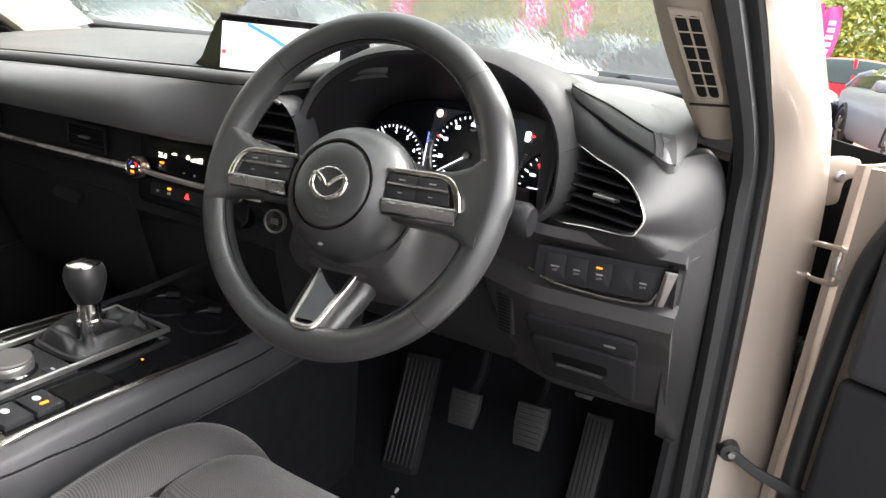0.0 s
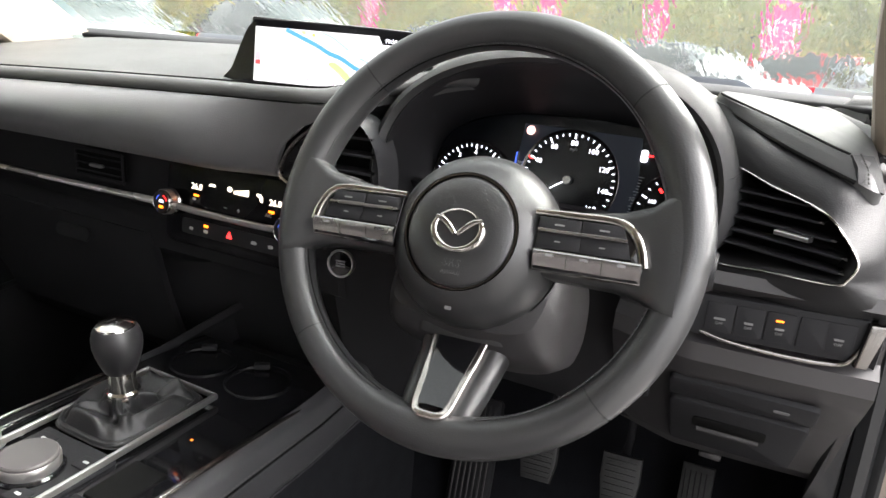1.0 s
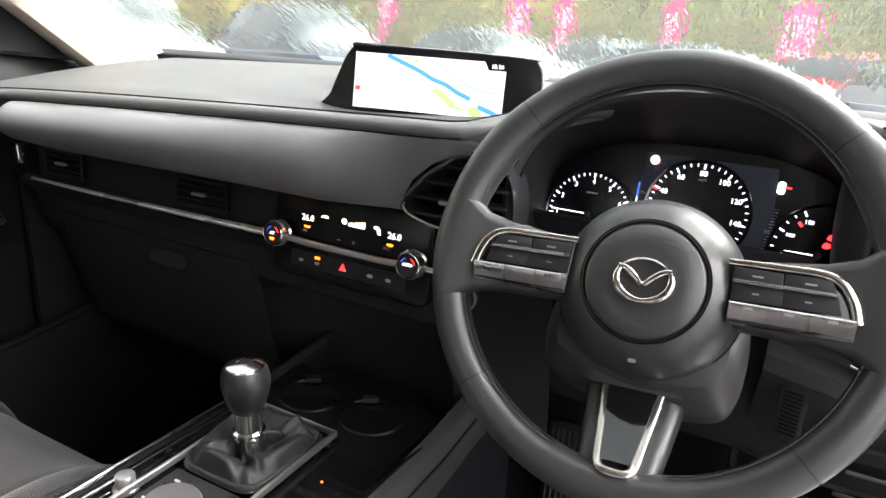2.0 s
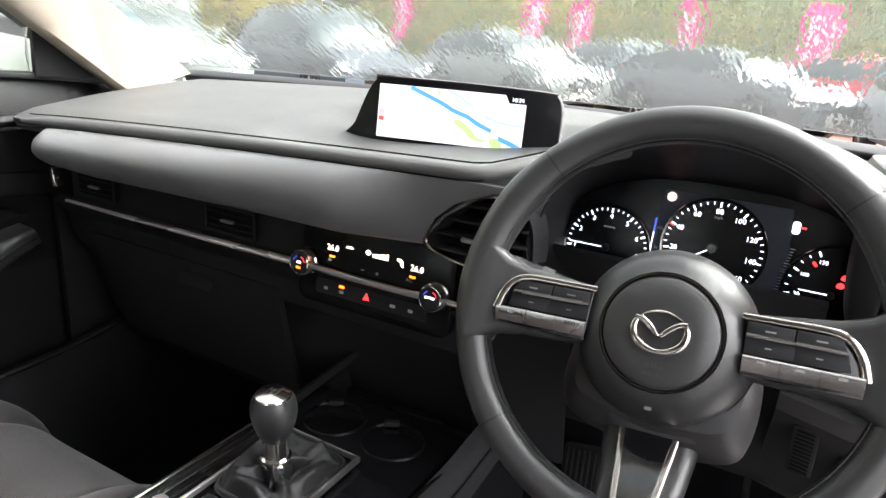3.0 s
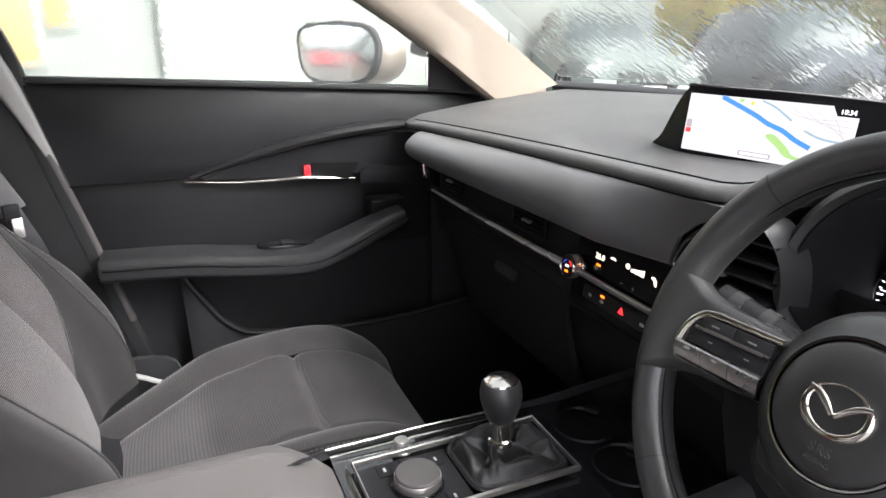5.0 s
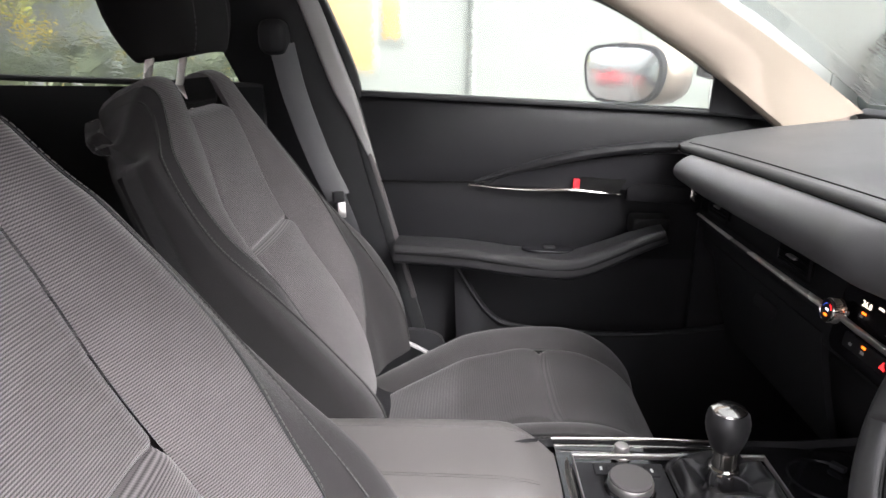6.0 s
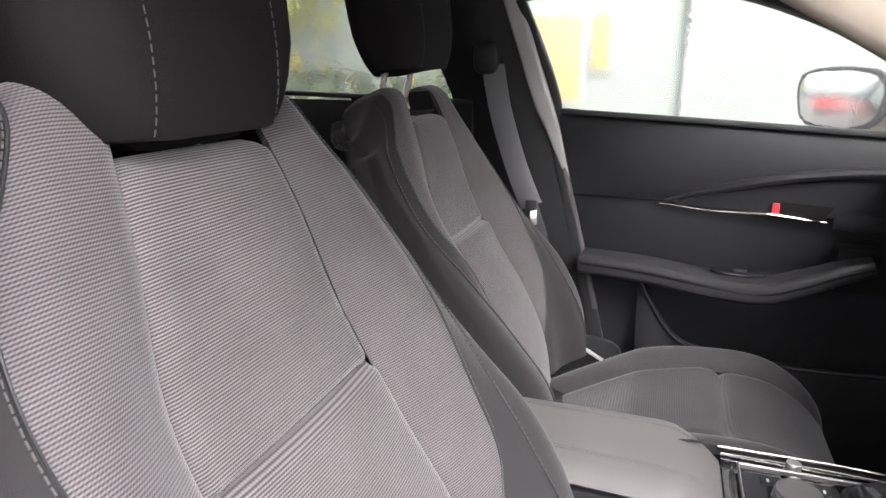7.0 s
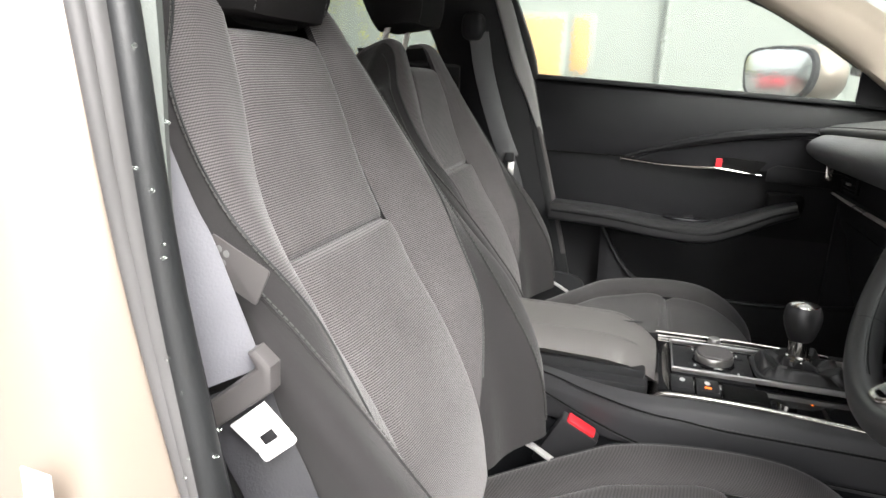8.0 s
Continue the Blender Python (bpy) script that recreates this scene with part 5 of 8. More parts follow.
part("red_mark", prism(roundrect(0.006, 0.002, 0.0005), 0.0004, 0, m @ Matrix.Rotation(radians(158), 4, "Z") @ pose(0.053, 0, 0.0012)), G_RED, d, "red limit mark")
d, m = dial(0.134, -0.016, 0.054, 222, 120, 4, 3, ["", "50", "100", "150"], 0.0062, "temperature and fuel dial", 0.72)
needle(d, m @ pose(-0.006, 0.0, 0), 0.036, 180, 0.0042)
needle(d, m @ pose(0.014, -0.006, 0), 0.032, -28, 0.0042)
part("blue_zone", prism(roundrect(0.006, 0.003, 0.0005), 0.0004, 0, m @ Matrix.Rotation(radians(212), 4, "Z") @ pose(0.041, 0, 0.0012)), G_BLUE, d, "blue cold mark")
part("red_zone", prism(roundrect(0.006, 0.003, 0.0005), 0.0004, 0, m @ Matrix.Rotation(radians(132), 4, "Z") @ pose(0.041, 0, 0.0012)), G_RED, d, "red hot mark")
for k in range(4):
    a = radians(20 - 22 * k)
    part("tick", prism([(-0.003, -0.0007), (0.003, -0.0007), (0.003, 0.0007), (-0.003, 0.0007)], 0.0005, 0, m @ Matrix.Rotation(a, 4, "Z") @ pose(0.041, 0, 0.0009)), G_WHITE, d)
for x, y in ((0.004, 0.021), (0.016, 0.019), (0.001, 0.012)):
    part("warning_lamp", prism([(p.x, p.y) for p in curve([(-0.004, -0.0015, 0), (-0.002, 0.003, 0), (0.0025, 0.0028, 0), (0.004, -0.001, 0), (0.0, -0.003, 0)], 16, True)], 0.0004, 0, m @ pose(x, y, 0.0012)), G_RED, d, "red warning lamp")
part("limit_sign", lathe([(0.0, 0.0006), (0.0052, 0.0006), (0.0056, 0.0)], 24, IF @ pose(-0.056, 0.062, 0.0)), glow("pale_red_sign", (1.0, 0.55, 0.5), 0.35), ic, "round pale red sign")
side = IF @ pose(-0.069, 0.0, -0.002)
part("gauge_line", tube([tuple((side @ Vector((0.004 * math.sin(t * 2.2) * 0, -0.028 + 0.062 * t, 0)))) for t in (0, 0.5, 1)], 0.0007, 5), G_WHITE, ic, "slim bar gauge")
part("gauge_fill", tube([tuple((side @ Vector((0.0, -0.028 + 0.062 * t, 0.0006)))) for t in (0.72, 1)], 0.0009, 5), G_BLUE, ic, "blue bar")
for k, f in enumerate(("0", "50", "100")):
    part("gauge_figure", words(f, 0.0050, side @ pose(0.006, -0.026 + 0.024 * k, 0.0005)), M_INK, ic)
right = IF @ pose(0.078, 0.0, -0.002)
part("car_icon", prism(roundrect(0.008, 0.014, 0.003, 4), 0.0006, 0, right @ pose(0.003, 0.050, 0)), G_WHITE, ic, "white car icon")
part("car_icon_mark", prism(roundrect(0.007, 0.002, 0.0008), 0.0006, 0, right @ pose(0.0095, 0.051, 0.0002)), G_RED, ic, "red door mark")
for k in range(16):
    part("scale_tick", prism(roundrect(0.006 if k % 5 == 0 else 0.0035, 0.0007, 0.0002), 0.0004, 0, right @ pose(0.004 - 0.0005 * k, 0.026 - 0.0034 * k, 0)), M_INK, ic)
part("scale_word", words("70", 0.0058, right @ pose(-0.002, 0.0, 0)), M_INK, ic)
part("outside_temperature", words("11\u00b0C", 0.0062, right @ pose(-0.012, -0.036, 0)), M_INK, ic, "outside temperature")

# ---- driver's end of the dashboard ----
pod = thing("driver_dash_pod", (0.62, 0.15, 0.9), "black dash end with a large slatted vent and padded top", "dashboard end")
rv = [(0.546, 0.190, 1.019), (0.586, 0.167, 1.011), (0.623, 0.145, 1.001), (0.641, 0.131, 0.987), (0.654, 0.119, 0.969), (0.650, 0.117, 0.955), (0.641, 0.119, 0.948), (0.600, 0.139, 0.943), (0.542, 0.168, 0.938), (0.535, 0.182, 0.975)]
po = [(0.512, 0.215, 1.072), (0.580, 0.192, 1.045), (0.650, 0.168, 1.022), (0.690, 0.255, 1.022), (0.708, 0.298, 0.975), (0.709, 0.270, 0.930), (0.690, 0.160, 0.916), (0.600, 0.152, 0.910), (0.530, 0.185, 0.912), (0.508, 0.205, 0.960)]


def shrunk(loop, k, lift):
    c = sum((Vector(p) for p in loop), Vector()) / len(loop)
    return [tuple(c + (Vector(p) - c) * k + Vector((0, 0, lift))) for p in loop]


def between(a, b, n=60):
    return list(zip(curve(a, n, True), curve(b, n, True)))


def swell(f, push):
    """A loop between the vent's rim and the dash end's outline, pushed out along the surface."""
    out = []
    for a, b in between(grown(rv, 1.035, -0.003), po):
        far = max(0.0, min(1.0, ((b - a).length - 0.06) / 0.12))
        out.append(tuple(a.lerp(b, f) + Vector((0.25 + 0.75 * far, -1.0 + 0.55 * far, 0.15)) * push * (1 + 1.1 * far)))
    return out


# darker vinyl here, tones down the sky light on the dash end
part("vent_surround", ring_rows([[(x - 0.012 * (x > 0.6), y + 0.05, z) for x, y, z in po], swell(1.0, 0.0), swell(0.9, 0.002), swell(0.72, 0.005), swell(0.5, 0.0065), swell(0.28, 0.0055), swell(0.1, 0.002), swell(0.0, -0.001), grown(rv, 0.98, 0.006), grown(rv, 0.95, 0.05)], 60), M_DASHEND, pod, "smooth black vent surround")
part("vent_cavity", ring_rows([grown(rv, 0.96, 0.045), grown(rv, 0.4, 0.05), grown(rv, 0.02, 0.05)], 40), M_CAVITY, pod)
rim_path = curve(grown(rv, 1.0, -0.004), 100, True)
part("chrome_rim", sweep(rim_path[:88], circle(0.0012, 0.0022, 8), up=(0, -1, 0), scale=lambda q: min(1.0, 0.55 + 3.0 * q, 0.55 + 2.0 * (1 - q))), M_CHROME, pod, "slim chrome vent rim")
for k in range(5):
    z = 0.955 + 0.0115 * k
    x1 = 0.648 - max(0, (z - 0.968)) * 0.95
    run = [(x, 0.196 - 0.47 * (x - 0.545) + 0.30 * (z - 1.0), z) for x in (0.536, 0.57, 0.61, x1)]
    part("slat", sweep(run, roundrect(0.020, 0.0022, 0.0009, 2)), M_HARD, pod)
    part("slat_edge", tube([(x, y - 0.0092, z + 0.0003) for x, y, z in run], 0.0009, 6), M_HOUSING, pod, "paler slat edge")
part("vent_tab", sweep([(0.594, 0.148, 0.976), (0.607, 0.142, 0.976), (0.620, 0.135, 0.976)], roundrect(0.009, 0.0042, 0.0014, 3)), M_SILVER, pod, "satin tab")
cg = [(0.520, 0.240, 1.073), (0.580, 0.192, 1.047), (0.643, 0.160, 1.025), (0.664, 0.166, 1.018), (0.667, 0.205, 1.026), (0.664, 0.290, 1.045), (0.640, 0.400, 1.056), (0.580, 0.500, 1.060), (0.520, 0.500, 1.064)]
cs = [(0.524, 0.232, 1.081), (0.580, 0.204, 1.063), (0.636, 0.174, 1.0445), (0.654, 0.192, 1.0435), (0.658, 0.225, 1.046), (0.655, 0.300, 1.056), (0.632, 0.400, 1.066), (0.577, 0.492, 1.070), (0.524, 0.492, 1.074)]
rolled = [tuple(a.lerp(b, 0.5) + Vector((0.001, -0.0022, 0.0012))) for a, b in between(cg, cs, 72)]
rolled_high = [tuple(a.lerp(b, 0.85) + Vector((0.0005, -0.0016, 0.0010))) for a, b in between(cg, cs, 72)]
part("top_cushion", ring_rows([[(x, y + 0.012, z - 0.03) for x, y, z in cg], cg, rolled, rolled_high, cs, shrunk(cs, 0.95, 0.0022), shrunk(cs, 0.8, 0.0032), shrunk(cs, 0.4, 0.004), shrunk(cs, 0.02, 0.004)], 72), M_PAD, pod, "padded cushion on the dash end")
part("cushion_seam", tube([p + Vector((0, -0.0008, 0.0012)) for p in curve(cs, 72, True)[:17]], 0.0011, 6), M_CAVITY, pod, "dark seam")
part("cushion_gap", tube([p + Vector((0, -0.001, -0.0004)) for p in curve(cg, 72, True)[:17]], 0.0018, 6), M_CAVITY, pod, "dark gap under the cushion")
tag_pts = [[Vector(cs[2]).lerp(Vector(cs[3]), u / 6) + Vector((0.001, -0.0020, 0.0012)) for u in range(7)], [(Vector(cs[2]).lerp(Vector(cs[3]), u / 6) + Vector(cg[2]).lerp(Vector(cg[3]), u / 6)) * 0.5 + Vector((0.003, -0.0058, 0.002)) for u in range(7)], [Vector(cg[2]).lerp(Vector(cg[3]), u / 6) + Vector((0.002, -0.0016, 0.0)) for u in range(7)]]
part("cushion_tab", shell(tag_pts, -0.003), M_HOODTOP, pod, "grey end tab")
part("cushion_stitches", dashes([tag_pts[k][2] + Vector((0.001, -0.0018, 0.0008)) for k in range(3)], 0.0036, 0.0018, 0.0008), M_THREAD, pod, "stitch dots")
part("corner_cover", sheet(lambda u, v: Vector((0.662 - 0.05 * v + 0.03 * u, 0.285 + 0.17 * v + 0.02 * u, 1.050 + 0.014 * v + 0.006 * math.sin(math.pi * u))), 8, 8, 0.02), M_DASHEND, pod, "small padded cover beside the pillar")

end_in = curve([(0.690, 0.158, 0.932), (0.692, 0.150, 0.905), (0.693, 0.158, 0.870), (0.692, 0.165, 0.835), (0.691, 0.205, 0.775), (0.690, 0.258, 0.690), (0.690, 0.292, 0.640)], 30)
end_out = curve([(0.709, 0.302, 0.945), (0.712, 0.302, 0.91), (0.714, 0.302, 0.87), (0.716, 0.302, 0.83), (0.718, 0.302, 0.77), (0.720, 0.302, 0.69), (0.721, 0.302, 0.63)], 30)
part("end_panel", shell([[a.lerp(b, k / 8) + Vector((0.006, -0.003, 0.001)) * math.sin(math.pi * k / 8) for a, b in zip(end_in, end_out)] for k in range(9)], 0.006), M_DASHEND, pod, "smooth curved end panel")
part("kick_panel", sheet(lambda u, v: Vector((0.712 + 0.010 * u, 0.282 + 0.022 * u, 0.642 - 0.31 * v)), 6, 8, -0.01), M_HARD, pod, "kick panel")


def knee_pt(u, v):
    x = 0.470 + 0.228 * u
    prof = [(0.128, 0.925), (0.150, 0.912), (0.152, 0.872), (0.138, 0.862), (0.136, 0.845), (0.150, 0.825), (0.190, 0.780), (0.252, 0.694), (0.285, 0.668), (0.34, 0.672)]
    t = v * (len(prof) - 1)
    i = min(int(t), len(prof) - 2)
    f = t - i
    f = f * f * (3 - 2 * f)
    y, z = (prof[i][k] + (prof[i + 1][k] - prof[i][k]) * f for k in (0, 1))
    fade = max(0, 1 - u / 0.32)
    return Vector((x, y + 0.03 * fade + 0.012 * u * u, z))


part("knee_panel", sheet(knee_pt, 22, 46, -0.012), M_BROWN, pod, "grey brown knee panel")
SWF = axes((0.612, 0.1475, 0.893), (1, 0.09, 0.02), (0.0, 0.0, 1.0))
sw = part("switch_panel", prism(roundrect(0.142, 0.040, 0.005), 0.010, 0.002, SWF @ pose(0, 0, -0.004)), M_HARD, pod, "gloss black switch panel")
for x in (-0.047, -0.023, 0.002, 0.028, 0.048):
    part("switch", prism(roundrect(0.0232, 0.028, 0.002), 0.0012, 0.0005, SWF @ pose(x, 0.0, 0.006)), M_HARD, sw, "black push switch")
for x, w in ((-0.047, 0.013), (-0.023, 0.010), (0.002, 0.010), (0.048, 0.010)):
    part("switch_mark", prism(roundrect(w * 0.75, 0.002, 0.0006), 0.0004, 0, SWF @ pose(x, -0.001, 0.0073)), M_DIMINK, sw, "pale icon")
    part("switch_word", words("OFF", 0.0038, SWF @ pose(x, -0.0055, 0.0074)), M_DIMINK, sw)
part("switch_lamp", prism(roundrect(0.0065, 0.0018, 0.0006), 0.0004, 0, SWF @ pose(0.001, 0.0065, 0.0073)), G_AMBER, sw, "amber lamp")
part("switch_trim", sweep(curve([(0.535, 0.139, 0.880), (0.570, 0.138, 0.871), (0.62, 0.142, 0.868), (0.662, 0.146, 0.870), (0.674, 0.146, 0.880), (0.683, 0.147, 0.903), (0.687, 0.15, 0.912)], 40), roundrect(0.0045, 0.0045, 0.0018, 3), up=(0, -1, 0)), M_DARKCHROME, pod, "dark chrome trim")
part("trim_tip", prism([(-0.006, -0.02), (0.004, -0.02), (0.012, 0.02), (-0.002, 0.02)], 0.008, 0.002, axes((0.680, 0.149, 0.893), (1, 0.2, 0), (0, 0, 1))), M_DARKCHROME, pod, "bright trim tip")
# card drawer
DX = Vector((1, 0.0, 0.02)).normalized()
DU = Vector((0.0, -0.615, 0.79)).normalized()
DF = axes((0.600, 0.205, 0.757), DX, DU)
dr = thing("coin_drawer", (0.6, 0.2, 0.72), "black pull-out coin drawer in the knee panel", "drawer")
part("upper_strip", prism(roundrect(0.132, 0.036, 0.006), 0.006, 0.003, DF @ pose(0.0, 0.060, -0.002)), M_HARD, dr, "switch-less strip")
front = part("drawer_front", prism([(p[0] * (1 - 0.05 * (p[1] < 0)), p[1]) for p in roundrect(0.128, 0.104, 0.008)], 0.009, 0.003, DF @ pose(0.0, -0.012, -0.002)), M_HARD, dr, "drawer front")
part("finger_pull", prism(roundrect(0.070, 0.024, 0.006), 0.0085, 0.001, DF @ pose(-0.004, 0.000, 0.0)), M_CAVITY, front, "recessed finger pull")
part("pull_lip", sweep([tuple(DF @ Vector((x, -0.012, 0.009))) for x in (-0.034, -0.004, 0.026)], circle(0.0035, n=8)), M_BROWN, front)
part("boot_symbol", prism(roundrect(0.014, 0.005, 0.002), 0.0006, 0, DF @ pose(0.036, 0.062, 0.0045)), M_DIMINK, dr, "pale boot release symbol")
# slotted grille beside the column
gr = thing("knee_grille", (0.495, 0.16, 0.80), "small black slotted grille in the knee panel", "grille")
GF = axes((0.503, 0.171, 0.806), (1, -0.2, 0), (0.0, -0.25, 0.97))
part("plate", prism(roundrect(0.024, 0.062, 0.003), 0.004, 0.001, GF), M_HARD, gr)
for k in range(11):
    part("slot", prism(roundrect(0.017, 0.0026, 0.0006), 0.0046, 0, GF @ pose(0, -0.026 + 0.0052 * k, 0)), M_CAVITY, gr)
# lower edge of the dashboard above the pedals
part("under_panel", sheet(lambda u, v: Vector((0.16 + 0.54 * u, 0.30 + 0.24 * v, 0.680 + 0.03 * v + 0.006 * math.sin(5 * u))), 16, 6, -0.012), M_HARD, pod, "lower closing panel")
part("under_clip", block(0.575, 0.60, 0.292, 0.307, 0.656, 0.664, 0.003), M_BROWN, pod, "small pale clip")
part("column_surround", sheet(lambda u, v: Vector((0.135 + 0.36 * u, (0.205, 0.215, 0.225, 0.25, 0.285, 0.33, 0.50)[int(round(v * 6))], (0.95, 0.87, 0.79, 0.725, 0.685, 0.668, 0.70)[int(round(v * 6))])), 8, 7, -0.012), M_HARD, pod, "dark panel round the column")
part("column_side_panel", sheet(lambda u, v: Vector((0.125 + 0.12 * u, 0.142 + 0.03 * u + 0.07 * v, 0.90 - 0.26 * v)), 10, 10, -0.012), M_HARD, pod, "panel beside the column")

# ---- start button ----
sb = thing("start_button", (0.152, 0.142, 0.85), "round black start button with a bright ring", "button")
BM = axes((0.152, 0.146, 0.850), (1, 0.15, 0), (0, 0.12, 1))
part("ring", lathe([(0.0165, 0.0), (0.0172, 0.006), (0.0165, 0.008), (0.0148, 0.0075), (0.0145, 0.003)], 40, BM), M_SILVER, sb, "bright ring")
part("cap", lathe([(0.0145, 0.0), (0.0143, 0.0055), (0.0, 0.0062)], 36, BM), M_GLOSS, sb, "black cap")
part("cap_mark", cat(*[prism(roundrect(0.012, 0.0018, 0.0004), 0.0003, 0, BM @ pose(0, 0.003 - 0.003 * k, 0.0062)) for k in range(3)]), M_DIMINK, sb, "dim unreadable lettering")

# ---- steering column, stalks and wheel ----
WN = Vector((0, -0.903, 0.4297)).normalized()
WU = Vector((0, 0.4297, 0.903)).normalized()
WB = axes((0.37, 0.0, 0.972), (1, 0, 0), WU)
WM = WB @ Matrix.Rotation(radians(3.2), 4, "Z")

col = thing("steering_column", (0.37, 0.12, 0.9), "grey plastic steering column shroud with two stalks", "steering column")
part("upper_shroud", moved(sweep([(0, 0, -0.055), (0, 0.006, -0.14), (0, 0.012, -0.26)], [(-0.062, -0.005), (0.062, -0.005), (0.060, 0.028), (0.035, 0.048), (-0.035, 0.048), (-0.060, 0.028)], up=(0, 1, 0)), WB), M_HARD, col, "upper shroud")
part("lower_shroud", moved(sweep([(0, 0.0, -0.046), (0, -0.001, -0.050), (0, -0.003, -0.058), (0, -0.005, -0.075), (0, -0.010, -0.11), (0, -0.010, -0.17), (0, 0.0, -0.20)], [(p.x, p.y) for p in curve([(0.076, 0.0, 0), (0.083, -0.03, 0), (0.082, -0.070, 0), (0.066, -0.094, 0), (0.0, -0.102, 0), (-0.066, -0.094, 0), (-0.082, -0.070, 0), (-0.083, -0.03, 0), (-0.076, 0.0, 0)], 34)], up=(0, 1, 0), scale=lambda t: (0.66, 0.82, 0.92, 0.99, 1.0, 0.95, 0.85)[int(round(t * 6))]), WB), M_BROWN, col, "lower shroud")
lst = part("left_stalk", moved(sweep(curve([(-0.055, 0.008, -0.075), (-0.10, 0.012, -0.072), (-0.135, 0.016, -0.066), (-0.172, 0.020, -0.060)], 16), circle(0.0135, 0.010, 14), up=(0, 0, 1), scale=lambda t: 0.8 + 0.25 * t), WB), M_HARD, col, "indicator stalk")
for k in range(2):
    part("collar", moved(sweep([(-0.118 - 0.03 * k, 0.014 + 0.003 * k, -0.069 + 0.005 * k), (-0.130 - 0.03 * k, 0.0155 + 0.003 * k, -0.067 + 0.005 * k)], circle(0.0145, 0.0112, 16), up=(0, 0, 1)), WB), M_BROWN, lst, "ribbed collar")
part("lettering", words("AUTO", 0.006, WB @ pose(-0.112, 0.016, -0.057)), M_INK, lst)
for k in range(3):
    part("icon", prism(roundrect(0.006, 0.003, 0.0008), 0.0004, 0, WB @ pose(-0.09 + 0.012 * k - 0.06 * (k == 2), 0.015, -0.059)), M_INK, lst)
rst = part("right_stalk", moved(sweep(curve([(0.055, 0.008, -0.075), (0.10, 0.010, -0.074), (0.14, 0.012, -0.073), (0.178, 0.012, -0.072)], 16), circle(0.014, 0.0105, 14), up=(0, 0, 1), scale=lambda t: 0.75 + 0.2 * t), WB), M_HARD, col, "wiper stalk")
part("end_cap", moved(sweep([(0.152, 0.012, -0.072), (0.158, 0.012, -0.072), (0.180, 0.012, -0.071), (0.186, 0.012, -0.071)], circle(0.0185, n=24), up=(0, 0, 1), scale=lambda t: (0.85, 1.0, 1.0, 0.80)[int(round(t * 3))]), WB), M_DOORVINYL, rst, "round end cap")
part("lettering", words("OFF", 0.0055, WB @ pose(0.105, 0.014, -0.058)), M_INK, rst)

wheel = thing("steering_wheel", (0.37, 0.0, 0.78), "black leather three-spoke steering wheel with satin trim", "steering wheel")
RM = axes((0.37, 0.0085, 0.968), (1, 0, 0), (0, 0.402, 0.9156)) @ Matrix.Rotation(radians(1.5), 4, "Z")
R0, RA, RB = 0.1683, 0.0157, 0.0176


def rim_geo(a0, a1, n, ra=RA, rb=RB):
    rows = []
    for i in range(n):
        a = a0 + (a1 - a0) * i / (n - 1)
        c, s = math.cos(a), math.sin(a)
        deg = math.degrees(a) % 360
        th = 1.0 + sum(k * math.exp(-((deg - m_) / wd) ** 2) for m_, wd, k in ((30, 14, 0.14), (150, 14, 0.14), (2, 16, 0.10), (178, 16, 0.10), (270, 20, 0.10)))
        row = []
        for k in range(18):
            b = 2 * math.pi * k / 18
            row.append(((R0 + ra * th * math.cos(b)) * c, (R0 + ra * th * math.cos(b)) * s, rb * math.sin(b)))
        rows.append(row)
    return rows


segs = [(44.5, 135.5), (135.5, 223.5), (223.5, 318.5), (318.5, 404.5)]
for a0, a1 in segs:
    part("rim_section", moved(stitch_rows(rim_geo(radians(a0 + 0.22), radians(a1 - 0.22), 40), True), RM), M_LEATHER, wheel, "stitched black leather")
part("rim_core", moved(stitch_rows(rim_geo(0, 2 * math.pi, 100, RA * 0.955, RB * 0.955), True), RM), M_RUBBER, wheel, "dark core in the seams")
M_DARKTHREAD = material("black_thread", (0.055, 0.055, 0.057), 0.6, vary=0.1)
inner_edge = lambda a0, a1, r, z: [RM @ Vector(((R0 - RA * r) * math.cos(radians(a)), (R0 - RA * r) * math.sin(radians(a)), z)) for a in np.linspace(a0, a1, 160)]
for a0, a1 in ((14, 166), (190, 254), (286, 350)):
    part("rim_seam", tube(inner_edge(a0, a1, 0.985, 0.006), 0.0007, 5), M_CAVITY, wheel, "dark seam of the leather")
    part("rim_stitching", dashes(inner_edge(a0, a1, 0.965, 0.0085), 0.0042, 0.0030, 0.0007), M_DARKTHREAD, wheel, "dark cross stitching")
# hub
HU = WM @ pose(0, -0.0095, 0)
part("hub", moved(lathe([(0.058, -0.064), (0.069, -0.054), (0.0735, -0.040), (0.0735, -0.026), (0.0705, -0.015), (0.0655, -0.005), (0.0585, 0.004), (0.0515, 0.0105), (0.0480, 0.0128), (0.0470, 0.0105)], 72), HU), M_LEATHER, wheel, "black hub cover")
part("hub_joint", moved(lathe([(0.0742, -0.0350), (0.0746, -0.0343), (0.0742, -0.0336)], 72), HU), M_CAVITY, wheel, "thin joint round the hub")
part("hub_chin", moved(sweep([(0, -0.03, -0.042), (0, -0.062, -0.046), (0, -0.085, -0.055)], roundrect(0.112, 0.045, 0.020, 5), up=(0, 0, 1), scale=lambda t: 1.0 - 0.18 * t), WM), M_LEATHER, wheel, "hub base")
pad = part("airbag_pad", moved(lathe([(0.0450, 0.004), (0.0442, 0.0120), (0.0415, 0.0145), (0.026, 0.0160), (0.0, 0.0165)], 64), HU), M_LEATHER, wheel, "round airbag pad")
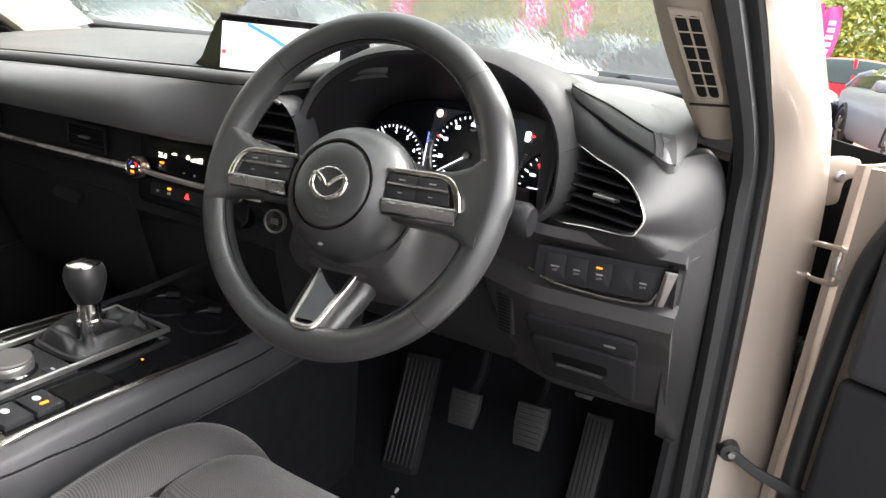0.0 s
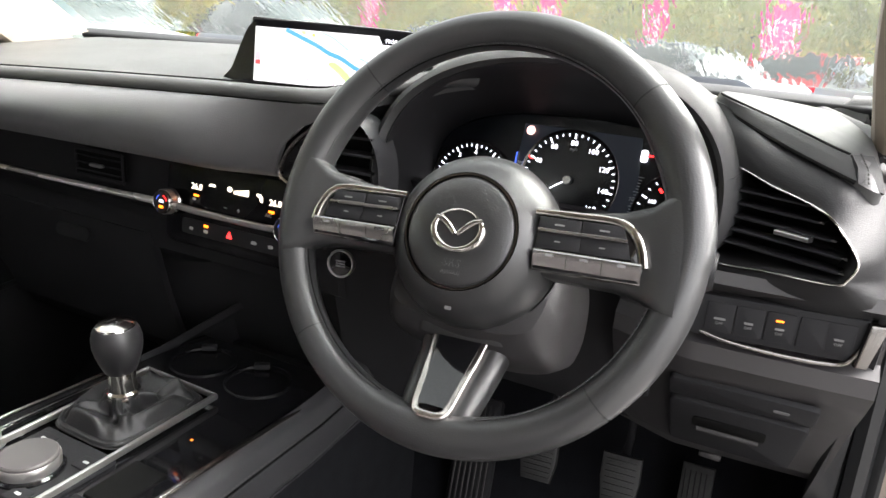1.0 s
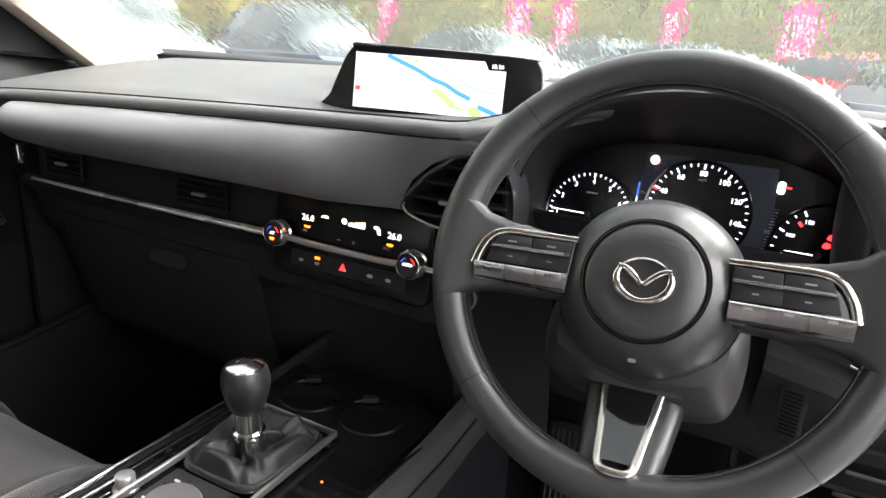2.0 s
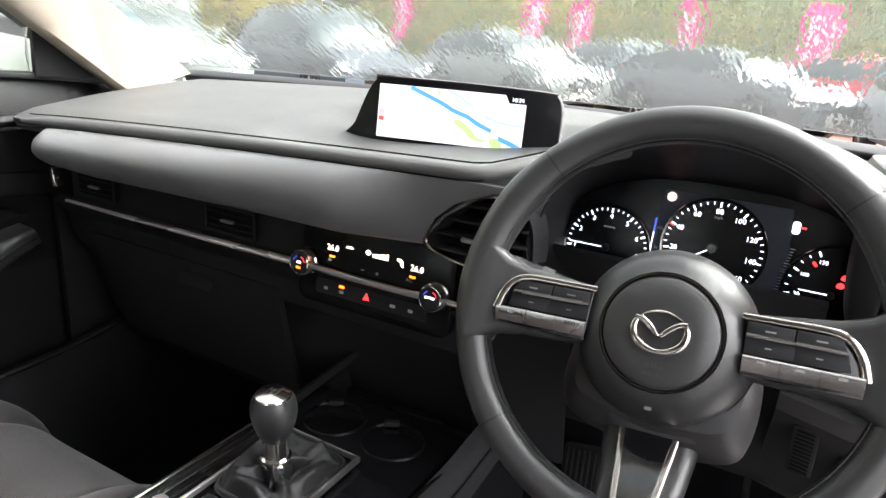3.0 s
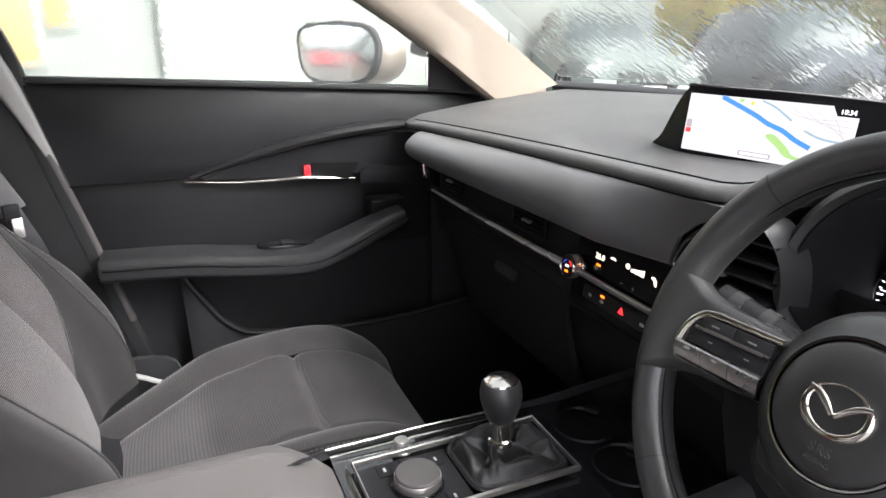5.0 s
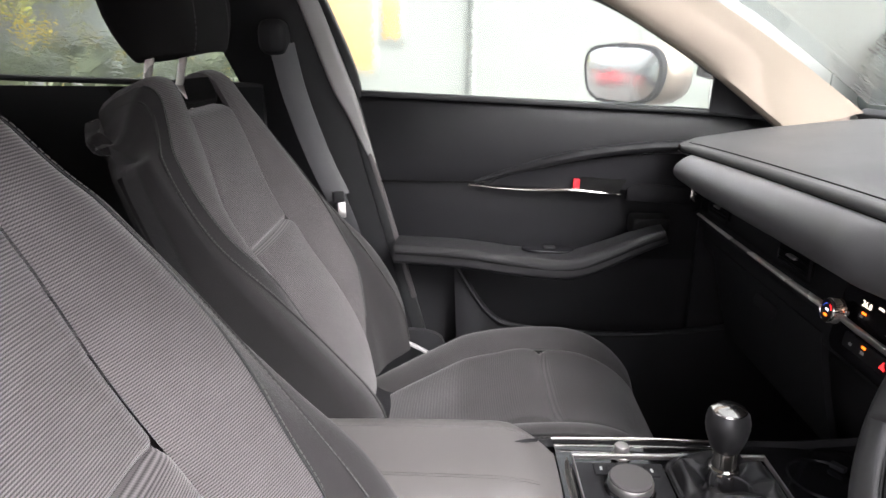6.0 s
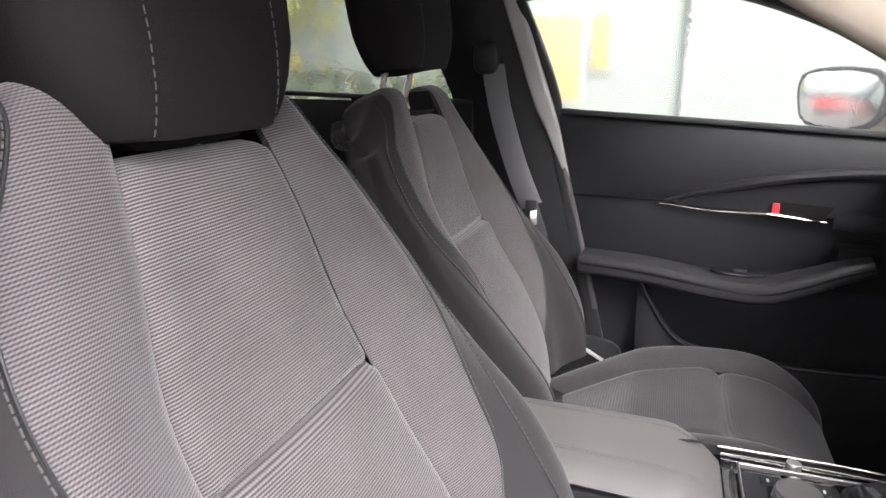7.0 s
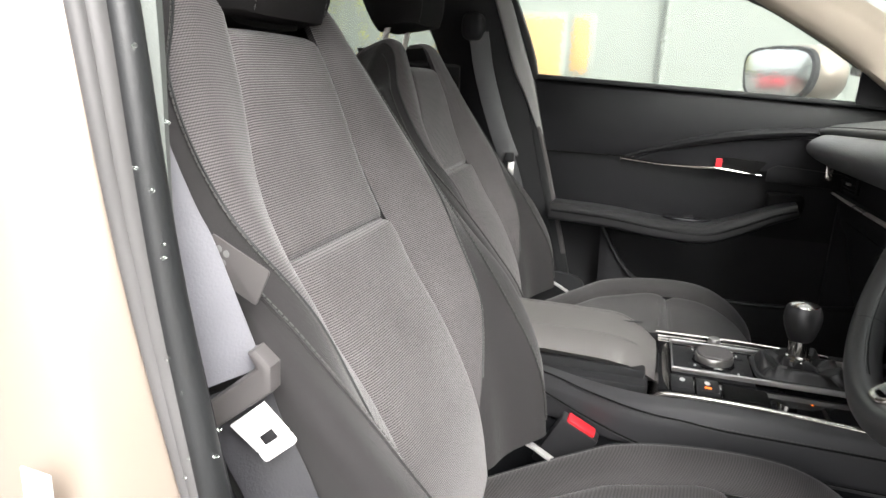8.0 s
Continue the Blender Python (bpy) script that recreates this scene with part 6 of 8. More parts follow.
part("pad_ring", moved(lathe([(0.0447, 0.0095), (0.0456, 0.0132), (0.0470, 0.0132), (0.0478, 0.0100)], 72), HU), M_DARKCHROME, pad, "thin chrome ring")
oval = [(0.0200 * math.cos(a), 0.0158 * math.sin(a), 0.0178) for a in np.linspace(radians(152), radians(388), 50)]
part("emblem_ring", moved(sweep(oval, circle(0.0026, 0.0020, 10), up=(0, 0, 1), scale=lambda t: 0.75 + 0.55 * abs(math.sin(2 * math.pi * t))), HU), M_CHROME, pad, "chrome oval ring")
top_arc = [(0.0200 * math.cos(a), 0.0158 * math.sin(a), 0.0178) for a in np.linspace(radians(28), radians(152), 30)]
part("emblem_arc", moved(sweep(top_arc, circle(0.0011, 0.0012, 8), up=(0, 0, 1)), HU), M_CHROME, pad, "thin chrome arc")
for s_ in (-1, 1):
    wing = curve([(s_ * 0.0195, 0.0088, 0.0180), (s_ * 0.0130, 0.0068, 0.0184), (s_ * 0.0065, 0.0018, 0.0186), (s_ * 0.0010, -0.0040, 0.0186)], 20)
    part("emblem_wing", moved(sweep(wing, circle(0.0022, 0.0019, 10), up=(0, 0, 1), scale=lambda t: 0.55 + 0.6 * math.sin(math.pi * (0.15 + 0.7 * t))), HU), M_CHROME, pad, "chrome swept wing")
part("lettering", words("SRS", 0.0092, HU @ pose(0, -0.0265, 0.0160), 0.0003, 1.1), M_EMBOSS, pad, "raised lettering")
part("lettering", words("AIRBAG", 0.0046, HU @ pose(0, -0.0338, 0.0154), 0.0003, 1.05), M_EMBOSS, pad, "raised lettering")
part("horn_mark", prism(roundrect(0.006, 0.003, 0.001), 0.0004, 0, HU @ pose(0, -0.0605, 0.0030)), M_DIMINK, wheel, "faint horn mark")


SM = WM @ pose(0, -0.006, 0)


def spoke(s):
    """One side spoke; s is -1 for the passenger's side."""
    rows = []
    for x, y, z, hgt, thk in ((0.050, 0.0, -0.026, 0.050, 0.040), (0.085, 0.001, -0.022, 0.055, 0.034), (0.120, 0.002, -0.016, 0.060, 0.030), (0.140, 0.003, -0.011, 0.070, 0.027), (0.150, 0.004, -0.007, 0.084, 0.026), (0.158, 0.004, -0.004, 0.096, 0.024), (0.165, 0.004, -0.002, 0.100, 0.020)):
        rows.append([(s * x, y + b, z + a) for a, b in roundrect(thk, hgt, 0.0095, 5)])
    V, F = stitch_rows(rows, True)
    F += [tuple(range(24))[::-1], tuple(6 * 24 + k for k in range(24))]
    sp = part("spoke", moved((V, F), SM), M_LEATHER, wheel, "leather side spoke")
    plate = [(0.058, 0.0215), (0.116, 0.0215), (0.129, 0.0165), (0.1375, 0.004), (0.1405, -0.012), (0.1385, -0.0215), (0.060, -0.0230)]
    bp_ = part("button_plate", moved(prism([(s * x, y) for x, y in plate], 0.0085, 0.002), SM @ pose(0, 0, -0.004)), M_GLOSS, sp, "gloss black button plate")
    rim_path = curve([(s * 0.056, 0.0215, 0.0045), (s * 0.088, 0.0215, 0.0055), (s * 0.115, 0.0212, 0.0055), (s * 0.128, 0.0165, 0.0055), (s * 0.1365, 0.0045, 0.005), (s * 0.1405, -0.010, 0.004)], 40)
    part("chrome_frame", moved(sweep(rim_path, roundrect(0.0066, 0.006, 0.002, 3), up=(0, 0, 1), scale=lambda t: 0.75 + 0.35 * t), SM), M_CHROME, sp, "satin chrome edge")
    # upper rockers and silver lower keys
    for x0, x1, c in ((0.060, 0.0925, 0.0), (0.0930, 0.1265, 0.004)):
        part("rocker", moved(prism([(s * x0, 0.0180), (s * (x1 - c), 0.0178), (s * x1, 0.0075), (s * x0, 0.0080)], 0.0118, 0.0012), SM @ pose(0, 0, -0.004)), M_HARD, bp_, "black rocker top")
        part("rocker_edge", moved(sweep([(s * (x0 + 0.0003), 0.0078, 0.0074), (s * (x1 + 0.0005), 0.0073, 0.0074)], roundrect(0.0030, 0.0024, 0.0009, 2), up=(0, 0, 1)), SM), M_SATIN, bp_, "satin rocker edge")
        part("rocker_low", moved(prism([(s * x0, 0.0064), (s * (x1 + 0.001), 0.0058), (s * (x1 + 0.004), -0.0058), (s * x0, -0.0064)], 0.0105, 0.001), SM @ pose(0, 0, -0.004)), M_HARD, bp_, "black rocker")
        part("rocker_mark", prism(roundrect(0.0075, 0.0013, 0.0004), 0.0003, 0, SM @ pose(s * (x0 + x1) / 2, 0.0125, 0.0078)), M_DIMINK, bp_)
        part("rocker_mark", prism(roundrect(0.0045, 0.0011, 0.0004), 0.0003, 0, SM @ pose(s * (x0 + x1) / 2, 0.0, 0.0065)), M_DIMINK, bp_)
    for x0, x1 in ((0.060, 0.0856), (0.0860, 0.1116), (0.1120, 0.1395)):
        part("key", moved(stitch_rows([[(s * x, y, z) for x in (x0, x1)] for y, z in ((-0.0072, 0.004), (-0.0076, 0.0078), (-0.0090, 0.0088), (-0.0132, 0.0084), (-0.0160, 0.0066), (-0.0222, 0.0030), (-0.0230, -0.002))]), SM), M_SATIN, sp, "satin key")
        part("key_mark", prism(roundrect(0.006, 0.0020, 0.0005), 0.0003, 0, SM @ pose(s * (x0 + x1) / 2, -0.0112, 0.0088)), M_DIMINK, sp)
    return sp


left = spoke(-1)
spoke(1)
part("info_word", words("INFO", 0.0042, SM @ pose(-0.0728, -0.0112, 0.0090)), M_HARD, left, "dark lettering")
# lower spoke with a U of bright trim
part("lower_spoke", moved(sweep(curve([(0, -0.050, -0.072), (0, -0.080, -0.066), (0, -0.110, -0.052), (0, -0.140, -0.030), (0, -0.166, -0.014)], 24), roundrect(0.094, 0.034, 0.015, 5), up=(0, 0.35, 1), scale=lambda t: 1.0 - 0.36 * t), WM), M_LEATHER, wheel, "leather lower spoke")
U = curve([(-0.0235, -0.072, -0.049), (-0.0212, -0.095, -0.0405), (-0.0165, -0.130, -0.0190), (-0.0140, -0.1475, -0.0080), (-0.0095, -0.1535, -0.0030), (0.0, -0.1545, -0.0020), (0.0095, -0.1535, -0.0030), (0.0140, -0.1475, -0.0080), (0.0165, -0.130, -0.0190), (0.0212, -0.095, -0.0405), (0.0235, -0.072, -0.049)], 60)
part("lower_trim", moved(sweep(U, roundrect(0.0070, 0.007, 0.002, 3), up=(0, 0.5, 1)), WM), M_SATINTRIM, wheel, "satin chrome trim of the lower spoke")
part("lower_slot", moved(shell([[(x, y, z + 0.0035) for x in (-w_, -w_ / 2, 0, w_ / 2, w_)] for y, z, w_ in ((-0.070, -0.0535, 0.021), (-0.095, -0.0435, 0.019), (-0.125, -0.0250, 0.0150), (-0.148, -0.0090, 0.0115))], 0.003), WM), M_GLOSS, wheel, "gloss black slot")

# ---- centre console ----
con = thing("centre_console", (0.02, -0.1, 0.3), "centre console with gloss black top and chrome edging", "console")
ZC = 0.684


def con_side(u, v, s):
    """The padded flank; s is 1 beside the driver."""
    y = -0.62 + 0.98 * u
    near = max(0, min(1, (y + 0.44) / 0.22))
    x_top = 0.072 + 0.066 * near * near * (3 - 2 * near) + 0.014 * max(0, u - 0.6)
    prof = [(0.0, ZC), (0.014, ZC - 0.008), (0.022, ZC - 0.03), (0.018, ZC - 0.075), (0.006, ZC - 0.085), (0.012, ZC - 0.10), (0.016, 0.45), (0.016, 0.30)]
    t = v * (len(prof) - 1)
    i = min(int(t), len(prof) - 2)
    f = t - i
    dx, z = (prof[i][k] + (prof[i + 1][k] - prof[i][k]) * f for k in (0, 1))
    drop = 0.012 * max(0, min(1, (-0.20 - y) / 0.14)) * (1 - v) - 0.02 * max(0, min(1, (y - 0.1) / 0.2))
    z = z - drop * (1 if v < 0.5 else 0.3)
    x = (x_top + dx) if s > 0 else -(0.108 + dx)
    return Vector((x, y, z))


part("driver_flank", sheet(lambda u, v: con_side(u, 0.60 * v, 1), 40, 20, -0.01), M_FLANK, con, "padded black flank with stitching")
# darker than the driver's flank: footwell shade is put into its colour
part("passenger_flank", sheet(lambda u, v: con_side(u, 0.60 * v, -1), 40, 20, 0.01), M_HARD, con, "padded black flank")
for s in (1, -1):
    part("flank_carpet", sheet(lambda u, v: con_side(u, 0.60 + 0.40 * v, s), 20, 10, -0.01 * s), M_CARPET, con, "black carpet lining")
part("flank_stitching", dashes([con_side(u, 0.245, 1) + Vector((0.001, 0, 0)) for u in np.linspace(0.42, 0.95, 60)], 0.006, 0.004, 0.0007), M_THREAD, con, "grey stitching")
for a_, b_ in ((0.07, 0.27), (0.24, 0.47)):
    run = [con_side(u, a_ + (b_ - a_) * min(1, max(0, (u - 0.18) / 0.30)) ** 0.7, 1) for u in np.linspace(0.16, 0.96, 70)]
    part("flank_seam", tube([p + Vector((0.0006, 0, 0.0008)) for p in run], 0.0013, 6), M_CAVITY, con, "dark sweeping seam")
    part("flank_seam_edge", tube([p + Vector((0.0010, 0, -0.0016)) for p in run], 0.0010, 6), M_FLANK, con, "raised edge of the seam")
part("gloss_top", sheet(lambda u, v: Vector((-0.100 + 0.232 * u, -0.232 + 0.40 * v, ZC - 0.003 - 0.012 * max(0, v - 0.7))), 8, 14, 0.02), M_GLOSS, con, "gloss black top panel")
part("chrome_edge_driver", sweep(curve([(0.128, -0.240, ZC - 0.035), (0.131, -0.238, ZC - 0.010), (0.137, -0.215, ZC + 0.003), (0.139, -0.10, ZC + 0.004), (0.141, 0.05, ZC - 0.003), (0.146, 0.16, ZC - 0.012)], 50), roundrect(0.006, 0.006, 0.002, 3)), M_CHROME, con, "chrome edge strip")
part("chrome_edge_passenger", sweep([(-0.103, -0.235, ZC + 0.002), (-0.104, -0.1, ZC + 0.003), (-0.106, 0.03, ZC - 0.002)], roundrect(0.004, 0.005, 0.0015, 3)), M_CHROME, con, "chrome edge strip")
part("chrome_line_passenger", sweep([(-0.088, -0.232, ZC + 0.001), (-0.088, -0.1, ZC + 0.002), (-0.090, 0.02, ZC - 0.001)], roundrect(0.0025, 0.003, 0.001, 2)), M_CHROME, con, "thin chrome line")
part("end_trim", shell([[(x, y, z - 0.010 * (abs(x - 0.02) / 0.11) ** 4) for x in np.linspace(-0.096, 0.130, 16)] for y, z in ((-0.216, ZC - 0.002), (-0.224, ZC - 0.006), (-0.231, ZC - 0.018), (-0.234, ZC - 0.040), (-0.234, ZC - 0.075))], 0.004), M_SATINTRIM, con, "chrome end trim")
# gaiter panel with chrome frame
fr = [(-0.058, -0.213), (0.054, -0.213), (0.052, 0.038), (-0.062, 0.040)]
part("chrome_frame", sweep([(x, y, ZC + 0.006) for x, y in fr], roundrect(0.005, 0.008, 0.0015, 3), True), M_SILVER, con, "satin frame of the gear panel")
part("dial_panel", block(-0.049, 0.055, -0.212, -0.098, ZC - 0.004, ZC + 0.004, 0.002), M_HARD, con, "black dial panel")
for i, (x, y) in enumerate(((-0.033, -0.180), (0.030, -0.180), (-0.036, -0.150), (0.040, -0.120), (-0.030, -0.116))):
    part("panel_key", block(x - 0.011, x + 0.011, y - 0.009, y + 0.009, ZC + 0.003, ZC + 0.0062, 0.0015), M_HARD, con, "small black key")
    part("panel_key_mark", prism(roundrect(0.007, 0.003, 0.0008), 0.0003, 0, pose(x, y, ZC + 0.0062)), M_INK, con)
dialm = pose(0.004, -0.152, ZC + 0.003)
cd = thing("control_dial", (0.004, -0.152, ZC), "black rotary control dial with bright rim", "control dial")
part("dial_base", lathe([(0.031, 0), (0.031, 0.003), (0.029, 0.005)], 48, dialm), M_GLOSS, cd)
part("dial_rim", lathe([(0.027, 0.004), (0.0275, 0.008), (0.0275, 0.0145), (0.0268, 0.0155), (0.026, 0.0155)], 56, dialm), M_SILVER, cd, "bright knurled rim")
part("dial_cap", lathe([(0.0262, 0.0150), (0.0262, 0.0180), (0.0250, 0.0195), (0.015, 0.0197), (0.0, 0.0197)], 48, dialm), M_HOUSING, cd, "black cap")
vk = thing("volume_knob", (-0.055, -0.144, ZC), "small satin volume knob on the console", "knob")
part("knob_body", lathe([(0.0125, 0), (0.0125, 0.003), (0.0095, 0.005), (0.0095, 0.016), (0.0085, 0.0175), (0.0, 0.018)], 36, pose(-0.068, -0.146, ZC)), M_SILVER, vk)
for k, (x, y) in enumerate(((-0.068, -0.178), (-0.068, -0.118))):
    part("side_mark", prism(roundrect(0.010, 0.004, 0.001), 0.0004, 0, pose(x, y, ZC - 0.002)), M_INK, vk)
# parking brake and hold switches
for i, y in enumerate((-0.200, -0.166)):
    ps = thing("console_switch", (0.09, y, ZC), "black console switch beside the dial panel", "switch", "console switches")
    part("key", block(0.068, 0.112, y - 0.0155, y + 0.0155, ZC - 0.004, ZC + 0.004, 0.002), M_HARD, ps)
    part("symbol", prism([(0.006 * math.cos(a), 0.004 * math.sin(a)) for a in np.linspace(0, 5.8, 12)], 0.0003, 0, pose(0.084, y, ZC + 0.004)), M_INK, ps, "pale symbol")
    if i == 1:
        part("lamp", prism(roundrect(0.005, 0.009, 0.001), 0.0003, 0, pose(0.099, y, ZC + 0.004)), G_AMBER, ps, "amber lamp")
part("switch_pocket", block(0.068, 0.112, -0.145, -0.085, ZC - 0.008, ZC - 0.0005, 0.002), M_CAVITY, con, "small dark pocket")
part("amber_dot", lathe([(0.0016, 0), (0.0012, 0.0006), (0, 0.0008)], 10, pose(0.085, -0.03, ZC - 0.003)), G_AMBER, con, "tiny amber lamp")
# gear lever
gl_ = thing("gear_lever", (-0.003, -0.045, ZC), "manual gear lever with chrome collar and leather gaiter", "gear lever")
GB = Vector((-0.003, -0.040, ZC + 0.004))
GT = Vector((-0.008, -0.038, 0.713))


def gaiter(u, v):
    a = 2 * math.pi * u
    c, s = math.cos(a), math.sin(a)
    e = 2 / 5.0
    bx = 0.0545 * math.copysign(abs(c) ** e, c) - 0.004
    by = 0.066 * math.copysign(abs(s) ** e, s) - 0.031
    t = v
    shrink = 1 - t ** 0.62
    x = GT.x + (bx - GT.x) * shrink + 0.011 * math.cos(a) * t
    y = GT.y + (by - GT.y) * shrink + 0.011 * math.sin(a) * t
    rise = 0.019 * math.sin(math.pi * 0.5 * min(1, t / 0.26)) - 0.008 * math.sin(math.pi * max(0, min(1, (t - 0.26) / 0.55))) + 0.008 * max(0, (t - 0.6) / 0.4)
    crease = math.sin(math.pi * min(1, 1.08 * t)) ** 0.8
    fold = (0.0075 * math.sin(4 * a + 7 * t + 0.6) + 0.0045 * math.sin(7 * a - 6 * t + 1.3) + 0.0022 * math.sin(13 * a + 11 * t)) * crease
    puff = 0.006 * math.sin(math.pi * min(1, t / 0.45)) if t < 0.45 else 0
    return Vector((x + (0.5 * fold + puff) * c, y + (0.5 * fold + puff) * s, GB.z + rise + 0.8 * fold))


part("gaiter", grid(gaiter, 121, 40), M_GAITER, gl_, "creased black leather gaiter")
part("gaiter_hem", sweep([gaiter(u / 48, 0.02) for u in range(48)], circle(0.0035, n=8), True), M_GAITER, gl_, "rolled hem")
part("gaiter_stitching", dashes([gaiter(0.08, v) + Vector((0.001, 0.001, 0.001)) for v in np.linspace(0.05, 0.6, 30)] , 0.005, 0.0035, 0.0006), M_THREAD, gl_, "stitched seam")
KM = axes((-0.009, -0.036, 0.707), (1, 0, 0), (0, 1, 0.05))
part("collar", lathe([(0.0165, -0.004), (0.0180, -0.001), (0.0182, 0.003), (0.0168, 0.0045), (0.0178, 0.006), (0.0176, 0.0085), (0.0150, 0.0105), (0.0144, 0.020), (0.0150, 0.032), (0.0158, 0.040)], 40, KM), M_CHROME, gl_, "chrome collar")
kn = part("knob", lathe([(0.0150, 0.033), (0.0168, 0.0350), (0.0202, 0.0440), (0.0238, 0.0550), (0.0256, 0.0650), (0.0255, 0.0735), (0.0238, 0.0815), (0.0205, 0.0868)], 48, KM), M_KNOB, gl_, "black leather knob")
part("cap", lathe([(0.0208, 0.0860), (0.0195, 0.0885), (0.0135, 0.0908), (0.0, 0.0920)], 40, KM), M_CHROME, kn, "domed chrome cap")
part("shift_pattern", cat(*[tube([tuple(KM @ Vector((x, -0.006, 0.0914))), tuple(KM @ Vector((x, 0.006, 0.0914)))], 0.0005, 5) for x in (-0.006, 0, 0.006)], tube([tuple(KM @ Vector((-0.006, 0, 0.0920))), tuple(KM @ Vector((0.006, 0, 0.0920)))], 0.0005, 5)), M_HARD, kn, "dark shift pattern")
# cup holders and front tray
part("front_tray", sheet(lambda u, v: Vector((-0.105 + 0.245 * u, 0.165 + 0.09 * v, ZC - 0.03 - 0.03 * v)), 6, 5, 0.015), M_HARD, con, "front tray")
for x in (-0.035, 0.058):
    cup = part("cup_holder", lathe([(0.036, -0.055), (0.0385, -0.004), (0.0400, 0.0015), (0.0415, 0.0022), (0.0430, 0.001), (0.0440, -0.003)], 40, pose(x, 0.105, ZC - 0.004)), M_PANEL, con, "round cup holder")
    part("well", lathe([(0.0, -0.054), (0.036, -0.0545)], 40, pose(x, 0.105, ZC)), M_CAVITY, cup)
    part("spring_tab", moved(block(-0.010, 0.010, 0.030, 0.040, -0.004, 0.0035, 0.002), pose(x, 0.105, ZC) @ Matrix.Rotation(0.6, 4, "Z")), M_HARD, cup)
# armrest


def arm_top_pt(u, v):
    s = 2 * u - 1
    y = -0.66 + 0.425 * v
    half = 0.098 - 0.008 * (1 - v) - 0.030 * max(0, v - 0.86) / 0.14
    edge = abs(s) ** 6
    z = 0.718 - 0.020 * edge - 0.007 * s * s - 0.034 * (max(0, v - 0.80) / 0.20) ** 2.2 + 0.003 * math.sin(3 * v)
    return Vector((-0.030 + half * s, y, z))


ar = part("armrest", sheet(arm_top_pt, 28, 30, 0.030), material("armrest_vinyl", (0.115, 0.109, 0.106), 0.55, grain="cells", bump=0.3, bump_scale=800, vary=0.12, wear=0.06), con, "padded armrest lid with twin stitching")
for s in (-0.52, 0.55):
    part("lid_stitching", dashes([arm_top_pt(0.5 + 0.5 * s, v) + Vector((0, 0, 0.0006)) for v in np.linspace(0.0, 0.93, 60)], 0.006, 0.0045, 0.0005), M_HOUSING, ar, "twin stitching")
    part("lid_seam", tube([arm_top_pt(0.5 + 0.5 * s + 0.02, v) + Vector((0, 0, 0.0002)) for v in np.linspace(0.0, 0.93, 40)], 0.0005, 5), M_HOUSING, ar, "seam")
part("scuff", prism([(-0.005, -0.016), (0.0, -0.006), (0.006, 0.012), (0.0, 0.018), (-0.004, 0.004)], 0.0004, 0, axes((-0.052, -0.275, 0.7155), (1, 0.4, 0), (-0.4, 1, 0))), M_HARD, ar, "dark scuff mark")
part("lid_base", block(-0.118, 0.060, -0.66, -0.250, 0.655, 0.682, 0.006), M_HARD, ar, "dark lid base")
part("bin", block(-0.105, 0.085, -0.66, -0.245, 0.32, 0.668, 0.008), M_HARD, con, "storage bin")

# ---- pedals and foot rest ----
rest = thing("foot_rest", (0.22, 0.4, 0.33), "ribbed black foot rest beside the clutch", "foot rest")
FM = axes((0.236, 0.455, 0.43), (0.97, 0.05, 0.10), (0.14, 0.50, 0.85))
part("plate", prism(roundrect(0.075, 0.225, 0.010), 0.014, 0.004, FM @ pose(-0.004, -0.014, 0)), M_HARD, rest)
for k in range(7):
    part("rib", moved(block(-0.031 + 0.0095 * k, -0.0285 + 0.0095 * k, -0.100, 0.100, 0.013, 0.0175, 0.0008, 1), FM @ pose(-0.004, -0.014, 0)), M_BROWN, rest)


def pedal(name, m, w, h, label, taper=0.82):
    p = thing(name, tuple(m.translation), label, "pedal")
    part("pad", prism([(-w / 2, h / 2), (w / 2, h / 2), (w / 2 * 1.02, 0), (w / 2 * taper, -h / 2), (-w / 2 * taper, -h / 2), (-w / 2 * 1.02, 0)], 0.012, 0.004, m), M_PEDAL, p, "worn rubber pad")
    ribs = [moved(block(-w / 2 * 0.78, w / 2 * 0.78, -0.0012, 0.0012, 0.011, 0.0145, 0.0006, 1), m @ pose(0, -h / 2 * 0.75 + h * 0.75 * k / 6, 0)) for k in range(7)]
    for q in ribs:
        part("tread", q, M_PEDAL, p)
    part("pedal_arm", sweep([tuple(m @ Vector((0, 0.01, -0.004))), tuple(m @ Vector((0, 0.06, -0.05))), tuple(m @ Vector((0, 0.20, -0.06)))], roundrect(0.012, 0.02, 0.003, 2)), M_HARD, p, "steel pedal arm")
    return p


PU = (0.05, 0.42, 0.9)
pedal("clutch_pedal", axes((0.350, 0.43, 0.480), (1, 0, 0.08), PU), 0.058, 0.062, "worn rubber clutch pedal with ridged pad")
pedal("brake_pedal", axes((0.478, 0.43, 0.495), (1, 0, 0.08), PU), 0.058, 0.074, "worn rubber brake pedal with ridged pad")
acc = thing("accelerator_pedal", (0.6, 0.4, 0.40), "long floor-hinged accelerator pedal", "pedal")
AM = axes((0.585, 0.43, 0.432), (1, 0, 0.06), (0.16, 0.5, 0.85))
part("pad", prism([(-0.024, -0.11), (0.022, -0.11), (0.026, 0.11), (-0.020, 0.11)], 0.014, 0.004, AM), M_PEDAL, acc)
for k in range(5):
    part("groove", moved(block(-0.016 + 0.0075 * k, -0.0145 + 0.0075 * k, -0.10, 0.10, 0.0135, 0.0160, 0.0005, 1), AM), M_HARD, acc)

# ---- front seats ----
SEAT_STEP = 0.11
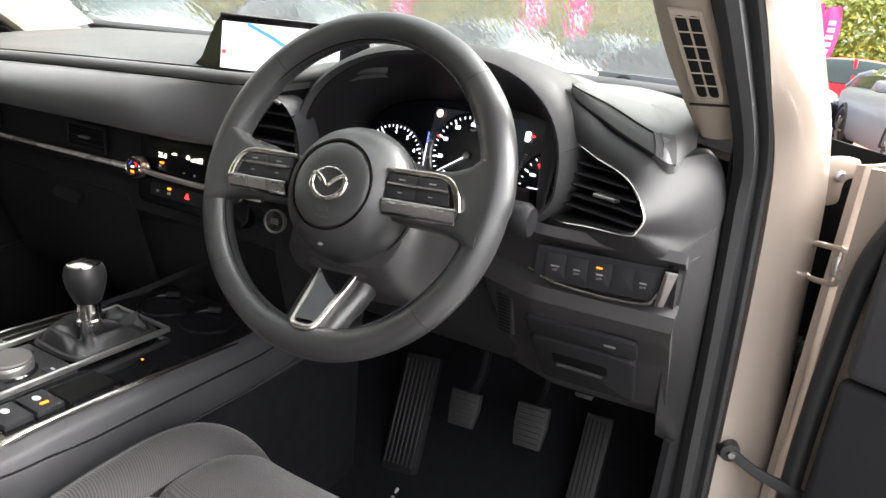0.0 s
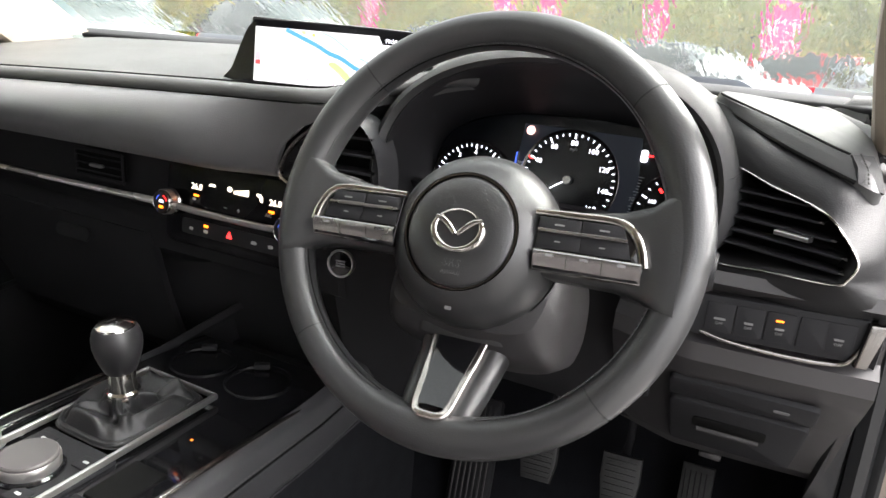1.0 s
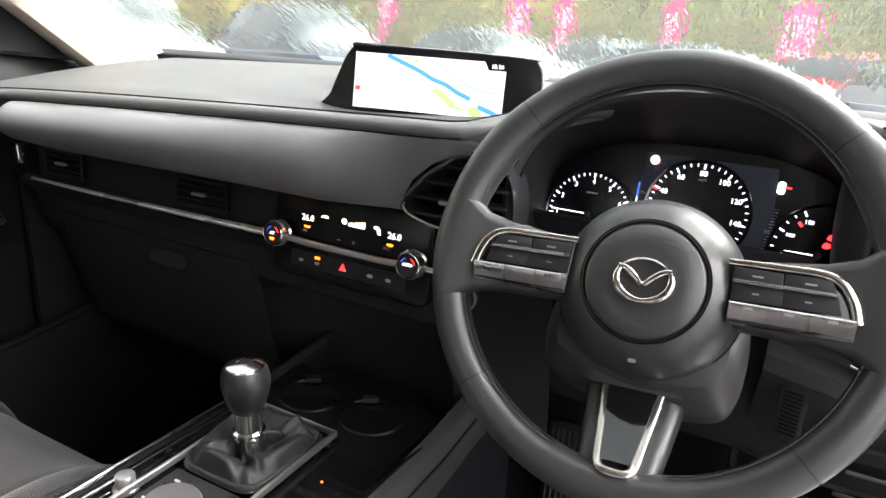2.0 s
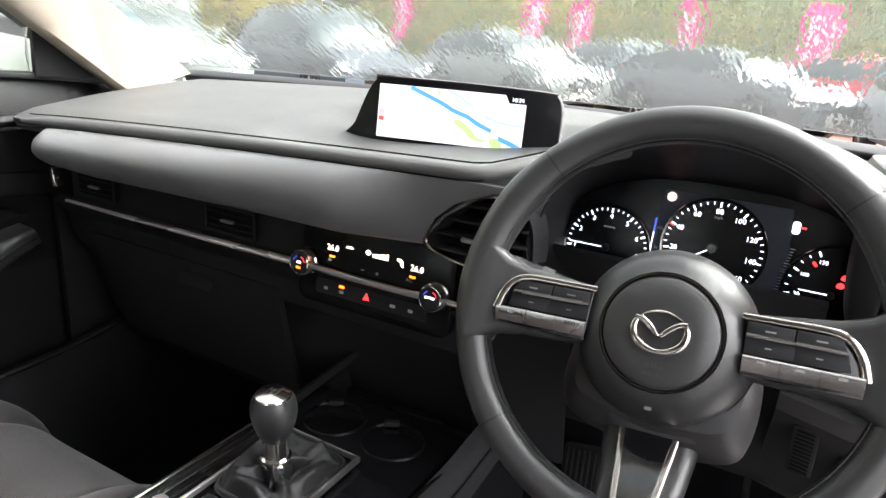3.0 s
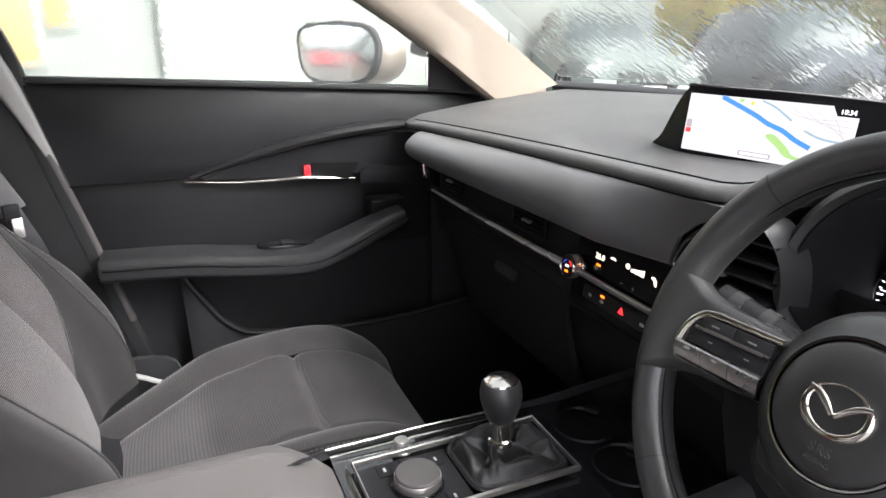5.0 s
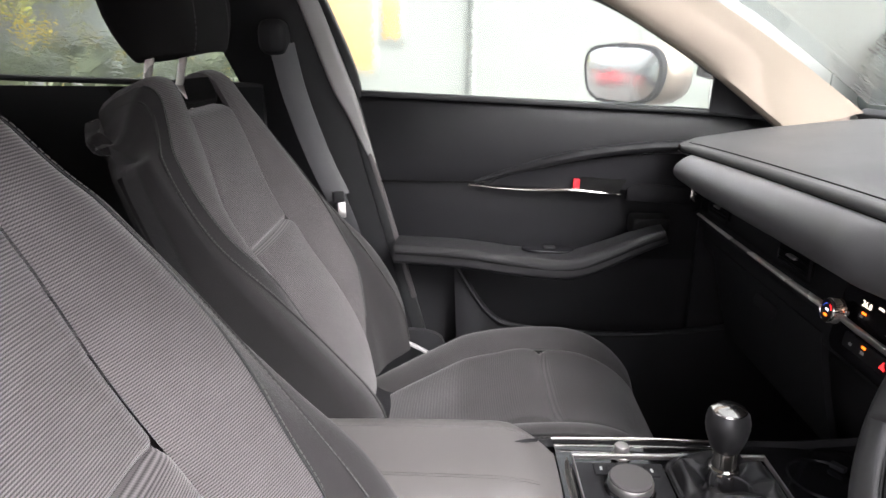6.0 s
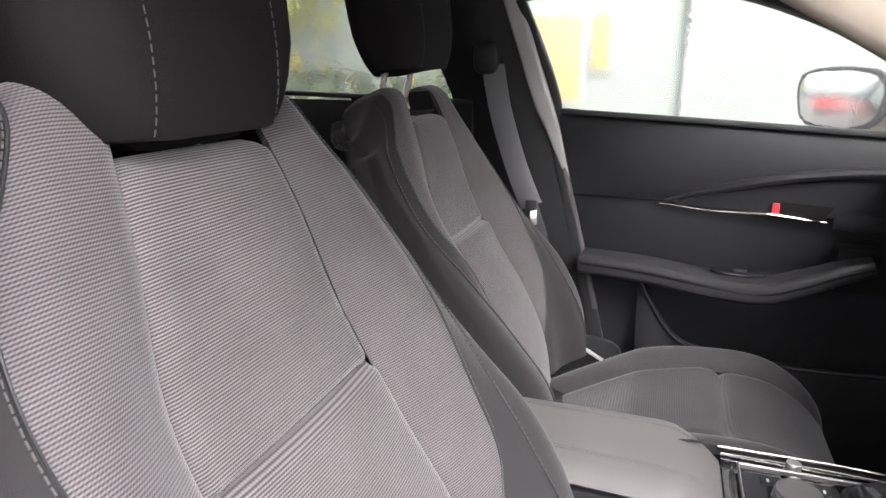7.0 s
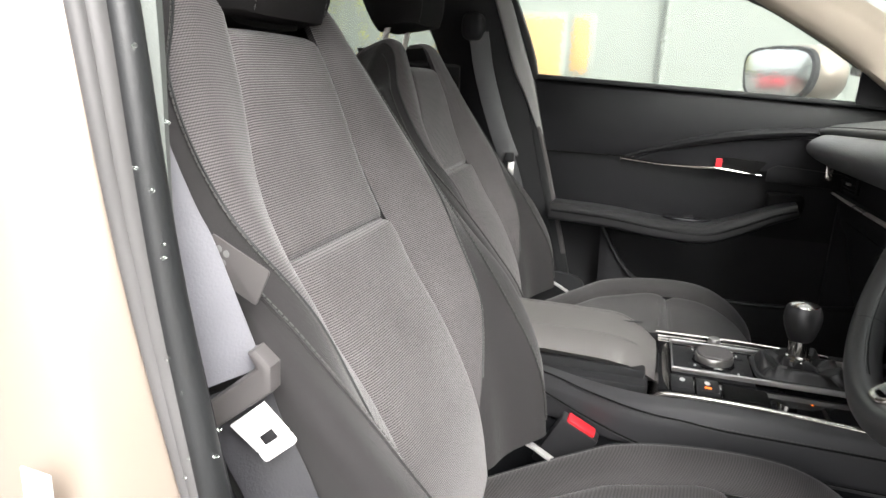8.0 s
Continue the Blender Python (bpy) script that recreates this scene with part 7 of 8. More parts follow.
# half-widths and depths of the seams, from the foot of the backrest to its shoulders
INSERT_X, INSERT_D = (0.107, 0.111, 0.113, 0.119, 0.115, 0.095, 0.072), (-0.007, 0.018, 0.016, -0.005, -0.013, 0.001, 0.006)
RIB_X = (0.109, 0.114, 0.174, 0.188, 0.214, 0.195, 0.135)
EDGE_X, EDGE_D = (0.176, 0.187, 0.206, 0.223, 0.238, 0.214, 0.155), (0.060, 0.085, 0.069, 0.041, 0.008, -0.010, -0.012)
SIDE_X, SIDE_D = (0.200, 0.235, 0.256, 0.254, 0.247, 0.232, 0.190), (0.010, 0.066, 0.064, 0.028, -0.006, -0.020, -0.038)
SWELL = (-0.020, -0.016, -0.008, 0.015, 0.021, 0.017, 0.012)


def along(values, w):
    """A smooth value between those given at every step of the backrest's height."""
    t = max(0.0, min(len(values) - 1.001, w / SEAT_STEP))
    i = int(t)
    t -= i
    a, b = values[i], values[i + 1]
    p = values[i - 1] if i > 0 else 2 * a - b
    q = values[i + 2] if i + 2 < len(values) else 2 * b - a
    return 0.5 * (2 * a + (b - p) * t + (2 * p - 5 * a + 4 * b - q) * t * t + (3 * a - p - 3 * b + q) * t ** 3)


def back_section(w):
    """Half of the backrest's section at height w: sideways and forwards, from the centre panel's seam round to the back."""
    ax, ad, ex, ed, sx, sd = (along(v, w) for v in (INSERT_X, INSERT_D, EDGE_X, EDGE_D, SIDE_X, SIDE_D))
    mid = (ax + (ex - ax) * 0.58, ad + (ed - ad) * 0.58 + along(SWELL, w))
    pts = curve([(ax, ad, 0), (*mid, 0), (ex, ed, 0), (sx, sd, 0), (sx - 0.004, min(sd - 0.035, -0.045), 0), (sx - 0.035, -0.105, 0)], 101)
    for p in pts[:12]:
        p.y -= 0.005 * math.exp(-((p.x - ax) / 0.006) ** 2)
    rx = along(RIB_X, w)
    cut = next((k for k in range(1, 40) if pts[k].x >= rx), 1)
    cut += max(-0.95, min(0.0, (rx - pts[cut].x) / max(1e-6, pts[cut].x - pts[cut - 1].x)))
    return pts, cut


def seat(side, x0, y0, z0, recline, cushion_at, ztop, head, label):
    """A front seat. side is 1 for the driver's; cushion_at is the cushion's rear, head the foot of the headrest."""
    st = thing("car_seat", (x0, y0 - 0.2, 0.32), label, "car seat", "front seats")
    r = radians(recline)
    UP = Vector((0, -math.sin(r), math.cos(r)))
    FW = Vector((0, math.cos(r), math.sin(r)))
    B0 = Vector((x0, y0, z0))

    def place(x, w, d):
        return B0 + Vector((x, 0, 0)) + UP * w + FW * d

    def local_uv(c):
        d = c - B0
        return (d.x, d.dot(UP))

    CREASE = 0.380

    def centre_pt(x, w):
        """Front of the centre panel, with the crossways crease and rounded seams."""
        i = along(INSERT_X, w) - 0.0008
        a = abs(x) / i
        edge = max(0.0, 1 - (1 - a) * i / 0.010)
        v = along(INSERT_D, w) - 0.005 * edge ** 2
        inner = min(1.0, max(0.0, (1 - a) * i / 0.018))
        v += (0.010 if w < CREASE else 0.003) * (1 - a * a) - 0.002
        v += inner * (0.011 * (1 - math.exp(-(CREASE - w) / 0.008)) * math.exp(-(CREASE - w) / 0.11) if w < CREASE else -0.002 * math.exp(-((w - CREASE) / 0.05) ** 2))
        v -= 0.010 * math.exp(-((w - CREASE) / 0.0045) ** 2) * (0.35 + 0.65 * inner)
        v -= 0.022 * (max(0, w - 0.590) / 0.022) ** 2
        return place(x, w, v)

    def centre(w0, w1, n, fine):
        """The panel from w0 to w1, its rows closer together towards the crease (fine: 1 if that is at w1, 0 if at w0)."""
        def point(u, v):
            v = 1 - (1 - v) ** 1.8 if fine else v ** 1.8
            w = w0 + (w1 - w0) * v
            return centre_pt((2 * u - 1) * (along(INSERT_X, w) - 0.0008), w)
        return sheet(point, 31, n, -0.02)

    bk = part("backrest", sheet(lambda u, v: place((2 * u - 1) * 0.86 * along(SIDE_X, 0.02 + 0.54 * v), 0.02 + 0.54 * v, -0.045), 12, 12, -0.04), M_SIDE, st, "upholstered backrest")
    part("lower_panel", centre(0.02, CREASE, 72, 1), M_CLOTH, bk, "woven grey centre panel", uv=local_uv)
    part("upper_panel", centre(CREASE + 0.0002, 0.612, 60, 0), M_CLOTH, bk, "ribbed grey centre panel", uv=local_uv)

    # rows of the two bolsters; the last ones roll back over the shoulders
    rows = []
    TOP, ROLL = 0.636, 0.034
    for k in range(52):
        w = 0.02 + (TOP - 0.02) * k / 51
        rows.append((w, w, 0.0))
    for k in range(1, 9):
        a = radians(90 * k / 8)
        rows.append((min(0.66, TOP + ROLL * math.sin(a)), TOP + ROLL * math.sin(a), -ROLL * (1 - math.cos(a))))
    rows.append((0.66, TOP + ROLL, -0.075))
    rows.append((0.66, TOP + ROLL - 0.006, -0.10))
    sections = [back_section(w) for w, _, _ in rows]

    def strip(s, first, last, n):
        out = []
        for (pts, cut), (w_, h, back) in zip(sections, rows):
            a, b = first(cut), last(cut)
            line = []
            for k in range(n):
                t = a + (b - a) * k / (n - 1)
                i = min(int(t), len(pts) - 2)
                p = pts[i].lerp(pts[i + 1], t - i)
                low = 0.062 * max(0, (p.x - 0.105) / 0.085) ** 1.8 * max(0, min(1, (h - 0.56) / 0.10)) ** 1.3
                x = p.x if p.x < 0.115 else 0.115 + (p.x - 0.115) * math.cos(min(1.15, -back * 22))
                deep = max(p.y + back, -0.100)
                x = min(x, along(SIDE_X, min(w_, 0.60)) - 0.045 * max(0.0, min(1.0, (-deep - 0.035) / 0.060)))
                line.append(place(s * x, h - low, deep))
            out.append(line)
        return out

    for s in (-1, 1):
        part("bolster", shell(strip(s, lambda c: 0, lambda c: c, 18), -0.012 * s), M_BOLSTER, bk, "ribbed cloth bolster", uv=local_uv)
        part("edge_panel", shell(strip(s, lambda c: c + 0.15, lambda c: 40, 10), -0.012 * s), M_SIDE, bk, "plain dark cloth edge")
        part("side_panel", shell(strip(s, lambda c: 40.2, lambda c: 100, 22), -0.012 * s), M_SIDE, bk, "plain dark cloth side")
        ribs = [l[0] + FW * 0.0012 for l in strip(s, lambda c: c, lambda c: c + 1, 2)]
        part("rib_seam", tube(ribs[10:58], 0.0011, 6), M_RUBBER, bk, "dark seam")
        part("rib_stitching", dashes([p + Vector((s * 0.0035, 0, 0)) + FW * 0.0006 for p in ribs[10:56]], 0.0062, 0.0046, 0.00065), M_THREAD, bk, "pale grey stitching")
        edge_line = [l[0] + FW * 0.0012 for l in strip(s, lambda c: 40, lambda c: 41, 2)]
        part("piping", tube(edge_line[2:57], 0.0014, 6), M_SIDE, bk, "raised seam")
        part("piping_stitching", dashes([p + FW * 0.0010 + Vector((-s * 0.0030, 0, 0)) for p in edge_line[2:56]], 0.0062, 0.0045, 0.00065), M_THREAD, bk, "pale grey stitching")
    part("back_shell", sheet(lambda u, v: place((2 * u - 1) * (along(SIDE_X, 0.65 * v) - 0.03), (0.650 - 0.075 * abs(2 * u - 1) ** 4) * v, -0.098 - 0.02 * (1 - (2 * u - 1) ** 2)), 16, 16, 0.02), M_HARD, bk, "dark back shell")
    # hollow between the shoulders, under the headrest; its shade is in the dark cloth colour
    a = 0.079
    hollow = [(-a + 0.006, 0.654), (-a + 0.004, 0.638), (-a + 0.008, 0.622), (-a + 0.022, 0.612), (-0.03, 0.610), (0.03, 0.610), (a - 0.022, 0.612), (a - 0.008, 0.622), (a - 0.004, 0.638), (a - 0.006, 0.654)]
    part("shoulder_hollow", shell([[place(x, w + 0.010 * k, -0.006 - 0.03 * k) for x, w in hollow] for k in range(4)], 0.006), M_HEADCLOTH, bk, "hollow between the shoulders, shade in its dark colour")

    # headrest: a deep padded block, nearly upright
    HU_ = Vector((0, -math.sin(radians(9)), math.cos(radians(9))))
    HF = Vector((0, HU_.z, -HU_.y))
    H0 = Vector(head)

    def head_row(h):
        t = h / 0.20
        grow = math.sin(math.pi * min(0.5, 0.04 + 1.15 * min(t, 1 - t))) ** 0.6
        w, dp = (0.244 + 0.020 * math.sin(math.pi * 0.62 * t)) * (0.72 + 0.28 * grow), 0.124 * (0.66 + 0.34 * grow)
        return [H0 + Vector((x, 0, 0)) + HF * (y - 0.060) + HU_ * (h - 0.012 * math.cos(x / 0.12 * 1.4) * (1 - t)) for x, y in roundrect(w, dp, 0.046, 6)]

    heights = [0.0, 0.002, 0.006, 0.012, 0.020, 0.035, 0.06, 0.09, 0.12, 0.15, 0.17, 0.185, 0.194, 0.199, 0.20]
    V, F = stitch_rows([head_row(h) for h in heights], True)
    F.append(tuple(range(28))[::-1])
    F.append(tuple((len(heights) - 1) * 28 + k for k in range(28)))
    hd = part("headrest", (V, F), M_HEADCLOTH, st, "dark cloth headrest", smooth=50)
    for s in (-1, 1):
        seam = curve([H0 + Vector((s * (0.068 + 0.004 * h / 0.2), 0, 0)) + HU_ * (h - 0.004) + HF * (0.124 * (0.66 + 0.34 * math.sin(math.pi * min(0.5, 0.04 + 1.15 * min(h / 0.2, 1 - h / 0.2))) ** 0.6) / 2 - 0.060 + 0.0008) for h in heights], 60)
        part("headrest_stitching", dashes(seam, 0.0075, 0.005, 0.00055), M_DARKTHREAD, hd, "dark stitching")
        foot = place(s * 0.060, 0.60, -0.052)
        part("post", tube([foot, foot + UP * 0.06, H0 + Vector((s * 0.060, 0, 0)) - HF * 0.060 + HU_ * 0.05], 0.0062, 14), M_BRIGHT, st, "bright headrest post")
        part("post_collar", lathe([(0.013, 0.0), (0.013, 0.006), (0.010, 0.010), (0.007, 0.010)], 20, axes(foot + UP * 0.004, (1, 0, 0), FW)), M_HARD, st, "black post collar")
    # cushion
    crown = curve([(0, -0.065, ztop - 0.055), (0, 0.08, ztop - 0.030), (0, 0.21, ztop - 0.002), (0, 0.34, ztop + 0.002), (0, 0.42, ztop - 0.030), (0, 0.475, ztop - 0.085), (0, 0.49, ztop - 0.14)], 61)
    CROSS = 0.425

    def cush(x, t, extra=0.0):
        """Top of the cushion; t runs from the rear (0) to the front edge (1) and down over it."""
        a = abs(x)
        i = 0.125 + 0.015 * t
        h = 0.225 - 0.03 * max(0, t - 0.70) / 0.3
        s_ = t * 60
        k_ = min(int(s_), 59)
        p = crown[k_].lerp(crown[k_ + 1], s_ - k_)
        z = p.z - 0.075 * max(0.0, (0.14 - p.y) / 0.205) ** 1.2
        if a <= i:
            z += -0.006 * (1 - (a / i) ** 4)
        else:
            q = min(1, (a - i) / (h - i))
            z += 0.022 * math.sin(math.pi * 0.5 * min(1, q / 0.5)) if q < 0.5 else 0.022 - 0.075 * ((q - 0.5) / 0.5) ** 2
        z -= 0.0055 * math.exp(-((a - i) / 0.0055) ** 2)
        if a < i:
            z -= 0.010 * math.exp(-((t - CROSS) / 0.011) ** 2) - 0.006 * math.exp(-((t - CROSS + 0.05) / 0.04) ** 2)
        y = cushion_at + p.y - 0.03 * max(0, t - 0.6) * (a / 0.22) ** 3
        return Vector((x0 + x, y, z + extra))

    def cush_uv(c):
        return (c.x, c.y - 0.8 * c.z)

    ck_ = part("cushion", sheet(lambda u, v: cush((2 * u - 1) * 0.195, 0.92 * v, -0.02), 20, 16, 0.09), M_SIDE, st, "upholstered seat cushion")
    # cushion panels use the darkened cloth, shade included in its colour
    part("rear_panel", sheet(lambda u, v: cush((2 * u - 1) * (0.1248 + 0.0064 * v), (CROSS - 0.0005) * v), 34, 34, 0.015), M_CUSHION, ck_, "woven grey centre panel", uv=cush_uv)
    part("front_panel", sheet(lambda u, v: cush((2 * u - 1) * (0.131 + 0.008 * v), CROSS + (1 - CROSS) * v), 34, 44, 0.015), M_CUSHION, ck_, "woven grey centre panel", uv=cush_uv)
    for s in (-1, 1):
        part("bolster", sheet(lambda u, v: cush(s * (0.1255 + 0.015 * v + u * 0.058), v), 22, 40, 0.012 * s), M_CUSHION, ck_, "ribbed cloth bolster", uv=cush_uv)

        def cflank(u, v):
            h = 0.225 - 0.03 * max(0, v - 0.70) / 0.3
            if u < 0.45:
                return cush(s * (0.184 + 0.012 * v + (h - 0.184 - 0.012 * v) * u / 0.45), v)
            q = cush(s * h, v)
            return q - Vector((s * 0.03 * ((u - 0.45) / 0.55), 0, 0.11 * (u - 0.45) / 0.55))
        part("side_panel", sheet(cflank, 16, 40, 0.012 * s), M_SIDE, ck_, "plain dark cloth side")
        part("seam", tube([cush(s * (0.1838 + 0.0125 * t), t, 0.0006) for t in np.linspace(0.02, 0.98, 50)], 0.0012, 6), M_RUBBER, ck_, "dark seam")
        part("stitching", dashes([cush(s * (0.1880 + 0.0125 * t), t, 0.001) for t in np.linspace(0.05, 0.97, 80)], 0.0075, 0.005, 0.0008), M_THREAD, ck_, "pale grey stitching")
    part("seat_base", block(x0 - 0.19, x0 + 0.19, cushion_at - 0.12, cushion_at + 0.36, 0.30, ztop - 0.10, 0.01), M_HARD, st, "dark seat base and rails")
    for s in (-1, 1):
        part("hinge_strip", sweep([(x0 + s * 0.19, cushion_at + 0.009, ztop - 0.014), (x0 + s * 0.19, cushion_at + 0.038, ztop - 0.028), (x0 + s * 0.19, cushion_at + 0.068, ztop - 0.045)], roundrect(0.012, 0.005, 0.0015, 2)), M_GREYTRIM, st, "pale hinge strip between backrest and cushion")
    part("hinge_cover", prism([(p.x, p.y) for p in curve([(-0.09, 0.06, 0), (0.05, 0.07, 0), (0.16, 0.0, 0), (0.14, -0.06, 0), (-0.06, -0.07, 0)], 30, True)], 0.02, 0.006, axes((x0 + side * 0.205, cushion_at, ztop - 0.075), (0, side, 0), (0, 0, 1))), M_HARD, st, "dark hinge cover")
    return st


driver = seat(1, 0.381, -0.425, 0.582, 24.0, -0.425, 0.624, (0.381, -0.640, 1.158), "dark grey cloth front seat with ribbed panels, headrest lowered")
passenger = seat(-1, -0.355, -0.515, 0.558, 24.2, -0.490, 0.630, (-0.355, -0.738, 1.204), "dark grey cloth front seat with headrest raised on bright posts")
TG = axes((0.648, -0.545, 0.966), (0.06, 0.88, -0.40), (0.0, 0.35, 0.93))
tag = part("label_tag", prism(roundrect(0.050, 0.028, 0.002), 0.0015, 0.0005, TG), M_HOUSING, driver, "grey tag with pale emblem marks")
for k in range(6):
    part("tag_mark", lathe([(0.0026, 0), (0.0026, 0.0003), (0.0018, 0.0003)], 10, TG @ pose(-0.016 + 0.0065 * (k % 2), -0.008 + 0.0075 * (k // 2), 0.0014)), M_DIMINK, tag, "pale mark")


# ---- belts ----
def strap(points, width, facing, n=40, thick=0.0014):
    return sweep(curve(points, n), roundrect(width, thick, 0.0006, 2), up=facing)


db = thing("seat_belt", (0.72, -0.6, 0.4), "dark seat belt with pale metal tongue hanging by the driver's seat", "seat belt", "front belts")
part("upper_webbing", strap([(0.692, -0.690, 1.30), (0.680, -0.640, 1.15), (0.668, -0.592, 1.014), (0.664, -0.576, 0.977), (0.664, -0.559, 0.936), (0.663, -0.542, 0.892)], 0.047, (0.86, 0.45, 0.2)), M_WEB_LIT, db, "upper webbing")
part("lower_webbing", strap([(0.660, -0.542, 0.884), (0.657, -0.530, 0.845), (0.656, -0.508, 0.80), (0.660, -0.47, 0.70), (0.668, -0.43, 0.55), (0.672, -0.41, 0.40)], 0.047, (0.86, 0.45, 0.2)), M_WEB_SHADE, db, "lower webbing")
TM = axes((0.664, -0.534, 0.884), (-0.10, 0.76, 0.65), (0.05, -0.65, 0.76))
part("tongue_housing", moved(prism([(-0.034, -0.010), (0.026, -0.012), (0.038, 0.002), (0.036, 0.018), (0.029, 0.019), (0.027, 0.007), (-0.034, 0.008)], 0.014, 0.004), TM @ pose(0, 0, -0.004)), M_HOUSING, db, "grey plastic tongue housing")
part("tongue", moved(cat(prism([(-0.019, -0.004), (0.013, -0.004), (0.015, -0.030), (0.006, -0.030), (0.006, -0.022), (-0.008, -0.022), (-0.008, -0.030), (-0.015, -0.030)], 0.003, 0.0008), prism(roundrect(0.030, 0.010, 0.003), 0.003, 0.0008, pose(0, -0.0345, 0))), TM @ pose(0, -0.010, 0.003)), M_WHITE, db, "pale metal tongue with a slot")
part("stop_button", lathe([(0.004, 0), (0.004, 0.002), (0.0, 0.003)], 14, TM @ pose(-0.01, 0.03, 0.002)), M_HARD, db)
bk2 = thing("belt_buckle", (0.14, -0.35, 0.55), "black belt buckle with a red release button", "buckle", "front belts")
BU = axes((0.150, -0.338, 0.608), (0, 0.9, -0.45), (0.12, 0.45, 0.9))
part("buckle_body", moved(block(-0.030, 0.030, -0.075, 0.016, -0.012, 0.012, 0.004), BU), M_HARD, bk2)
part("release_button", moved(block(-0.022, 0.022, 0.008, 0.020, -0.010, 0.010, 0.003), BU), M_RED, bk2, "red release button")
part("stalk", strap([tuple(BU @ Vector((0, -0.07, 0))), (0.14, -0.39, 0.48), (0.14, -0.40, 0.40)], 0.03, (1, 0, 0), 12, 0.004), M_HARD, bk2)
bar = thing("seat_rail_trim", (0.17, -0.40, 0.53), "thin bright metal strip beside the seat base", "trim strip", "rail trims")
part("strip", sweep([(0.160, -0.435, 0.598), (0.160, -0.40, 0.580), (0.160, -0.368, 0.562)], roundrect(0.010, 0.003, 0.001)), M_SILVER, bar)
bar2 = thing("seat_rail_trim", (-0.64, -0.45, 0.5), "thin bright metal strip beside the seat base", "trim strip", "rail trims")
part("strip", sweep([(-0.635, -0.52, 0.560), (-0.635, -0.44, 0.515)], roundrect(0.02, 0.003, 0.001), up=(1, 0, 0.5)), M_SILVER, bar2)

pb = thing("seat_belt", (-0.68, -0.7, 0.5), "dark seat belt stretched down from the pillar guide", "seat belt", "front belts")
part("guide", moved(blob(0.036, 0.028, 0.034, 3.0, 24, 12), pose(-0.655, -0.735, 1.215)), M_HARD, pb, "black belt guide")
part("webbing", strap([(-0.650, -0.720, 1.20), (-0.655, -0.700, 1.10), (-0.655, -0.66, 0.98), (-0.645, -0.62, 0.895)], 0.05, (0.9, 0.3, 0.1)), M_WEB_SHADE, pb)
part("webbing_fold", strap([(-0.645, -0.62, 0.895), (-0.650, -0.59, 0.80), (-0.655, -0.56, 0.60), (-0.66, -0.54, 0.45)], 0.03, (0.9, 0.3, 0.1)), M_WEB_SHADE, pb)
part("tongue", moved(prism(roundrect(0.016, 0.034, 0.003), 0.003, 0.001), axes((-0.632, -0.612, 0.872), (-0.3, 0.9, 0), (0, -0.4, 1))), M_SILVER, pb, "bright tongue")
part("tongue_housing", moved(block(-0.012, 0.012, -0.006, 0.018, -0.006, 0.006, 0.003), axes((-0.634, -0.618, 0.893), (-0.3, 0.9, 0), (0, -0.4, 1))), M_HARD, pb)

# ---- rear bench, mostly in shade ----
bench = thing("rear_bench", (0, -1.35, 0.35), "dark cloth rear bench behind the front seats", "bench seat")
part("bench_back", sheet(lambda u, v: Vector((-0.62 + 1.24 * u, -1.33 - 0.22 * v - 0.02 * math.cos(6.28 * u), 0.62 + 0.48 * v)), 24, 10, 0.10), M_SIDE, bench, "bench backrest")
part("bench_cushion", sheet(lambda u, v: Vector((-0.62 + 1.24 * u, -1.36 + 0.46 * v, 0.60 + 0.02 * math.sin(math.pi * v) - 0.05 * max(0, v - 0.85) / 0.15)), 24, 10, 0.14), M_SIDE, bench, "bench cushion")
for x in (-0.42, 0.42):
    part("rear_headrest", moved(blob(0.13, 0.05, 0.06, 3.2, 24, 12), pose(x, -1.55, 1.13)), M_SIDE, bench, "dark headrest")

# ---- outside: forecourt, parked cars, banners, trees, building ----
M_GROUND = material("wet_asphalt", (0.125, 0.12, 0.115), 0.5, bump=0.6, bump_scale=60, vary=0.35, vary_scale=0.6, wear=0.15)
M_BRICKP = material("red_block_paving", (0.28, 0.13, 0.09), 0.4, bump=0.5, bump_scale=30, vary=0.3, vary_scale=4, wear=0.1)


def ground_pt(u, v):
    r = 0.5 + 900 * v ** 3
    a = 2 * math.pi * u
    return Vector((r * math.cos(a), r * math.sin(a), 0.0))


single("ground", grid(ground_pt, 65, 30), M_GROUND, "wet grey asphalt forecourt reaching to the horizon", "ground", "structure")
M_LEAF = [material("leaf_" + n, c, 0.6, vary=0.35, vary_scale=1.2) for n, c in (("green", (0.26, 0.32, 0.07)), ("yellow_green", (0.40, 0.41, 0.08)), ("yellow", (0.55, 0.42, 0.07)), ("russet", (0.36, 0.15, 0.05)), ("grey_green", (0.16, 0.19, 0.12)))]
M_BARK = material("bark", (0.09, 0.07, 0.055), 0.9, bump=0.8, bump_scale=40, vary=0.4, vary_scale=6)
M_PINK = material("pink_banner", (0.80, 0.05, 0.24), 0.6, vary=0.08)
M_TYRE = material("tyre_rubber", (0.015, 0.015, 0.016), 0.7, vary=0.2)
M_DARKGLASS = material("car_glass", (0.05, 0.07, 0.07), 0.08, vary=0.1, spec=0.35)


def car_paint(name, c):
    return material(name, c, 0.4, metal=0.1, coat=0.15, spec=0.3, vary=0.05, vary_scale=2)


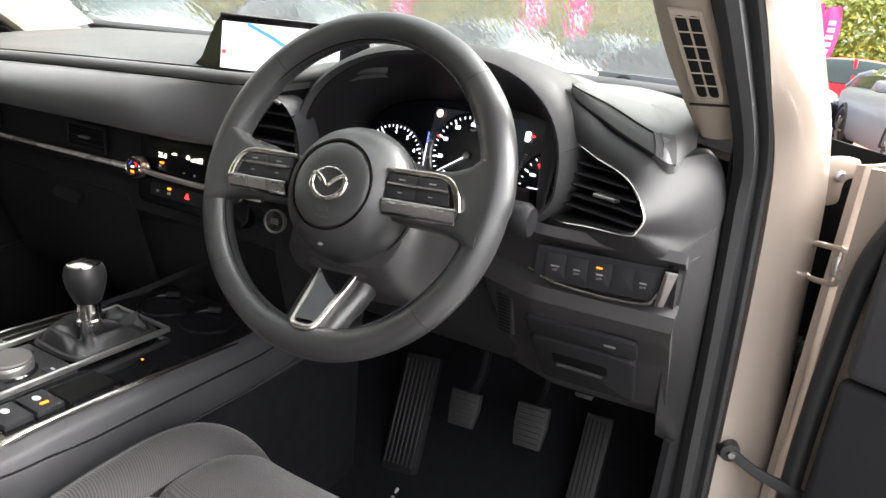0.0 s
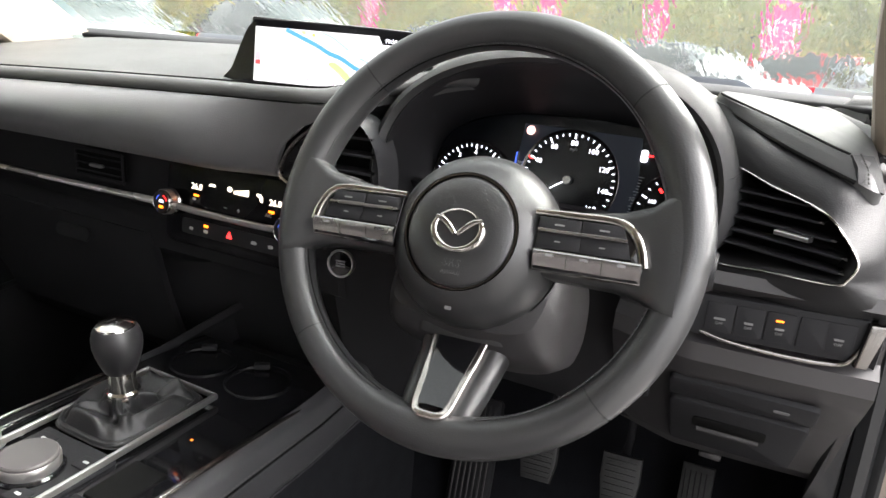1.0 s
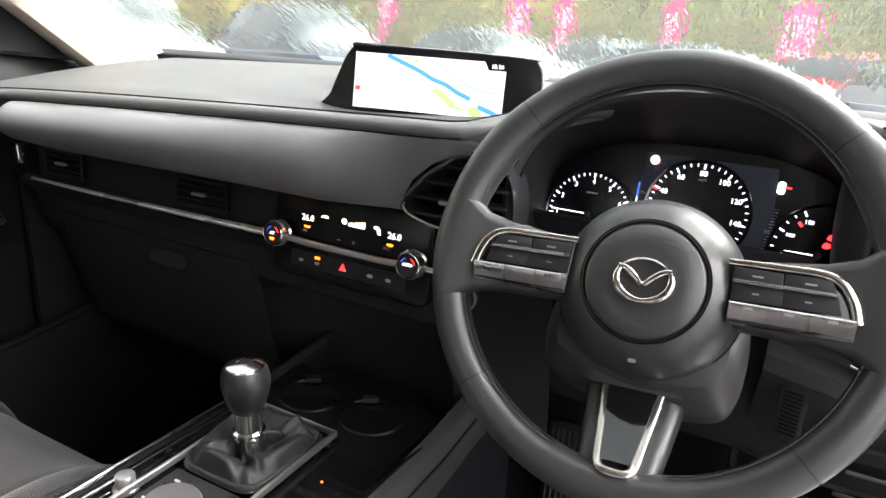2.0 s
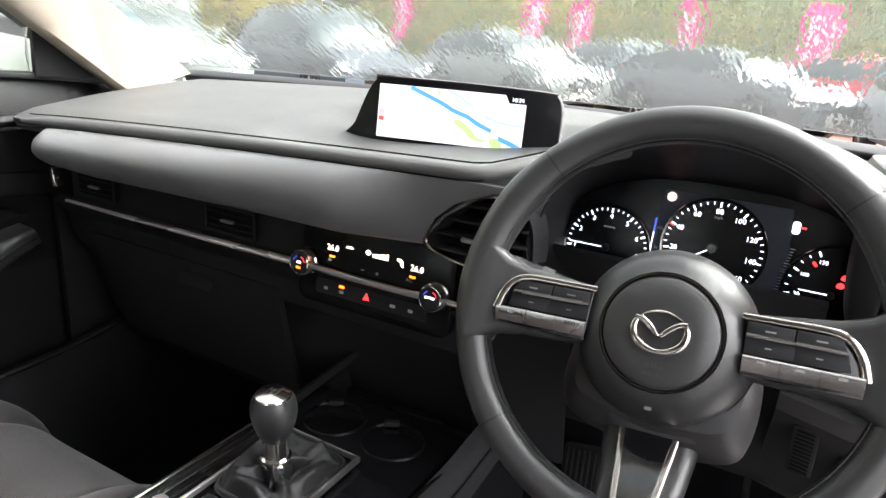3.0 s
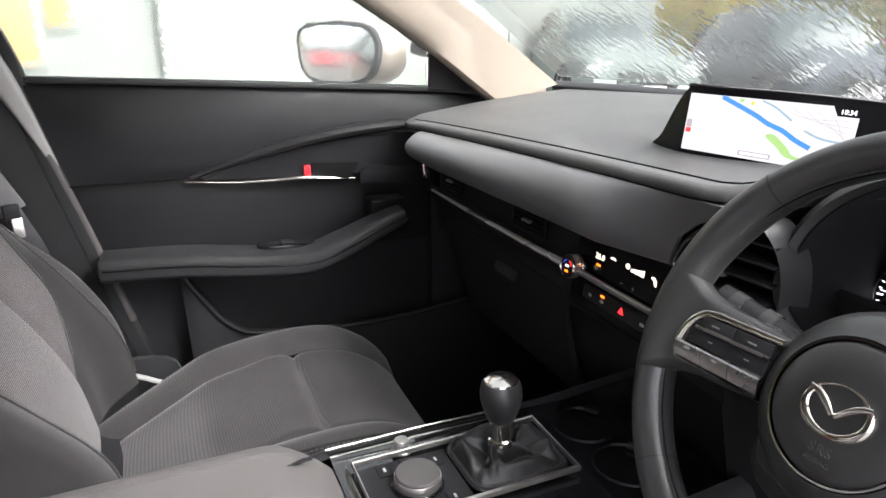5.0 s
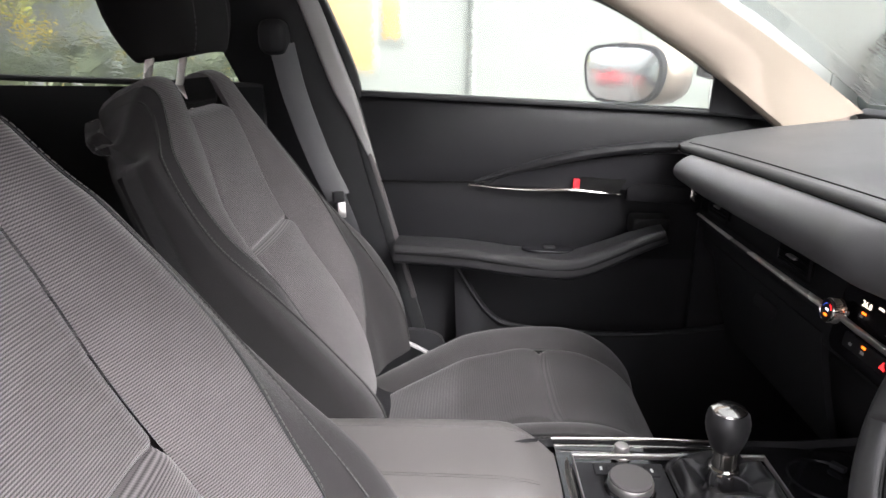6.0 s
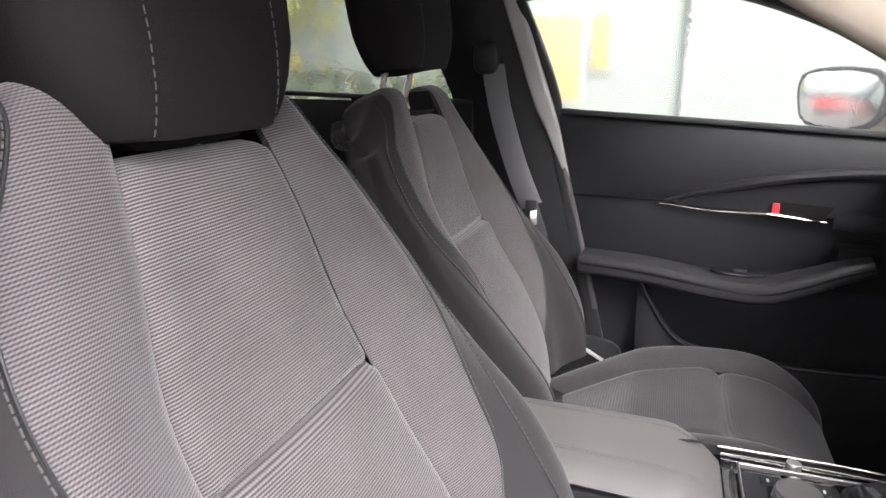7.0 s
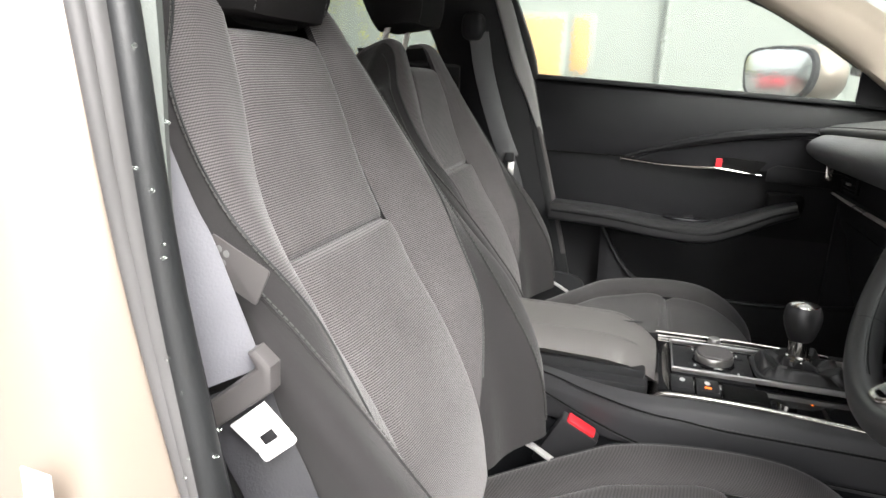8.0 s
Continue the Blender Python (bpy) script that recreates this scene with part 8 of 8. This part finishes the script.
def parked_car(at, heading, mat, label, tall=1.6):
    """A parked hatchback; its nose points along heading (degrees from +y, anticlockwise)."""
    m = Matrix.Translation(at) @ Matrix.Rotation(radians(heading), 4, "Z")
    car = thing("parked_car", at, label, "car", "parked cars")
    L, W_ = 4.4, 0.9

    def section(y):
        t = (y + L / 2) / L
        nose, tail = max(0, (t - 0.86) / 0.14), max(0, (0.10 - t) / 0.10)
        w = W_ * (1 - 0.16 * nose ** 2 - 0.10 * tail ** 2)
        belt = 0.98 - 0.10 * max(0, t - 0.70) / 0.3 - 0.22 * nose ** 2
        return w, belt, 0.24 + 0.10 * nose ** 2 + 0.12 * tail

    rows = []
    for k in range(34):
        y = -L / 2 + L * k / 33
        w, belt, sill = section(y)
        rows.append([(-w * 0.92, y, sill), (-w, y, sill + 0.12), (-w * 1.0, y, 0.62), (-w * 0.97, y, belt - 0.10), (-w * 0.88, y, belt), (-w * 0.4, y, belt + 0.03), (w * 0.4, y, belt + 0.03), (w * 0.88, y, belt), (w * 0.97, y, belt - 0.10), (w * 1.0, y, 0.62), (w, y, sill + 0.12), (w * 0.92, y, sill)])
    V, F = stitch_rows(rows, True)
    F.append(tuple(range(12))[::-1])
    F.append(tuple(33 * 12 + i for i in range(12)))
    body = part("body", moved((V, F), m), mat, car, "painted body")

    def cabin(y, k=1.0):
        t = (y + 2.05) / 3.05
        h = max(0.0, math.sin(math.pi * min(1, max(0, t))) ** 0.42)
        return 0.99 + (tall - 0.99) * h * k

    rows = []
    for k in range(26):
        y = -2.05 + 3.05 * k / 25
        z = cabin(y)
        g_ = 0.99
        rows.append([(-0.80, y, g_), (-0.74 - 0.03 * (1 - (z - g_)), y, g_ + (z - g_) * 0.55), (-0.60, y, g_ + (z - g_) * 0.94), (-0.3, y, z), (0.3, y, z), (0.60, y, g_ + (z - g_) * 0.94), (0.74 + 0.03 * (1 - (z - g_)), y, g_ + (z - g_) * 0.55), (0.80, y, g_)])
    part("glasshouse", moved(stitch_rows(rows), m), M_DARKGLASS, car, "dark windows")
    roof = [[(x, y, cabin(y) - (0.06 * (cabin(y) - 0.99) / 0.6) * (abs(x) / 0.6) ** 3 + 0.012) for x in np.linspace(-0.60, 0.60, 9)] for y in np.linspace(-1.55, 0.15, 14)]
    part("roof", moved(shell(roof, 0.03), m), mat, car, "painted roof")
    for s in (-1, 1):
        for y0_, y1_ in ((0.98, 0.12), (-0.42, -0.46), (-1.95, -1.50)):
            part("pillar", moved(sweep([(s * 0.80, y0_, 0.98), (s * 0.71, (y0_ + y1_) / 2, (0.98 + cabin(y1_)) / 2 + 0.05), (s * 0.595, y1_, cabin(y1_) - 0.02)], roundrect(0.07, 0.05, 0.02), up=(s, 0, 0.3)), m), mat, car, "painted pillar")
        part("door_mirror", moved(blob(0.10, 0.07, 0.075, 3, 16, 8), m @ pose(s * 0.98, 0.72, 1.04)), mat, car, "door mirror")
        part("headlight", moved(blob(0.17, 0.12, 0.055, 3, 16, 8), m @ pose(s * 0.66, 2.02, 0.72)), M_WHITE, car, "clear headlight")
        part("tail_light", moved(blob(0.13, 0.06, 0.07, 3, 16, 8), m @ pose(s * 0.70, -2.14, 0.86)), M_RED, car, "red tail light")
        for y in (1.36, -1.32):
            wl_ = part("wheel", lathe([(0.20, 0.0), (0.31, 0.0), (0.335, 0.03), (0.335, 0.17), (0.31, 0.20), (0.20, 0.20)], 28, m @ pose(s * 0.80 - 0.10, y, 0.335) @ Matrix.Rotation(radians(90), 4, "Y")), M_TYRE, car, "tyre")
            rimz = [moved(block(-0.018, 0.018, 0.03, 0.21, 0, 0.03, 0.005, 1), m @ pose(s * 0.905 - 0.015, y, 0.335) @ Matrix.Rotation(radians(90), 4, "Y") @ Matrix.Rotation(2 * math.pi * k / 7, 4, "Z")) for k in range(7)]
            part("rim", cat(*rimz), M_SILVER, wl_, "spoked alloy rim")
            part("arch", moved(tube([(s * 0.885, y + 0.38 * math.cos(a), 0.335 + 0.38 * math.sin(a)) for a in np.linspace(0, math.pi, 18)], 0.035, 8), m), M_TYRE, car, "dark wheel arch")
    part("grille", moved(prism(roundrect(0.9, 0.26, 0.10), 0.03, 0.01), m @ pose(0, 2.17, 0.58) @ Matrix.Rotation(radians(-90), 4, "X")), M_GLOSS, car, "black grille")
    part("number_plate", moved(prism(roundrect(0.52, 0.11, 0.01), 0.01, 0.002), m @ pose(0, 2.215, 0.45) @ Matrix.Rotation(radians(-90), 4, "X")), M_WHITE, car, "plain pale plate")
    return car


P_NAVY = car_paint("dark_blue_paint", (0.055, 0.07, 0.085))
P_GREY = car_paint("silver_grey_paint", (0.20, 0.225, 0.22))
P_WHITE = car_paint("pale_mint_paint", (0.20, 0.235, 0.22))
P_RED = car_paint("red_paint", (0.55, 0.015, 0.03))
P_BLUEGREY = car_paint("blue_grey_paint", (0.13, 0.17, 0.18))
P_SLATE = car_paint("slate_grey_paint", (0.085, 0.10, 0.115))
P_SILVER = car_paint("silver_blue_paint", (0.22, 0.25, 0.29))
parked_car((-8.6, 6.2, 0), 255, P_WHITE, "pale mint-grey hatchback parked in the row facing this car", 1.50)
parked_car((-7.1, 8.9, 0), 245, P_NAVY, "dark blue crossover parked in the row, wet with rain", 1.66)
parked_car((-5.0, 12.2, 0), 240, P_GREY, "silver grey hatchback parked in the row, wet with rain", 1.5)
parked_car((-3.0, 14.6, 0), 225, P_BLUEGREY, "pale blue hatchback parked in the row, wet with rain", 1.5)
parked_car((-0.9, 12.6, 0), 235, P_SLATE, "slate grey hatchback parked in the row, wet with rain", 1.42)
parked_car((1.9, 15.2, 0), 262, P_RED, "red hatchback parked in the row with a wing mirror", 1.46)
parked_car((2.35, 10.2, 0), 190, P_SILVER, "pale silver-blue car with headlights facing the forecourt", 1.32)
parked_car((4.9, 19.5, 0), 200, P_GREY, "silver car parked behind the red car", 1.5)
parked_car((-1.9, -7.5, 0), 0, P_RED, "red hatchback parked behind this car", 1.5)


def banner(at, h, turn):
    b = thing("feather_banner", at, "tall pink feather banner on a thin pole", "banner", "feather banners")
    m = Matrix.Translation(at) @ Matrix.Rotation(radians(turn), 4, "Z")
    part("pole", moved(tube([(0, 0, 0), (0, 0, h * 0.9), (0.06, 0, h * 0.97), (0.22, 0, h)], 0.018, 8), m), M_SILVER, b, "thin metal pole")

    def fn(u, v):
        z = h * 0.34 + h * 0.65 * v
        w = 0.85 * math.sin(math.pi * (0.12 + 0.62 * v)) ** 0.8
        return Vector((0.02 + w * u, 0.05 * math.sin(5 * u + 4 * v), z + 0.25 * (u - 0.5) * (v - 0.5)))

    part("flag", moved(sheet(fn, 10, 18, 0.004), m), M_PINK, b, "pink cloth flag")
    for k in range(6):
        part("letter_bar", moved(sheet(lambda u, v: fn(0.28 + 0.4 * u, 0.14 + 0.115 * k + 0.07 * v) + Vector((0, -0.008, 0)), 4, 3, 0.003), m), M_WHITE, b, "pale bar of unreadable lettering")
    part("foot", moved(block(-0.3, 0.3, -0.3, 0.3, 0, 0.05, 0.02), m), M_HARD, b, "square foot")


for x, y, h, a in ((-23.0, 18.2, 3.1, 20), (-15.5, 24.0, 3.3, 0), (-10.5, 26.2, 3.3, 30), (-8.65, 26.6, 3.3, 10), (-4.44, 27.2, 3.4, -15), (-0.22, 27.5, 3.5, 20), (0.45, 33.0, 3.9, 30)):
    banner((x, y, 0), h, a)


def tree(at, h, spread, leaf, label, seed):
    rnd = random.Random(seed)
    t = thing("tree", at, label, "tree", "trees beyond the forecourt")
    base = Vector(at)
    limbs = [tube(curve([base, base + Vector((0.1, 0, h * 0.3)), base + Vector((-0.1, 0.1, h * 0.62)), base + Vector((0.1, 0, h * 0.9))], 10), 0.16, 8)]
    tips = []
    for k in range(9):
        a, z = rnd.uniform(0, 6.28), h * rnd.uniform(0.25, 0.7)
        e = base + Vector((spread * 0.8 * math.cos(a), spread * 0.8 * math.sin(a), z + h * rnd.uniform(0.05, 0.28)))
        limbs.append(sweep(curve([base + Vector((0, 0, z)), (base + Vector((0, 0, z))).lerp(e, 0.5) + Vector((0, 0, 0.25)), e], 8), circle(0.07, n=6), scale=lambda q: 1 - 0.8 * q))
        tips.append(e)
    part("trunk", cat(*limbs), M_BARK, t, "branching trunk")
    V, F = [], []
    for k in range(4500):
        c = base + Vector((0, 0, h * 0.58)) if rnd.random() < 0.35 else rnd.choice(tips)
        d = Vector((rnd.gauss(0, 1), rnd.gauss(0, 1), rnd.gauss(0, 0.8)))
        p = c + d * spread * 0.30
        if p.z < 0.5:
            continue
        s = rnd.uniform(0.07, 0.16)
        n1 = Vector((rnd.gauss(0, 1), rnd.gauss(0, 1), rnd.gauss(0, 1))).normalized()
        n2 = n1.orthogonal().normalized()
        k0 = len(V)
        V += [tuple(p - n1 * s), tuple(p - n2 * s * 0.5), tuple(p + n1 * s), tuple(p + n2 * s * 0.5)]
        F.append((k0, k0 + 1, k0 + 2, k0 + 3))
    cr = part("crown", (V, F), leaf, t, "loose leafy crown", smooth=0)
    return t


k = 0
for x, y, h, s, li in ((-34, 22, 8, 3.6, 1), (-27, 26, 7.5, 3.4, 2), (-22, 30, 9, 3.8, 1), (-17, 33, 8.5, 3.6, 3), (-12, 34, 8, 3.6, 2), (-7, 35, 9.5, 4.0, 1), (-1, 36, 10, 4.2, 1), (4.5, 37, 10, 4.2, 0), (9, 37, 10.5, 4.4, 1), (15, 36, 10, 4.4, 2), (21, 35, 10, 4.4, 1), (-7.4, -6.6, 5.0, 1.7, 1), (-7.8, -10.0, 6.0, 2.2, 1)):
    k += 1
    tree((x, y, 0), h, s, M_LEAF[li], ("broad green tree behind the parked cars", "yellowing autumn tree behind the parked cars", "golden autumn tree behind the parked cars", "russet autumn tree behind the parked cars")[li], 40 + k)


def hedge(x0, x1, y0, y1, h, leaf, label, n, seed, leaf_size=(0.06, 0.16)):
    rnd = random.Random(seed)
    V, F = [], []
    for i in range(n):
        t = rnd.random()
        p = Vector((x0 + (x1 - x0) * t + rnd.gauss(0, 0.35), y0 + (y1 - y0) * t + rnd.gauss(0, 0.35), abs(rnd.gauss(0, 1)) % 1 * h))
        s = rnd.uniform(*leaf_size)
        n1 = Vector((rnd.gauss(0, 1), rnd.gauss(0, 1), rnd.gauss(0, 1))).normalized()
        n2 = n1.orthogonal().normalized()
        k0 = len(V)
        V += [tuple(p - n1 * s), tuple(p - n2 * s * 0.5), tuple(p + n1 * s), tuple(p + n2 * s * 0.5)]
        F.append((k0, k0 + 1, k0 + 2, k0 + 3))
    single("hedge", (V, F), leaf, label, "hedge", "stuff", smooth=0)


hedge(-46, 26, 26, 39, 5.2, M_LEAF[0], "loose green hedge along the edge of the forecourt", 22000, 5, (0.07, 0.20))
hedge(-46, 26, 27, 40, 7.0, M_LEAF[1], "yellowing shrubs along the edge of the forecourt", 42000, 6, (0.07, 0.20))
hedge(-46, 26, 25.5, 38.5, 3.6, M_LEAF[2], "golden shrubs along the edge of the forecourt", 7000, 9, (0.06, 0.16))
hedge(-52, 32, 31, 43, 9.0, M_LEAF[1], "dense yellow-green woodland edge behind the shrubs", 12000, 11, (0.3, 0.7))
hedge(-5.0, -5.6, -2.2, -7.0, 1.15, M_LEAF[4], "low grey-green shrubs beside the building", 2600, 7)
hedge(-5.0, -5.6, -2.2, -7.0, 1.5, M_LEAF[2], "yellow leaves on low shrubs beside the building", 160, 8)

# showroom wall on the passenger's side
M_WALL = material("pale_render", (0.22, 0.24, 0.22), 0.7, bump=0.4, bump_scale=30, vary=0.06, vary_scale=0.7)
M_ORANGE = material("orange_poster", (0.46, 0.26, 0.09), 0.6, vary=0.06, vary_scale=2)
bld = thing("showroom", (-9, -2, 0), "pale showroom with orange posters in its windows", "building")
part("wall", block(-9.6, -9.2, -14.0, 8.0, 0.0, 4.8, 0.02), M_WALL, bld, "pale rendered wall")
part("roof", block(-9.8, -9.0, -14.2, 8.2, 4.8, 5.1, 0.03), M_WALL, bld, "flat parapet")
for i, (y0, y1, z0, z1) in enumerate(((-3.55, -3.0, 0.9, 1.95), (-2.75, -1.65, 0.75, 1.95), (-1.5, -1.25, 1.2, 1.95))):
    w = part("window", block(-9.22, -9.16, y0 - 0.08, y1 + 0.08, z0 - 0.08, z1 + 0.08, 0.01), M_WALL, bld, "pale framed window")
    part("poster", block(-9.17, -9.145, y0, y1, z0, z1, 0.004), M_ORANGE, w, "orange poster")
part("drainpipe", tube([(-9.12, -0.2, 0), (-9.12, -0.2, 4.8)], 0.05, 10), M_WALL, bld, "pale downpipe")
for y in (2.2, 5.0):
    part("wall_joint", block(-9.21, -9.185, y, y + 0.04, 0, 4.8, 0.005), M_WALL, bld, "panel joint")
lp = thing("street_lamp", (3.4, 21.5, 0), "slim grey lamp post among the trees", "street lamp")
part("post", tube([(3.6, 23.5, 0), (3.6, 23.5, 7.0)], 0.06, 10), M_SILVER, lp)
part("lantern", block(3.4, 3.8, 23.0, 23.6, 7.0, 7.12, 0.02), M_SILVER, lp)
single("paving", sheet(lambda u, v: Vector((-3 + 14 * u, 6.4 + 7.5 * v, 0.012)), 24, 6, 0.01), M_BRICKP, "wet red block paving in front of the parked cars", "pavement", "structure")
